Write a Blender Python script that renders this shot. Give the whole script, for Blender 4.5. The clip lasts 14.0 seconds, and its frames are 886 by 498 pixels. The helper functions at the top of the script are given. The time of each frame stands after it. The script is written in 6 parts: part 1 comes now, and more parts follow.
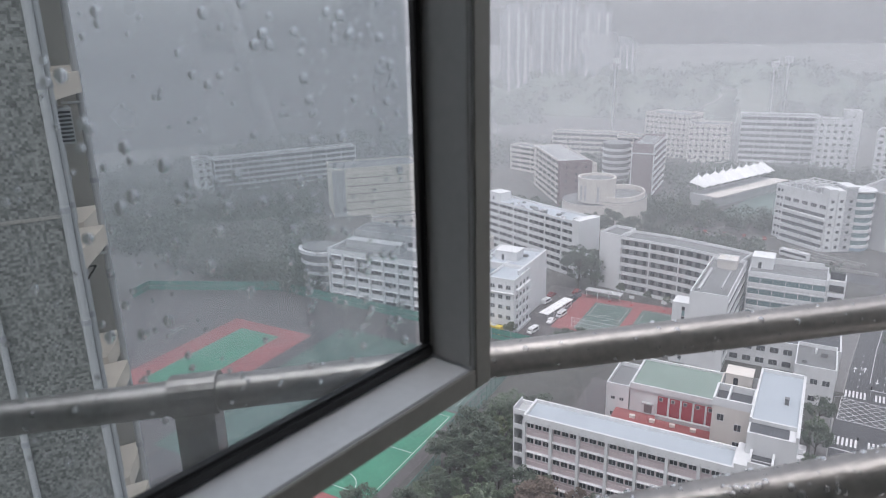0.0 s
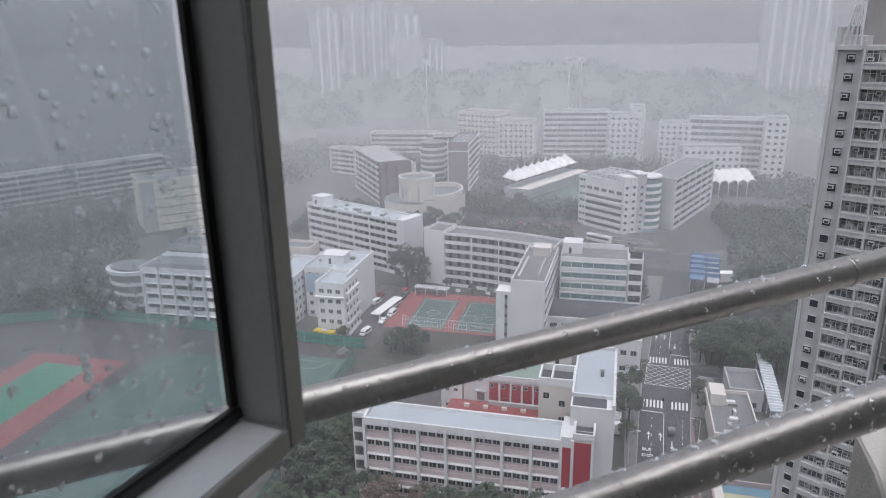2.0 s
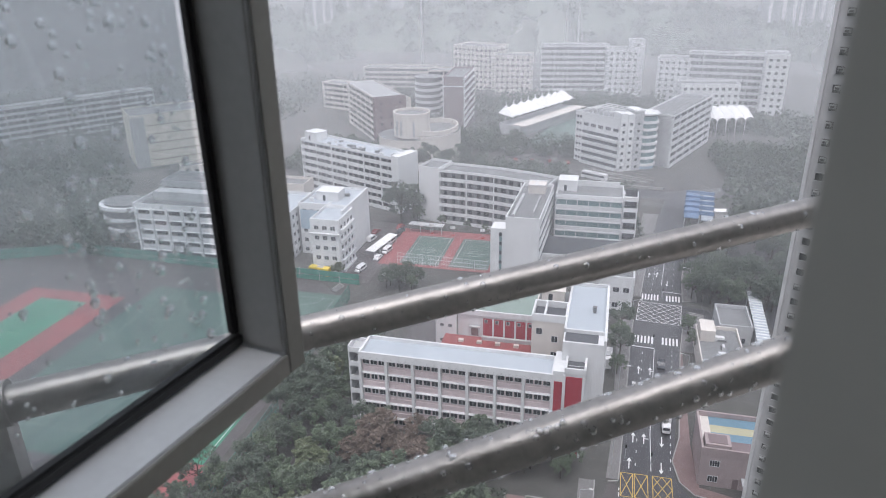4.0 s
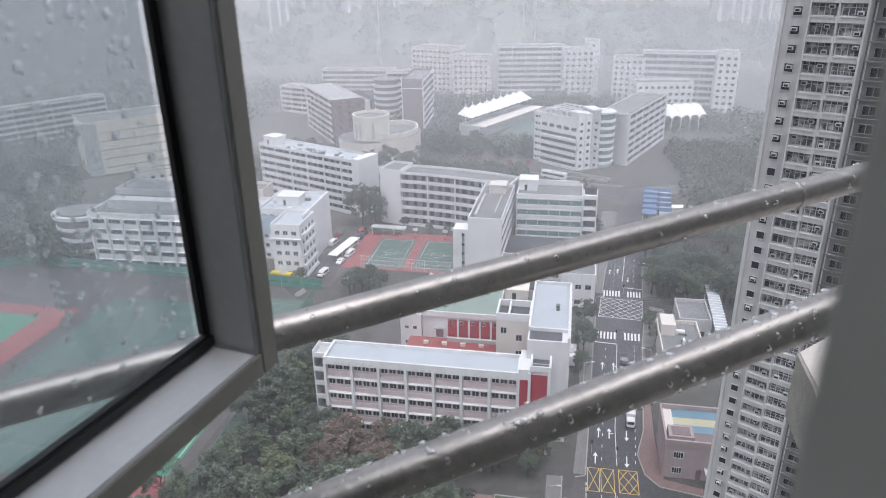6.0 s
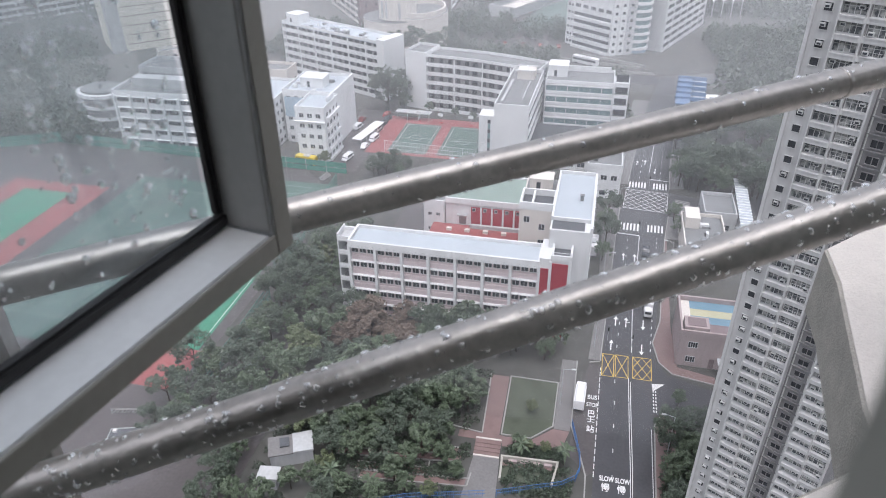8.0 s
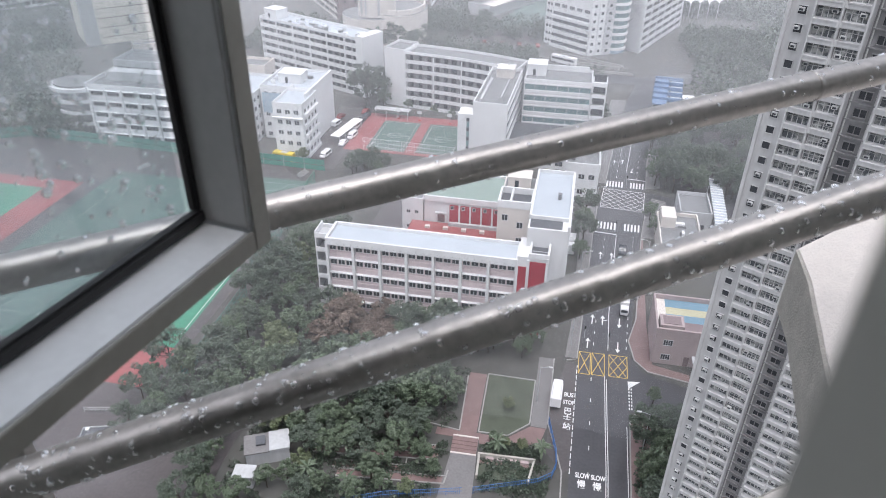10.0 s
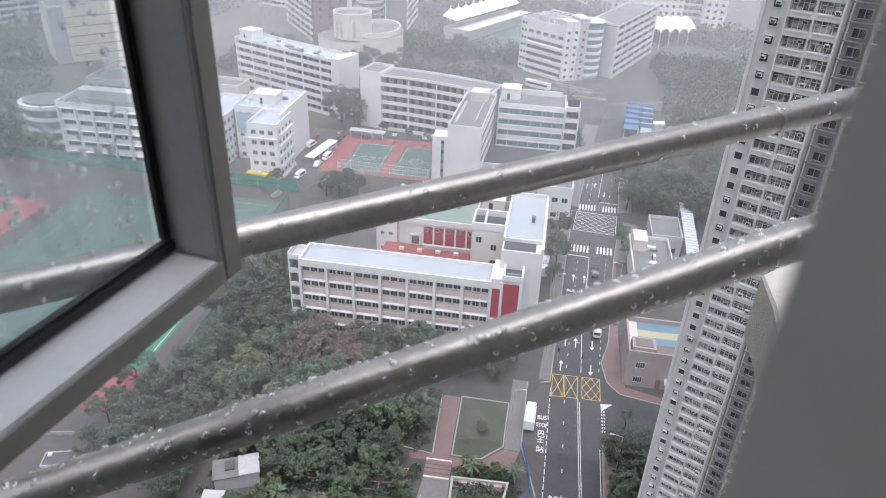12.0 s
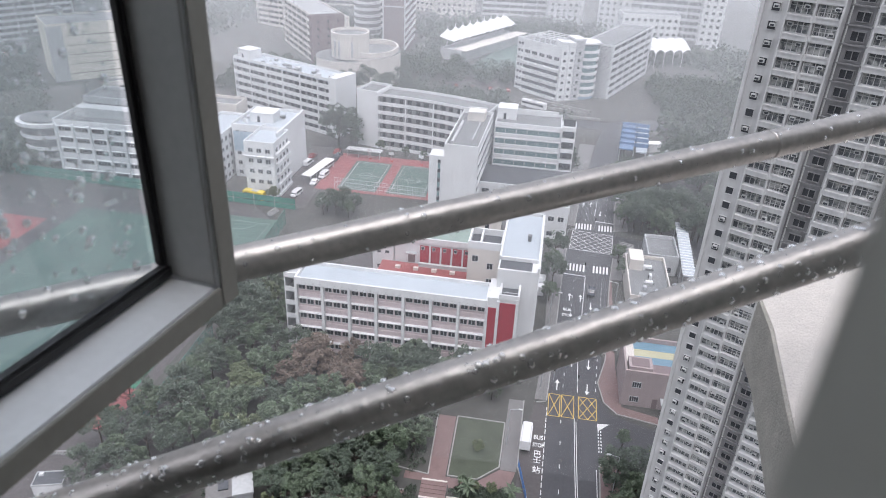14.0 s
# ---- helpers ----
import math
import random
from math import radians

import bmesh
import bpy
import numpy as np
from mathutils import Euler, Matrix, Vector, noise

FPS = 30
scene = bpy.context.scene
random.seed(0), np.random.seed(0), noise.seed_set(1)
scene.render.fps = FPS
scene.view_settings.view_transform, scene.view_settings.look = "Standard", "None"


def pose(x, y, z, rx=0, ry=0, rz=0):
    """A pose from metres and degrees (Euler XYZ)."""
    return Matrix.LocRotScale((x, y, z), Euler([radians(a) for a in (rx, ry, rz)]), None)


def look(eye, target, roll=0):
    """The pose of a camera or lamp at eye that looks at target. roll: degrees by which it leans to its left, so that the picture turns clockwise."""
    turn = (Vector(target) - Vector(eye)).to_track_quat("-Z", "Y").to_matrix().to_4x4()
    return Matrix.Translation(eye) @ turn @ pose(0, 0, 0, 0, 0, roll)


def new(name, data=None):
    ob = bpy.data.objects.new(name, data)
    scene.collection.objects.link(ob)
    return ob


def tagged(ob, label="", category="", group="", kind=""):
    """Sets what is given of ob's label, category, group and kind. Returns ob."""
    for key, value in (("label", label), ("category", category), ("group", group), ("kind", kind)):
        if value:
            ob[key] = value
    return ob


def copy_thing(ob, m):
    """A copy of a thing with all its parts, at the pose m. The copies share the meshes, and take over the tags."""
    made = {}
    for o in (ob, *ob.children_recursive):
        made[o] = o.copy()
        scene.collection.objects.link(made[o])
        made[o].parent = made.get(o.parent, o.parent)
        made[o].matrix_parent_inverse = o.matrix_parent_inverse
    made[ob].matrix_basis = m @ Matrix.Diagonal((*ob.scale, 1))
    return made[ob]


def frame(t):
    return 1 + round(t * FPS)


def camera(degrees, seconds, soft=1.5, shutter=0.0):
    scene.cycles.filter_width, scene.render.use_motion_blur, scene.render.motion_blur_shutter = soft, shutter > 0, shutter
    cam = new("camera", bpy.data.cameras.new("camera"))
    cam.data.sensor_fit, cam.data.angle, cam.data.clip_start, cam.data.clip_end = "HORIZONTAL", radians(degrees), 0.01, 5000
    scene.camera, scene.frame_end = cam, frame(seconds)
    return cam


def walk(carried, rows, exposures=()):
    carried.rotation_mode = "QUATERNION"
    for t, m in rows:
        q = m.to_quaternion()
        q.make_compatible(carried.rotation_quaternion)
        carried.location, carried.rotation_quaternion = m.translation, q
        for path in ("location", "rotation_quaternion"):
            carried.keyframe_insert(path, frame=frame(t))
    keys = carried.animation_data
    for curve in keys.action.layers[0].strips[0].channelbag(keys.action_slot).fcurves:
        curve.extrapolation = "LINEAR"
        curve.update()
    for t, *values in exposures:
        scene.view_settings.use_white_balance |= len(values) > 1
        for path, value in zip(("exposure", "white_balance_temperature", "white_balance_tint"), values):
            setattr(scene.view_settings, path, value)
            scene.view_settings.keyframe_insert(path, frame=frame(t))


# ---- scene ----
cam = camera(64.0, 14.0, soft=1.0)
PATH = [
    (0.0, pose(-0.0040, -0.0122, 94.9828, 72.399, 1.185, 0.009)),
    (0.5, pose(0.0040, -0.0115, 95.0106, 72.526, 1.337, -1.333)),
    (1.0, pose(0.0122, -0.0097, 95.0224, 73.009, 2.959, -9.603)),
    (1.5, pose(0.0125, 0.0003, 95.0140, 74.767, 0.625, -13.891)),
    (2.0, pose(0.0129, 0.0046, 95.0086, 72.290, 1.045, -14.586)),
    (2.5, pose(0.0098, 0.0007, 95.0099, 68.346, 0.686, -14.729)),
    (2.7, pose(0.0099, -0.0004, 95.0097, 67.467, 0.641, -14.729)),
    (4.8, pose(0.0111, -0.0122, 95.0088, 67.144, 0.971, -15.343)),
    (5.0, pose(0.0112, -0.0133, 95.0086, 67.269, 0.588, -16.307)),
    (5.5, pose(0.0075, -0.0089, 95.0057, 67.418, 0.847, -17.733)),
    (6.0, pose(0.0037, -0.0044, 95.0027, 67.303, 0.900, -18.239)),
    (6.5, pose(-0.0000, 0.0000, 94.9998, 67.242, 0.900, -18.267)),
    (7.0, pose(0.0045, 0.0038, 95.0000, 66.544, 0.801, -17.428)),
    (7.5, pose(0.0055, 0.0014, 94.9986, 62.641, 0.682, -16.419)),
    (8.0, pose(0.0111, 0.0085, 94.9935, 58.224, 0.502, -15.887)),
    (10.5, pose(0.0103, 0.0037, 94.9960, 58.158, -1.223, -17.784)),
    (11.0, pose(0.0130, -0.0007, 95.0019, 59.268, -1.573, -18.301)),
    (11.5, pose(0.0126, 0.0013, 95.0023, 59.640, -1.757, -18.568)),
    (12.0, pose(0.0122, 0.0034, 95.0027, 59.854, -2.040, -18.848)),
    (12.5, pose(0.0118, 0.0078, 95.0032, 60.264, -2.021, -18.878)),
    (13.0, pose(0.0110, 0.0067, 95.0030, 60.752, -2.157, -18.813)),
    (13.5, pose(0.0116, 0.0073, 95.0046, 61.085, -2.326, -18.967)),
    (14.0, pose(0.0121, 0.0079, 95.0064, 61.362, -2.342, -19.024)),
]
walk(cam, PATH, [(0.0, -0.38, 6200, 14), (1.0, -0.5, 6200, 14), (1.5, -0.6, 6200, 14), (2.2, -0.52, 6200, 14), (3.5, -0.3, 6200, 14), (5.0, -0.2, 6200, 14), (7.0, -0.18, 6200, 14), (8.0, -0.04, 6200, 14), (10.5, 0.06, 6200, 14), (14.0, -0.02, 6200, 14)])
# the open window of a flat high over a school district, in rain
cam.data.dof.use_dof = True
cam.data.dof.focus_distance = 60.0
cam.data.dof.aperture_fstop = 16.0

# ---- world and light: overcast, raining ----
world = bpy.data.worlds.new("world")
scene.world = world
world.use_nodes = True
wn = world.node_tree
sky = wn.nodes.new("ShaderNodeTexSky")
sky.sky_type = "NISHITA"
sky.sun_disc = False
sky.sun_elevation = radians(74)
sky.sun_rotation = radians(205)
sky.dust_density = 6.0
sky.air_density = 1.5
grey = wn.nodes.new("ShaderNodeHueSaturation")
grey.inputs["Saturation"].default_value = 0.30
wn.links.new(sky.outputs[0], grey.inputs["Color"])
# an overcast sky is brighter overhead than at the horizon
wtc = wn.nodes.new("ShaderNodeTexCoord")
wsep = wn.nodes.new("ShaderNodeSeparateXYZ")
wn.links.new(wtc.outputs["Generated"], wsep.inputs[0])
wmr = wn.nodes.new("ShaderNodeMapRange")
wmr.inputs["From Min"].default_value = 0.0
wmr.inputs["From Max"].default_value = 0.9
wmr.inputs["To Min"].default_value = 1.75
wmr.inputs["To Max"].default_value = 1.3
wn.links.new(wsep.outputs[2], wmr.inputs["Value"])
wmul = wn.nodes.new("ShaderNodeMix")
wmul.data_type = "RGBA"
wmul.blend_type = "MULTIPLY"
wmul.inputs[0].default_value = 1.0
wn.links.new(grey.outputs[0], wmul.inputs[6])
wn.links.new(wmr.outputs[0], wmul.inputs[7])
wn.links.new(wmul.outputs[2], wn.nodes["Background"].inputs[0])
wn.nodes["Background"].inputs[1].default_value = 0.15
sun = new("overcast_sun", bpy.data.lights.new("overcast_sun", "SUN"))
sun.data.energy = 0.9
sun.data.angle = radians(40)
sun.data.color = (1, 0.98, 0.95)
sun.matrix_world = look((0, 0, 300), (-16, 34, 300 - 130))


# ---- materials ----
def mat(name, color, rough=0.7, metal=0.0, var=0.12, scale=1.0, bump=0.0, fine=12.0, streak=0.0, rand=0.0, coord="Object", spec=0.5):
    m = bpy.data.materials.new(name)
    m.use_nodes = True
    nt = m.node_tree
    b = nt.nodes["Principled BSDF"]
    b.inputs["Roughness"].default_value = rough
    b.inputs["Metallic"].default_value = metal
    b.inputs["Specular IOR Level"].default_value = spec
    tc = nt.nodes.new("ShaderNodeTexCoord")
    n1 = nt.nodes.new("ShaderNodeTexNoise")
    n1.inputs["Scale"].default_value = scale
    n1.inputs["Detail"].default_value = 5
    nt.links.new(tc.outputs[coord], n1.inputs["Vector"])
    n2 = nt.nodes.new("ShaderNodeTexNoise")
    n2.inputs["Scale"].default_value = scale * fine
    n2.inputs["Detail"].default_value = 3
    if streak:
        mp = nt.nodes.new("ShaderNodeMapping")
        mp.inputs["Scale"].default_value = (1, 1, streak)
        nt.links.new(tc.outputs[coord], mp.inputs["Vector"])
        nt.links.new(mp.outputs[0], n2.inputs["Vector"])
    else:
        nt.links.new(tc.outputs[coord], n2.inputs["Vector"])
    add = nt.nodes.new("ShaderNodeMath")
    add.operation = "ADD"
    nt.links.new(n1.outputs[0], add.inputs[0])
    nt.links.new(n2.outputs[0], add.inputs[1])
    last = add.outputs[0]
    if rand:
        g = nt.nodes.new("ShaderNodeNewGeometry")
        k = nt.nodes.new("ShaderNodeMath")
        k.operation = "MULTIPLY_ADD"
        k.inputs[1].default_value = rand
        nt.links.new(g.outputs["Random Per Island"], k.inputs[0])
        nt.links.new(last, k.inputs[2])
        last = k.outputs[0]
    mr = nt.nodes.new("ShaderNodeMapRange")
    mr.inputs["From Min"].default_value = 0.6
    mr.inputs["From Max"].default_value = 1.4 + rand
    nt.links.new(last, mr.inputs["Value"])
    mix = nt.nodes.new("ShaderNodeMix")
    mix.data_type = "RGBA"
    lo, hi = [c * (1 - var) for c in color], [min(1, c * (1 + var)) for c in color]
    mix.inputs[6].default_value = (*lo, 1)
    mix.inputs[7].default_value = (*hi, 1)
    nt.links.new(mr.outputs[0], mix.inputs[0])
    nt.links.new(mix.outputs[2], b.inputs["Base Color"])
    if bump:
        bp = nt.nodes.new("ShaderNodeBump")
        bp.inputs["Strength"].default_value = bump
        bp.inputs["Distance"].default_value = 0.02
        nt.links.new(n2.outputs[0], bp.inputs["Height"])
        nt.links.new(bp.outputs[0], b.inputs["Normal"])
    return m


WHITE = mat("white_painted_concrete", (0.63, 0.64, 0.65), 0.75, var=0.13, scale=0.12, streak=0.15, fine=8)
CREAM = mat("cream_render", (0.60, 0.565, 0.53), 0.8, var=0.12, scale=0.15, streak=0.2, fine=8)
PLUM = mat("dull_pinkish_brown_render", (0.36, 0.30, 0.30), 0.8, var=0.15, scale=0.2, streak=0.25, fine=8)
PINK = mat("pinkish_render", (0.55, 0.47, 0.48), 0.8, var=0.12, scale=0.2, streak=0.2, fine=8)
GREYW = mat("grey_render", (0.42, 0.43, 0.44), 0.8, var=0.15, scale=0.2, streak=0.2, fine=8)
BROWN = mat("purple_brown_cladding", (0.20, 0.155, 0.16), 0.7, var=0.12, scale=0.2)
RED = mat("red_painted_panel", (0.33, 0.03, 0.05), 0.6, var=0.15, scale=0.3)
ROOFL = mat("pale_blue_grey_roof_coating", (0.38, 0.42, 0.46), 0.4, var=0.10, scale=0.25, fine=6)
ROOFG = mat("grey_concrete_roof", (0.17, 0.175, 0.18), 0.5, var=0.22, scale=0.2, fine=6)
ROOFGR = mat("dull_green_roof_coating", (0.19, 0.25, 0.22), 0.45, var=0.15, scale=0.2)
DARKROOF = mat("dark_wet_roof", (0.085, 0.09, 0.10), 0.4, var=0.2, scale=0.2)
GLASSD = mat("dark_window_glass", (0.06, 0.065, 0.075), 0.12, var=0.5, scale=0.5)
TEAL = mat("tinted_teal_glass", (0.16, 0.24, 0.25), 0.15, var=0.25, scale=0.5)
# dark grey that puts the shade of corridors and balcony recesses into the colour
SHADE = mat("painted_recess_shade", (0.20, 0.20, 0.21), 0.8, var=0.2, scale=0.3)
BLUEW = mat("pale_blue_render", (0.33, 0.42, 0.50), 0.75, var=0.1, scale=0.2)
ASPH = mat("wet_asphalt", (0.058, 0.058, 0.064), 0.34, var=0.25, scale=0.15, fine=14)
ASPHB = mat("brown_wet_paving", (0.082, 0.074, 0.075), 0.4, var=0.25, scale=0.2, fine=9)
PAVE = mat("grey_wet_paving", (0.17, 0.165, 0.165), 0.42, var=0.2, scale=0.3, fine=8)
BRICKP = mat("reddish_brick_paving", (0.19, 0.13, 0.125), 0.45, var=0.2, scale=0.5, fine=8)
KERB = mat("concrete_kerb", (0.30, 0.295, 0.285), 0.6, var=0.15, scale=0.6)
SOIL = mat("damp_ground", (0.075, 0.075, 0.07), 0.7, var=0.3, scale=0.03, fine=10)
GRASS = mat("wet_grass", (0.070, 0.082, 0.060), 0.8, var=0.3, scale=0.3, bump=0.3)
LINEW = mat("white_road_paint", (0.72, 0.72, 0.72), 0.5, var=0.12, scale=2)
LINEF = mat("faded_court_paint", (0.36, 0.40, 0.38), 0.5, var=0.25, scale=1)
LINEY = mat("yellow_road_paint", (0.66, 0.45, 0.10), 0.5, var=0.15, scale=2)
COURTR = mat("red_court_surface", (0.27, 0.085, 0.085), 0.42, var=0.2, scale=0.12, fine=9)
COURTG = mat("green_court_surface", (0.045, 0.20, 0.125), 0.42, var=0.2, scale=0.12, fine=9)
COURTD = mat("dull_green_court_surface", (0.075, 0.125, 0.108), 0.42, var=0.25, scale=0.12, fine=9)
COURTB = mat("blue_court_surface", (0.14, 0.24, 0.31), 0.45, var=0.12, scale=0.2)
COURTY = mat("yellow_court_surface", (0.42, 0.40, 0.27), 0.45, var=0.12, scale=0.2)
FENCEG = mat("green_fence_mesh", (0.06, 0.20, 0.16), 0.6, var=0.2, scale=0.3)
FENCEB = mat("blue_fence_paint", (0.06, 0.16, 0.38), 0.6, var=0.2, scale=0.4)
LEAF = mat("broad_leaf", (0.088, 0.118, 0.075), 0.45, var=0.7, scale=0.25, rand=0.8)
LEAFB = mat("reddish_brown_leaf", (0.15, 0.115, 0.095), 0.6, var=0.45, scale=0.25, rand=0.8)
LEAFY = mat("yellow_green_leaf", (0.12, 0.145, 0.08), 0.45, var=0.6, scale=0.25, rand=0.8)
LEAFD = mat("dark_leaf", (0.068, 0.090, 0.066), 0.5, var=0.7, scale=0.25, rand=0.8)
BARK = mat("wet_bark", (0.06, 0.048, 0.04), 0.8, var=0.3, scale=2, bump=0.4)
STEEL = mat("wet_stainless_steel", (0.46, 0.44, 0.42), 0.42, 1.0, var=0.22, scale=14, fine=9, bump=0.05)
# ALUF and ALUD are shaded copies of ALU, for room-side faces and reveal
ALUF = mat("brownish_grey_frame_face_shade", (0.27, 0.262, 0.235), 0.5, 0.2, var=0.08, scale=6, fine=25)
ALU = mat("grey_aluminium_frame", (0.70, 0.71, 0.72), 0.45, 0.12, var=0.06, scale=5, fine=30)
ALUD = mat("dark_grey_reveal_shade", (0.42, 0.42, 0.41), 0.55, 0.1, var=0.08, scale=5, fine=30)
GASKET = mat("black_rubber_gasket", (0.012, 0.012, 0.013), 0.5, var=0.2, scale=20)
STUCCO = mat("cream_stucco", (0.70, 0.66, 0.62), 0.75, var=0.08, scale=25, fine=9, bump=0.25)
LEDGEC = mat("beige_concrete_ledge", (0.80, 0.71, 0.60), 0.8, var=0.15, scale=2, fine=9)
STUCCOG = mat("weathered_grey_stucco", (0.40, 0.385, 0.35), 0.8, var=0.22, scale=25, fine=9, bump=0.35)
PAINTG = mat("grey_painted_post", (0.56, 0.54, 0.49), 0.5, var=0.06, scale=3)
YCREAM = mat("pale_yellow_render", (0.66, 0.625, 0.55), 0.8, var=0.12, scale=0.15, streak=0.2, fine=8)
TOWERW = mat("tower_off_white_tile", (0.50, 0.505, 0.51), 0.6, var=0.16, scale=0.3, streak=0.2, fine=8)
TOWERB = mat("tower_pinkish_grey_tile", (0.30, 0.29, 0.29), 0.6, var=0.12, scale=0.3, streak=0.2, fine=8)
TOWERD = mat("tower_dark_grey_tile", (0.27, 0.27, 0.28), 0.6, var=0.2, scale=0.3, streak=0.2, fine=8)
TOWERF = mat("hazy_tower_render", (0.20, 0.21, 0.22), 0.8, var=0.08, scale=0.05)
ROOMW = mat("cream_room_paint", (0.62, 0.60, 0.56), 0.8, var=0.05, scale=1.5)
PVC = mat("grey_white_pvc_pipe", (0.55, 0.56, 0.56), 0.5, var=0.1, scale=1)
CARW = mat("white_car_paint", (0.72, 0.72, 0.73), 0.25, var=0.05, scale=0.5)
CARD = mat("dark_car_paint", (0.05, 0.055, 0.065), 0.25, var=0.1, scale=0.5)
CARR = mat("maroon_car_paint", (0.22, 0.05, 0.05), 0.25, var=0.1, scale=0.5)
CARY = mat("yellow_vehicle_paint", (0.60, 0.46, 0.05), 0.3, var=0.1, scale=0.5)
TYRE = mat("black_tyre", (0.02, 0.02, 0.02), 0.8, var=0.1, scale=3)
HIVIS = mat("red_plastic", (0.45, 0.05, 0.05), 0.5, var=0.1, scale=3)
FABRIC = mat("white_tensile_fabric", (0.78, 0.78, 0.78), 0.7, var=0.06, scale=0.3)


def mosaic_mat(name, dark, light, tile=0.05):
    """Small square mosaic tiles, each of its own shade, with patches of grime."""
    m = mat(name, [(a + b) / 2 for a, b in zip(dark, light)], 0.55, var=0.3, scale=0.6, fine=9)
    nt = m.node_tree
    b = nt.nodes["Principled BSDF"]
    tc = nt.nodes.new("ShaderNodeTexCoord")
    vo = nt.nodes.new("ShaderNodeTexVoronoi")
    vo.inputs["Scale"].default_value = 1 / tile
    vo.inputs["Randomness"].default_value = 0.0
    nt.links.new(tc.outputs["Object"], vo.inputs["Vector"])
    sep = nt.nodes.new("ShaderNodeSeparateColor")
    nt.links.new(vo.outputs["Color"], sep.inputs[0])
    tiles = nt.nodes.new("ShaderNodeMix")
    tiles.data_type = "RGBA"
    tiles.inputs[6].default_value = (*dark, 1)
    tiles.inputs[7].default_value = (*light, 1)
    nt.links.new(sep.outputs[0], tiles.inputs[0])
    old = b.inputs["Base Color"].links[0].from_socket
    both = nt.nodes.new("ShaderNodeMix")
    both.data_type = "RGBA"
    both.inputs[0].default_value = 0.65
    nt.links.new(old, both.inputs[6])
    nt.links.new(tiles.outputs[2], both.inputs[7])
    nt.links.new(both.outputs[2], b.inputs["Base Color"])
    return m


DARKW = mosaic_mat("dark_mosaic_wall", (0.07, 0.075, 0.07), (0.42, 0.43, 0.40))


def varied_glass(name, dark, light):
    """Window glass behind which some flats have pale curtains drawn."""
    m = mat(name, dark, 0.18, var=0.4, scale=1.5)
    nt = m.node_tree
    b = nt.nodes["Principled BSDF"]
    info = nt.nodes.new("ShaderNodeObjectInfo")
    tc = nt.nodes.new("ShaderNodeTexCoord")
    nz = nt.nodes.new("ShaderNodeTexNoise")
    nz.noise_dimensions = "4D"
    nz.inputs["Scale"].default_value = 1.6
    nt.links.new(tc.outputs["Object"], nz.inputs["Vector"])
    k = nt.nodes.new("ShaderNodeMath")
    k.operation = "MULTIPLY"
    k.inputs[1].default_value = 50.0
    nt.links.new(info.outputs["Random"], k.inputs[0])
    nt.links.new(k.outputs[0], nz.inputs["W"])
    mr = nt.nodes.new("ShaderNodeMapRange")
    mr.inputs["From Min"].default_value = 0.45
    mr.inputs["From Max"].default_value = 0.62
    nt.links.new(nz.outputs[0], mr.inputs["Value"])
    mx = nt.nodes.new("ShaderNodeMix")
    mx.data_type = "RGBA"
    mx.inputs[7].default_value = (*light, 1)
    nt.links.new(mr.outputs[0], mx.inputs[0])
    nt.links.new(b.inputs["Base Color"].links[0].from_socket, mx.inputs[6])
    nt.links.new(mx.outputs[2], b.inputs["Base Color"])
    return m


GLASST = varied_glass("grey_tower_window_glass", (0.10, 0.11, 0.12), (0.36, 0.37, 0.36))
STEELBLUE = mat("blue_painted_steel", (0.13, 0.20, 0.32), 0.45, var=0.2, scale=0.5)


def glass_mat():
    m = bpy.data.materials.new("rain_wet_window_glass")
    m.use_nodes = True
    nt = m.node_tree
    b = nt.nodes["Principled BSDF"]
    b.inputs["Base Color"].default_value = (0.86, 0.90, 0.90, 1)
    b.inputs["Roughness"].default_value = 0.0
    b.inputs["IOR"].default_value = 1.45
    out = nt.nodes["Material Output"]
    tr = nt.nodes.new("ShaderNodeBsdfTransparent")
    tr.inputs[0].default_value = (0.90, 0.93, 0.94, 1)
    gl = nt.nodes.new("ShaderNodeBsdfGlossy")
    gl.inputs["Roughness"].default_value = 0.03
    df = nt.nodes.new("ShaderNodeBsdfTranslucent")
    df.inputs[0].default_value = (0.6, 0.63, 0.65, 1)
    m1 = nt.nodes.new("ShaderNodeMixShader")
    m1.inputs[0].default_value = 0.06
    m2 = nt.nodes.new("ShaderNodeMixShader")
    nz = nt.nodes.new("ShaderNodeTexNoise")
    nz.inputs["Scale"].default_value = 9
    rng = nt.nodes.new("ShaderNodeMapRange")
    rng.inputs["To Min"].default_value = 0.01
    rng.inputs["To Max"].default_value = 0.07
    nt.links.new(nz.outputs[0], rng.inputs[0])
    nt.links.new(rng.outputs[0], m2.inputs[0])
    nt.links.new(tr.outputs[0], m1.inputs[1])
    nt.links.new(gl.outputs[0], m1.inputs[2])
    nt.links.new(m1.outputs[0], m2.inputs[1])
    nt.links.new(df.outputs[0], m2.inputs[2])
    nt.links.new(m2.outputs[0], out.inputs[0])
    nt.nodes.remove(b)
    return m


def water_mat():
    m = bpy.data.materials.new("clear_rain_water")
    m.use_nodes = True
    b = m.node_tree.nodes["Principled BSDF"]
    b.inputs["Base Color"].default_value = (0.95, 0.97, 1, 1)
    b.inputs["Roughness"].default_value = 0.03
    b.inputs["IOR"].default_value = 1.33
    b.inputs["Transmission Weight"].default_value = 1.0
    return m


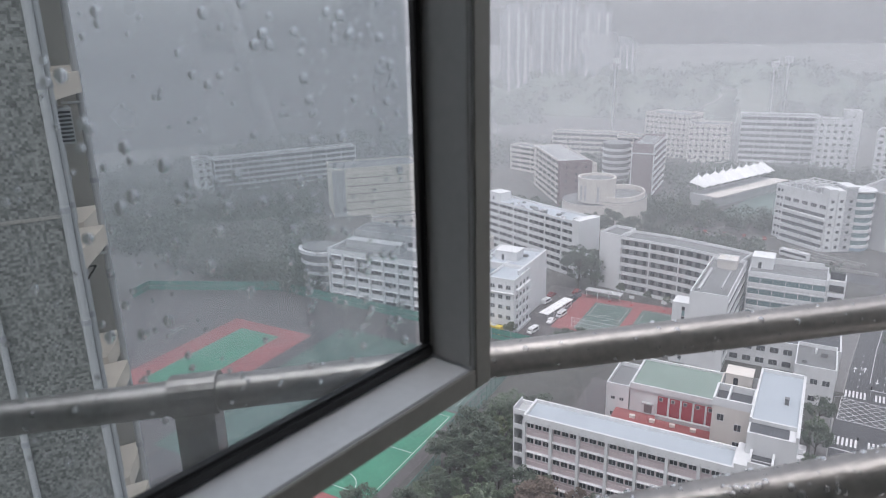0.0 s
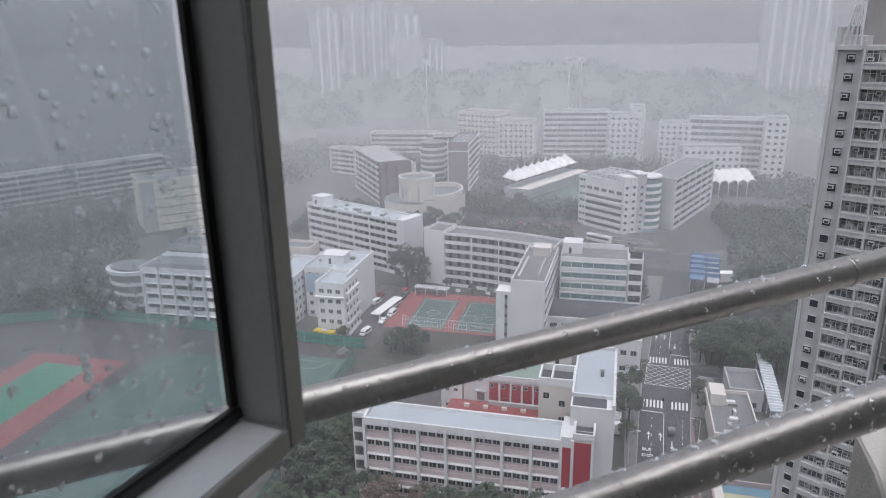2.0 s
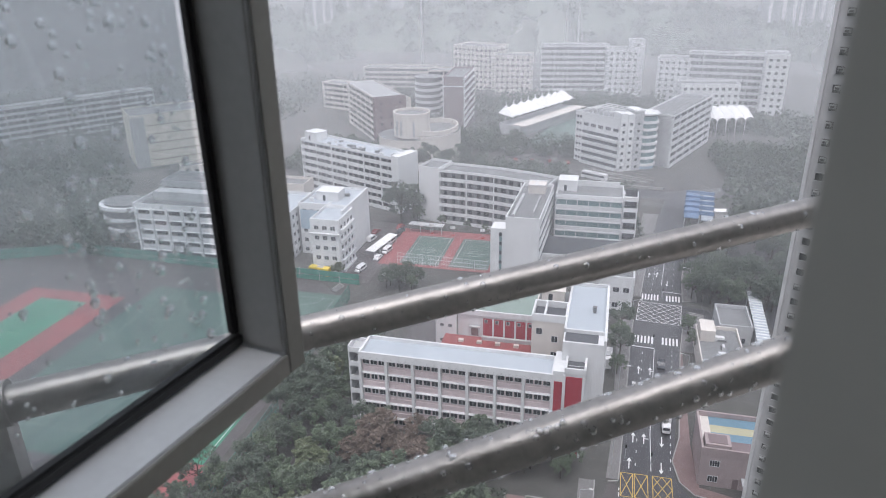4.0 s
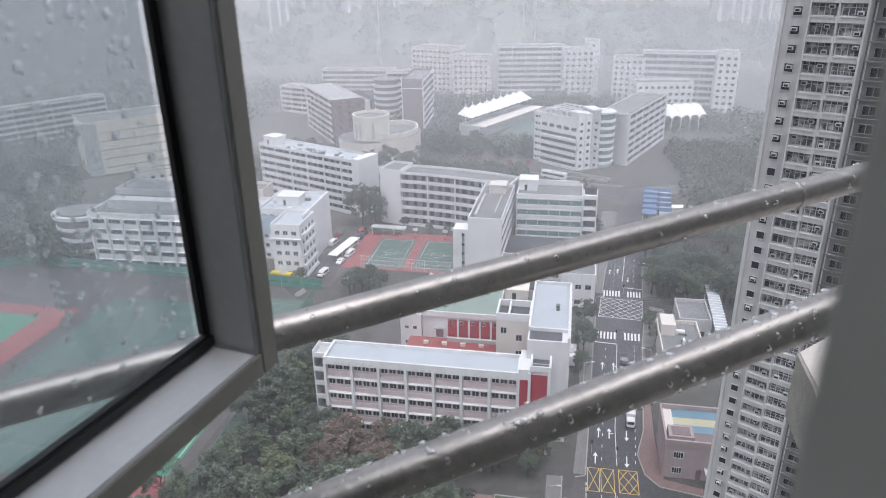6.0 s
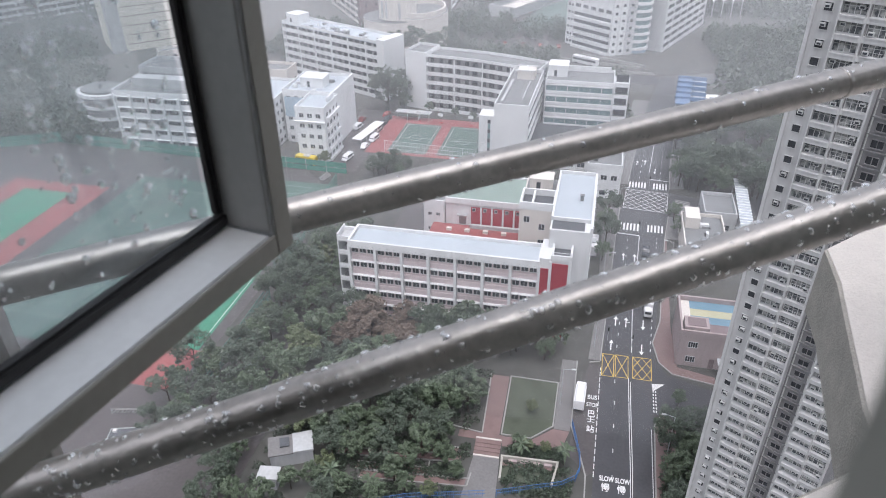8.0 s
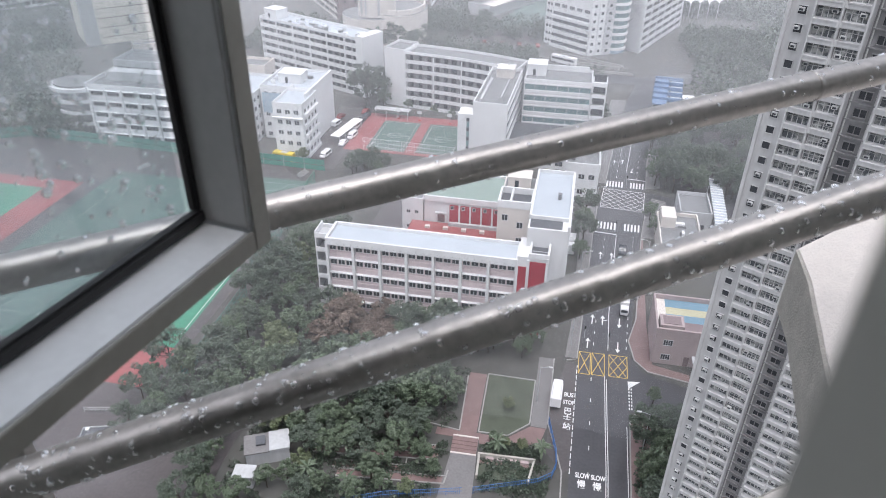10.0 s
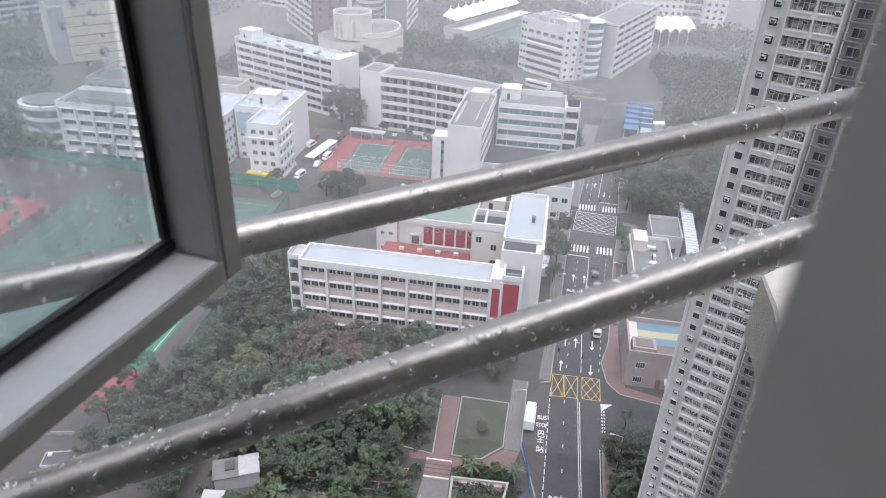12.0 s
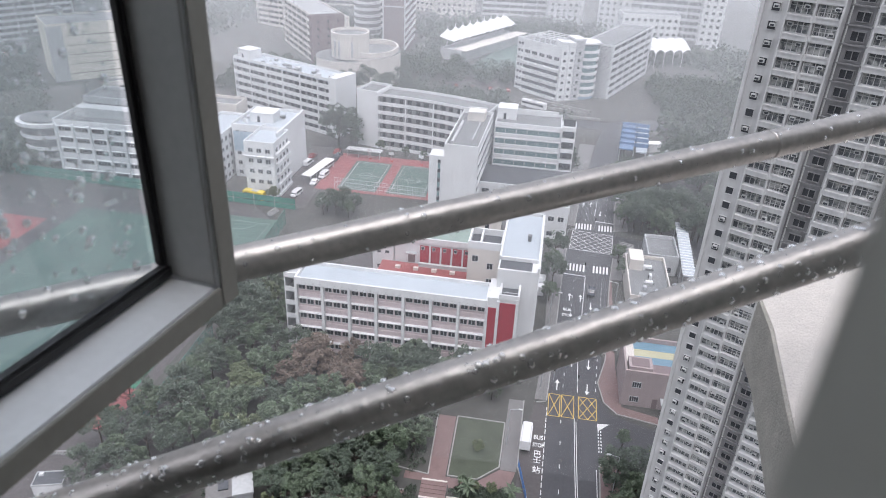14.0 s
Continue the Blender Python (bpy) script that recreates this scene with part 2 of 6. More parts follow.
# pale see-through sheet that imitates haze; cover sets how much it veils
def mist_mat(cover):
    m = bpy.data.materials.new("rain_haze_sheet")
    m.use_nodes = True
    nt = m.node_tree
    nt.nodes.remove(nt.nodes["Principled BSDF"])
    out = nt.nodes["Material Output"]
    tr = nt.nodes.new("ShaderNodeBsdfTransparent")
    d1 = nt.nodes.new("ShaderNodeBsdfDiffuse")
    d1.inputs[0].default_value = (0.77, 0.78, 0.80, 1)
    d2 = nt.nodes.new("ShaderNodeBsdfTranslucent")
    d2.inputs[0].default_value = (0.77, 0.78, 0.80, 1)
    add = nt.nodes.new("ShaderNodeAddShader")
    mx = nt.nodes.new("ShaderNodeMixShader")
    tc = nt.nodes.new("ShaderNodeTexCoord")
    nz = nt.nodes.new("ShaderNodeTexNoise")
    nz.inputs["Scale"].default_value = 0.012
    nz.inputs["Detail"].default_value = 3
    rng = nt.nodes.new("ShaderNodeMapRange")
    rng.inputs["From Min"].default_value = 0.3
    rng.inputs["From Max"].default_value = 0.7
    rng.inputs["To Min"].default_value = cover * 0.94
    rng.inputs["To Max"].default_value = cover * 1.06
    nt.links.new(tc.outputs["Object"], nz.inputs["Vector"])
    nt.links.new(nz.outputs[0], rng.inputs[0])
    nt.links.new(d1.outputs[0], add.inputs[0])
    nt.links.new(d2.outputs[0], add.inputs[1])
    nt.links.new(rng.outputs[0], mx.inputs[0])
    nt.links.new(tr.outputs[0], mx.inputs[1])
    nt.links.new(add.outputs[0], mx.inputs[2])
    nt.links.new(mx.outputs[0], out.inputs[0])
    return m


GLASS = glass_mat()
WATER = water_mat()


# ---- mesh building ----
class Mesh:
    """Collects boxes, prisms and tubes into one mesh."""

    def __init__(self):
        self.v, self.f, self.m = [], [], []

    def box(self, x0, x1, y0, y1, z0, z1, k=0):
        n = len(self.v)
        self.v += [(x0, y0, z0), (x1, y0, z0), (x1, y1, z0), (x0, y1, z0), (x0, y0, z1), (x1, y0, z1), (x1, y1, z1), (x0, y1, z1)]
        for q in ((3, 2, 1, 0), (4, 5, 6, 7), (0, 1, 5, 4), (1, 2, 6, 5), (2, 3, 7, 6), (3, 0, 4, 7)):
            self.f.append(tuple(n + i for i in q))
            self.m.append(k)
        return self

    def prism(self, poly, z0, z1, k=0, ktop=None):
        n, c = len(self.v), len(poly)
        area = sum(poly[i][0] * poly[(i + 1) % c][1] - poly[(i + 1) % c][0] * poly[i][1] for i in range(c))
        poly = list(poly) if area > 0 else list(poly)[::-1]
        self.v += [(x, y, z0) for x, y in poly] + [(x, y, z1) for x, y in poly]
        self.f.append(tuple(range(n + c - 1, n - 1, -1)))
        self.f.append(tuple(range(n + c, n + 2 * c)))
        self.m += [k, k if ktop is None else ktop]
        for i in range(c):
            j = (i + 1) % c
            self.f.append((n + i, n + j, n + c + j, n + c + i))
            self.m.append(k)
        return self

    def tube(self, a, b, r, r2=None, seg=8, k=0):
        a, b = Vector(a), Vector(b)
        q = (b - a).to_track_quat("Z", "Y")
        r2 = r if r2 is None else r2
        n = len(self.v)
        for p, rad in ((a, r), (b, r2)):
            for i in range(seg):
                w = 2 * math.pi * i / seg
                self.v.append(tuple(p + q @ Vector((rad * math.cos(w), rad * math.sin(w), 0))))
        for i in range(seg):
            j = (i + 1) % seg
            self.f.append((n + i, n + j, n + seg + j, n + seg + i))
            self.m.append(k)
        self.f += [tuple(range(n + seg - 1, n - 1, -1)), tuple(range(n + seg, n + 2 * seg))]
        self.m += [k, k]
        return self

    def strip(self, left, right, z0, z1, k=0):
        for i in range(len(left) - 1):
            self.prism([left[i], right[i], right[i + 1], left[i + 1]], z0, z1, k)
        return self

    def data(self, name, mats, smooth=False):
        me = bpy.data.meshes.new(name)
        me.from_pydata(self.v, [], self.f)
        for m in mats:
            me.materials.append(m)
        if len(mats) > 1:
            me.polygons.foreach_set("material_index", self.m)
        if smooth:
            me.polygons.foreach_set("use_smooth", [True] * len(me.polygons))
        me.update()
        return me


TURN = pose(0, 0, 0, 0, 0, -28.6)


def site(u, v, z=0.0, a=0.0):
    """A place on the district's street grid: across the main road, along it, height and turn."""
    return TURN @ pose(u, v, z, 0, 0, a)


def thing(name, label, category, m, group="", kind=""):
    ob = new(name)
    ob.empty_display_size = 0.2
    ob.matrix_world = m
    return tagged(ob, label, category, group, kind)


def part(name, mesh, mats, parent, label="", at=None, smooth=False):
    me = mesh.data(name, mats if isinstance(mats, (list, tuple)) else [mats], smooth) if isinstance(mesh, Mesh) else mesh
    ob = new(name, me)
    ob.parent = parent
    if at is not None:
        ob.matrix_basis = at
    return tagged(ob, label) if label else ob


def solo(name, mesh, mats, label, category, m, group="", kind="", smooth=False):
    ob = new(name, mesh.data(name, mats if isinstance(mats, (list, tuple)) else [mats], smooth))
    ob.matrix_world = m
    return tagged(ob, label, category, group, kind)


def window_mesh(w, h, glass=GLASSD, frame_mat=WHITE, bars=2, deep=0.07):
    """A window that stands with its sill at z = 0 in the wall plane y = 0, looking to -y: its frame as one ring, its pane with bars."""
    e = 0.06
    ring_ = Mesh()
    o = [(-w / 2 - e, -e), (w / 2 + e, -e), (w / 2 + e, h + e), (-w / 2 - e, h + e)]
    i_ = [(-w / 2, 0), (w / 2, 0), (w / 2, h), (-w / 2, h)]
    for y in (-deep, 0.05):
        ring_.v += [(x, y, z) for x, z in o] + [(x, y, z) for x, z in i_]
    for k in range(4):
        j = (k + 1) % 4
        ring_.f += [(k, j, 4 + j, 4 + k), (8 + j, 8 + k, 12 + k, 12 + j), (j, k, 8 + k, 8 + j), (4 + k, 4 + j, 12 + j, 12 + k)]
        ring_.m += [0] * 4
    p = Mesh().box(-w / 2, w / 2, -0.02, 0.05, 0, h, 0)
    for k in range(1, bars):
        x = -w / 2 + w * k / bars
        p.box(x - 0.03, x + 0.03, -deep + 0.015, -0.018, 0, h, 1)
    return ring_.data("window", [frame_mat]), p.data("pane", [glass, frame_mat])


def add_window(parent, wm_, at):
    ob = part("window", wm_[0], None, parent, at=at)
    part("pane", wm_[1], None, ob, "dark glass pane")
    return ob


def faces(L, D):
    """The four sides of a block L x D with its front on y = 0: pose of each side's wall plane and its length."""
    return {"front": (pose(0, 0, 0), L), "right": (pose(L, 0, 0, 0, 0, 90), D), "back": (pose(L, D, 0, 0, 0, 180), L), "left": (pose(0, D, 0, 0, 0, -90), D)}


def window_rows(parent, side, n, floors, storey, first, mesh, margin=1.0, skip=()):
    m, length = side
    for f in range(floors):
        for i in range(n):
            if (i, f) in skip:
                continue
            x = margin + (length - 2 * margin) * (i + 0.5) / n
            add_window(parent, mesh, m @ pose(x, 0, first + f * storey))


def flat_roof(parent, L, D, H, roof=ROOFG, wall=WHITE, up=1.0, t=0.25):
    part("roof", Mesh().box(t, L - t, t, D - t, H - 0.2, H + 0.012), roof, parent)
    p = Mesh()
    p.box(-0.05, L + 0.05, -0.05, t, H - 0.25, H + up).box(-0.05, L + 0.05, D - t, D + 0.05, H - 0.25, H + up)
    p.box(-0.05, t, t, D - t, H - 0.25, H + up).box(L - t, L + 0.05, t, D - t, H - 0.25, H + up)
    part("parapet", p, wall, parent)


def roof_house(parent, x, y, w, d, h, z, wall=WHITE, label="white roof plant room"):
    s = Mesh().box(x, x + w, y, y + d, z, z + h, 0)
    s.box(x - 0.15, x + w + 0.15, y - 0.15, y + d + 0.15, z + h, z + h + 0.25, 0)
    s.box(x + w * 0.3, x + w * 0.3 + 0.9, y - 0.02, y + 0.05, z, z + 2.0, 1)
    part("roof_house", s, [wall, GLASSD], parent, label)


def clutter(parent, L, D, z, n, seed):
    """Roof-top tanks, ducts and vents."""
    rnd = random.Random(seed)
    for _ in range(n):
        w, d, h = rnd.uniform(0.5, 2.2), rnd.uniform(0.5, 1.6), rnd.uniform(0.4, 1.3)
        x, y = rnd.uniform(1, max(1.1, L - 3)), rnd.uniform(0.8, max(0.9, D - 2.4))
        part("roof_unit", Mesh().box(x, x + w, y, y + d, z, z + h), rnd.choice([WHITE, GREYW, ROOFG]), parent)


def banded_block(m, L, D, H, floors, label, bend=0.0, wall=WHITE, roof=ROOFG, band=1.25, deep=1.4, end=3.0, sides=("front",), group="school buildings"):
    """A slab block whose floors show as continuous pale parapet bands in front of corridor walls coloured dark for
    shade. bend: how far its middle is drawn back.
    """
    b = thing("school_block", label, "building", m, group)
    st = H / floors
    n = max(1, int(L / 6)) if bend else 1

    def back(x):
        return bend * 4 * (x / L) * (1 - x / L)

    xs = [L * i / n for i in range(n + 1)]
    core, rf, top = Mesh(), Mesh(), Mesh()
    for a, c in zip(xs, xs[1:]):
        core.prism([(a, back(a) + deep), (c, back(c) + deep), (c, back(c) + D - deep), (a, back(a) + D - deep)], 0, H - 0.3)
        rf.prism([(a, back(a)), (c, back(c)), (c, back(c) + D), (a, back(a) + D)], H - 0.3, H)
        for o in (0, D - 0.25):
            top.prism([(a, back(a) + o), (c, back(c) + o), (c, back(c) + o + 0.25), (a, back(a) + o + 0.25)], H, H + 0.9)
    part("wall", core, SHADE, b, "corridor wall coloured dark for its shade")
    part("roof", rf, roof, b)
    part("parapet", top, wall, b)
    for f in range(floors):
        z = f * st
        for o in (0.0, D - 0.2):
            s = Mesh()
            for a, c in zip(xs, xs[1:]):
                s.prism([(a, back(a) + o), (c, back(c) + o), (c, back(c) + o + 0.2), (a, back(a) + o + 0.2)], z + 0.0, z + band)
                y0 = 0.2 if o == 0 else -deep
                s.prism([(a, back(a) + o + y0), (c, back(c) + o + y0), (c, back(c) + o + y0 + deep), (a, back(a) + o + y0 + deep)], z - 0.15, z)
            part("corridor_parapet", s, wall, b)
        s = Mesh()
        k = int(L / 3.2)
        for i in range(k):
            x = L * (i + 0.5) / k
            s.box(x - 1.0, x + 1.0, back(x) + deep - 0.06, back(x) + deep + 0.05, z + 1.0, z + st - 0.6)
        part("window_row", s, GLASSD, b, "dark classroom windows")
    s = Mesh()
    k = int(L / 9)
    for i in range(1, k):
        x = L * i / k
        s.box(x - 0.2, x + 0.2, back(x) + 0.05, back(x) + 0.4, 0, H - 0.3)
    part("column_row", s, wall, b)
    for x in (0, L - 0.35):
        part("end_wall", Mesh().box(x, x + 0.35, -0.1, D + 0.1, 0, H + 0.9), wall, b)
    return b


def windowed_block(m, L, D, H, floors, label, wall=WHITE, roof=ROOFG, pitch=3.2, w=1.8, h=1.5, glass=GLASSD, sides=("front", "right", "left"), bars=2, name="building", group="district buildings", fins=0.0, up=1.0):
    b = thing(name, label, "building", m, group)
    st = H / floors
    part("wall", Mesh().box(0, L, 0, D, 0, H - 0.25), wall, b)
    flat_roof(b, L, D, H, roof, wall, up)
    wm = window_mesh(w, h, glass, wall, bars)
    fs = faces(L, D)
    for sd in sides:
        n = max(1, int(fs[sd][1] / pitch))
        window_rows(b, fs[sd], n, floors, st, 1.0, wm, 0.6)
        if fins:
            for f in range(floors):
                part("sunshade", Mesh().box(0, fs[sd][1], -fins, -0.002, f * st + 1.0 + h + 0.15, f * st + 1.0 + h + 0.33), wall, b, at=fs[sd][0])
    return b


# ---- the ground and the road ----
ground = solo("ground", Mesh().prism([(-3000, -3000), (3000, -3000), (3000, 3000), (-3000, 3000)], -2, 0), SOIL, "damp dark ground of the district reaching the horizon", "ground", site(0, 0), kind="structure")
ROAD_L = [(5.2, -60), (5.6, 60), (5.9, 85), (6.2, 109), (6.9, 130), (8.4, 168), (9.3, 180), (11.2, 193), (12.5, 211), (15.5, 240), (19, 270), (24, 300)]
ROAD_R = [(15.4, -60), (15.7, 60), (15.9, 85), (16.2, 109), (17.4, 130), (20.5, 168), (21.9, 180), (22.8, 193), (23.6, 211), (26.5, 240), (30, 270), (36, 300)]
road = solo("road", Mesh().strip(ROAD_L, ROAD_R, -0.1, 0.02), ASPH, "wet dark asphalt road with several marked lanes", "road", site(0, 0), kind="structure")


def ground_patch(name, poly, material, label, category, z=0.03, low=-0.1, kind="structure"):
    return solo(name, Mesh().prism(poly, low, z), material, label, category, site(0, 0), kind=kind)


ground_patch("side_road", [(16, 101), (16, 118), (19, 112.5), (26, 110), (60, 108), (60, 98), (24, 100)], ASPH, "wet asphalt side road beside the residential tower", "road", 0.012)
ground_patch("side_road", [(22, 180), (22.8, 193), (30, 191), (70, 205), (70, 193), (30, 178)], ASPH, "wet asphalt side road off the crossing", "road", 0.012)
ground_patch("bus_bay", [(1.6, 88), (4.8, 84), (5.9, 85), (6.2, 112), (4.0, 113), (1.7, 100)], ASPHB, "dark asphalt bus bay beside the road", "road", 0.016)
ground_patch("cross_road", [(-60, 285), (-60, 298), (-20, 303), (24, 300), (75, 322), (75, 308), (30, 290), (-20, 290)], ASPH, "wet asphalt road in front of the office block", "road", 0.012)
ground_patch("car_park", [(-62, 303), (-24, 308), (-20, 318), (-30, 356), (-56, 340)], ASPHB, "wet brown-grey car park", "car park", 0.012)
ground_patch("lane", [(-80, 186), (-71, 188), (-72.5, 240), (-86, 240), (-84, 224)], ASPHB, "wet brown-grey lane with parked cars", "road", 0.014)
ground_patch("sports_ground", [(-230, 75), (-84, 75), (-73, 90), (-72, 172), (-86, 186), (-132, 188), (-178, 189), (-222, 168)], ASPHB, "wet dark asphalt sports ground", "sports ground", 0.008)
ground_patch("yard", [(-50, 128), (-8, 128), (-8, 172), (-50, 176)], ASPHB, "wet paved school yard", "yard", 0.008)

# kerbs and pavements are real steps
solo("pavement", Mesh().strip([(3.6, 114), (4.6, 130), (4.6, 168), (5.4, 181)], [(6.0, 114), (6.7, 130), (8.2, 168), (9.0, 181)], -0.1, 0.14), PAVE, "grey wet pavement beside the road", "pavement", site(0, 0), kind="structure")
solo("pavement", Mesh().strip([(5, 196), (7, 211), (10, 240), (13, 270)], [(11.2, 196), (12.3, 211), (15.3, 240), (18.8, 270)], -0.1, 0.14), PAVE, "grey wet pavement beside the road", "pavement", site(0, 0), kind="structure")
solo("pavement", Mesh().strip([(16.1, 40), (16.1, 85), (16.2, 98), (17.6, 101)], [(20, 40), (20, 85), (20, 95), (20, 98)], -0.1, 0.14), BRICKP, "reddish brick pavement beside the road", "pavement", site(0, 0), kind="structure")
solo("pavement", Mesh().prism([(16.5, 122), (17.6, 116), (20, 113), (28, 111.5), (28, 113.5), (21, 115.2), (20.3, 128), (21, 166), (20.7, 166), (18.2, 130)], -0.1, 0.14), BRICKP, "brick pavement bending round the corner", "pavement", site(0, 0), kind="structure")
solo("pavement", Mesh().strip([(20.6, 166), (22, 178)], [(24, 166), (27, 178)], -0.1, 0.14), PAVE, "grey wet pavement beside the road", "pavement", site(0, 0), kind="structure")
solo("pavement", Mesh().strip([(23, 195), (23.8, 211), (26.8, 240), (30.5, 270)], [(27, 196), (27.5, 211), (30, 240), (34, 270)], -0.1, 0.14), PAVE, "grey wet pavement beside the road", "pavement", site(0, 0), kind="structure")


def kerb(points, label="pale concrete kerb along the road"):
    s = Mesh()
    for (a, b), (c, d) in zip(points, points[1:]):
        n = Vector((d - b, a - c)).normalized() * 0.12
        s.prism([(a - n.x, b - n.y), (c - n.x, d - n.y), (c + n.x, d + n.y), (a + n.x, b + n.y)], -0.05, 0.17)
    solo("kerb", s, KERB, label, "kerb", site(0, 0), kind="structure")


kerb([(6.0, 114), (6.75, 130), (8.25, 168), (9.1, 181)])
kerb([(11.1, 196), (12.4, 211), (15.4, 240)])
kerb([(16.05, 40), (16.05, 85), (16.2, 98), (17.6, 101.3), (20, 98.3)])
kerb([(18.2, 130), (16.4, 122), (17.5, 115.9), (20, 112.9), (28, 111.4)])
kerb([(18.2, 130), (20.55, 166), (21.95, 178.5)])
kerb([(22.9, 195), (23.7, 211), (26.6, 240)])
kerb([(1.5, 113), (1.5, 95), (3.4, 88.5), (4.6, 84), (5.0, 60)])
kerb([(4.0, 113.2), (5.9, 113.8)])


# ---- road markings ----
def line(points, w=0.12, material=LINEW, z=0.028):
    s = Mesh()
    for (a, b), (c, d) in zip(points, points[1:]):
        n = Vector((d - b, a - c)).normalized() * (w / 2)
        s.prism([(a - n.x, b - n.y), (c - n.x, d - n.y), (c + n.x, d + n.y), (a + n.x, b + n.y)], 0.0, z)
    return s


def dashes(points, on, off, w=0.12):
    s = Mesh()
    for (a, b), (c, d) in zip(points, points[1:]):
        length = math.hypot(c - a, d - b)
        k = 0.0
        while k < length:
            e = min(length, k + on)
            p, q = (a + (c - a) * k / length, b + (d - b) * k / length), (a + (c - a) * e / length, b + (d - b) * e / length)
            t = line([p, q], w)
            n = len(s.v)
            s.v += t.v
            s.f += [tuple(i + n for i in f) for f in t.f]
            s.m += t.m
            k += on + off
    return s


def marking(mesh, label, material=LINEW, m=None):
    return solo("road_marking", mesh, material, label, "road marking", m or site(0, 0), kind="structure")


marking(line([(11.75, -40), (12.0, 86), (11.75, 98), (11.6, 110)]), "double white centre line")
marking(line([(12.1, -40), (12.35, 86), (12.1, 98), (11.95, 109)]), "double white centre line")
marking(line([(15.6, 60), (15.65, 97)]), "white edge line beside the kerb")
marking(dashes([(9.0, 60), (9.0, 109)], 1.0, 5.0), "broken white lane line")
marking(dashes([(5.9, 84), (6.15, 112)], 1.2, 0.5, 0.15), "broken white line along the bus bay")
marking(dashes([(9.2, 119), (11.3, 165)], 1.0, 3.0), "broken white lane line")
marking(line([(12.2, 118), (12.3, 130), (14.2, 166)], 0.14), "white centre line")
marking(dashes([(15.9, 119), (17.6, 150), (18.6, 166)], 1.0, 1.6), "broken white lane line")
marking(line([(17.4, 205), (19.5, 228), (22.5, 252)], 0.14), "white centre line")
marking(dashes([(14.5, 201), (16.5, 226)], 1.2, 3.0), "broken white lane line")
marking(dashes([(20.4, 201), (22.4, 226)], 1.2, 3.0), "broken white lane line")
marking(line([(8.6, 166.8), (14.2, 166.4)], 0.3), "white stop line")
marking(line([(17.5, 201.0), (23, 200.4)], 0.3), "white stop line")
for side in (0, 1):
    s = dashes([(16.2 + side * 0.45, 101.5), (16.2 + side * 0.45, 109)], 0.5, 0.4, 0.22)
    marking(s, "white give-way dashes at the side road")
marking(Mesh().prism([(16.0, 109.3), (18.4, 109.6), (16.1, 107.2)], 0, 0.028), "white give-way triangle at the side road")
for v0, u0, u1, tilt in ((168.8, 8.8, 20.4, -0.2), (194.6, 11.2, 22.4, -0.7)):
    n = 13
    for i in range(n):
        u = u0 + (u1 - u0) * (i + 0.25) / n
        if abs(i - 6.5) < 0.8:
            continue
        solo("crossing_bar", Mesh().prism([(u, v0), (u + 0.45, v0), (u + 0.65, v0 + 3.8), (u + 0.2, v0 + 3.8)], 0, 0.028), LINEW, "white painted bar of a pedestrian crossing", "road marking", site(0, 0), group="crossing bars", kind="structure")
for i in range(10):
    v = 179.6 + i * 0.95
    solo("crossing_bar", Mesh().prism([(24.2, v + 0.6), (28.2, v - 0.6), (28.2, v - 0.15), (24.2, v + 1.05)], 0, 0.03), KERB, "dull brown-white bar of a side-road crossing", "road marking", site(0, 0), group="crossing bars", kind="structure")


def hatch_box(x0, x1, y0, y1, n, material, label, w=0.12):
    s = line([(x0, y0), (x1, y0), (x1, y1), (x0, y1), (x0, y0)], w)

    def more(p, q):
        t = line([p, q], w, z=0.026)
        k = len(s.v)
        s.v.extend(t.v)
        s.f.extend(tuple(i + k for i in f) for f in t.f)
        s.m.extend(t.m)

    L, D = x1 - x0, y1 - y0
    for i in range(-n, n):
        for sign in (1, -1):
            pts = []
            for k in range(41):
                fx = k / 40
                fy = (fx * n + i) / n * 1.0 if sign > 0 else 1 - (fx * n + i) / n
                if 0 <= fy <= 1:
                    pts.append((x0 + L * fx, y0 + D * fy))
            if len(pts) > 1:
                more(pts[0], pts[-1])
    return s


marking(hatch_box(0, 11.8, 0, 12.0, 5, LINEW, ""), "white hatched junction box", LINEW, site(9.8, 181.3, 0, -4.5))
marking(hatch_box(6.4, 8.7, 109.8, 116.5, 1, LINEY, ""), "yellow hatched box on the road", LINEY)
marking(hatch_box(9.0, 11.5, 109.9, 116.6, 1, LINEY, ""), "yellow hatched box on the road", LINEY)
marking(hatch_box(12.4, 16.0, 110.1, 116.7, 2, LINEY, ""), "yellow hatched box on the road", LINEY)


def arrow_mark(u, v, a, turn=0):
    s = Mesh().box(-0.11, 0.11, -1.6, 0.8, 0, 0.028).prism([(-0.5, 0.8), (0.5, 0.8), (0, 1.9)], 0, 0.028)
    if turn:
        s.box(0.11 if turn > 0 else -0.9, 0.9 if turn > 0 else -0.11, 0.1, 0.32, 0, 0.028)
    marking(s, "white painted lane arrow", LINEW, site(u, v, 0, a))


for u, v, a, t in ((10.2, 155, -2, 0), (12.9, 155, -2, 1), (8.8, 128, -2, 0), (11.0, 128, -2, 1), (15.4, 152, 178, 0), (14.6, 128, 178, 0), (13.9, 212, -6, 0), (16.4, 213, -6, -1), (19.2, 207, 174, 0), (14.2, 119.5, 178, 0), (8.0, 119.5, -2, 0)):
    arrow_mark(u, v, a, t)


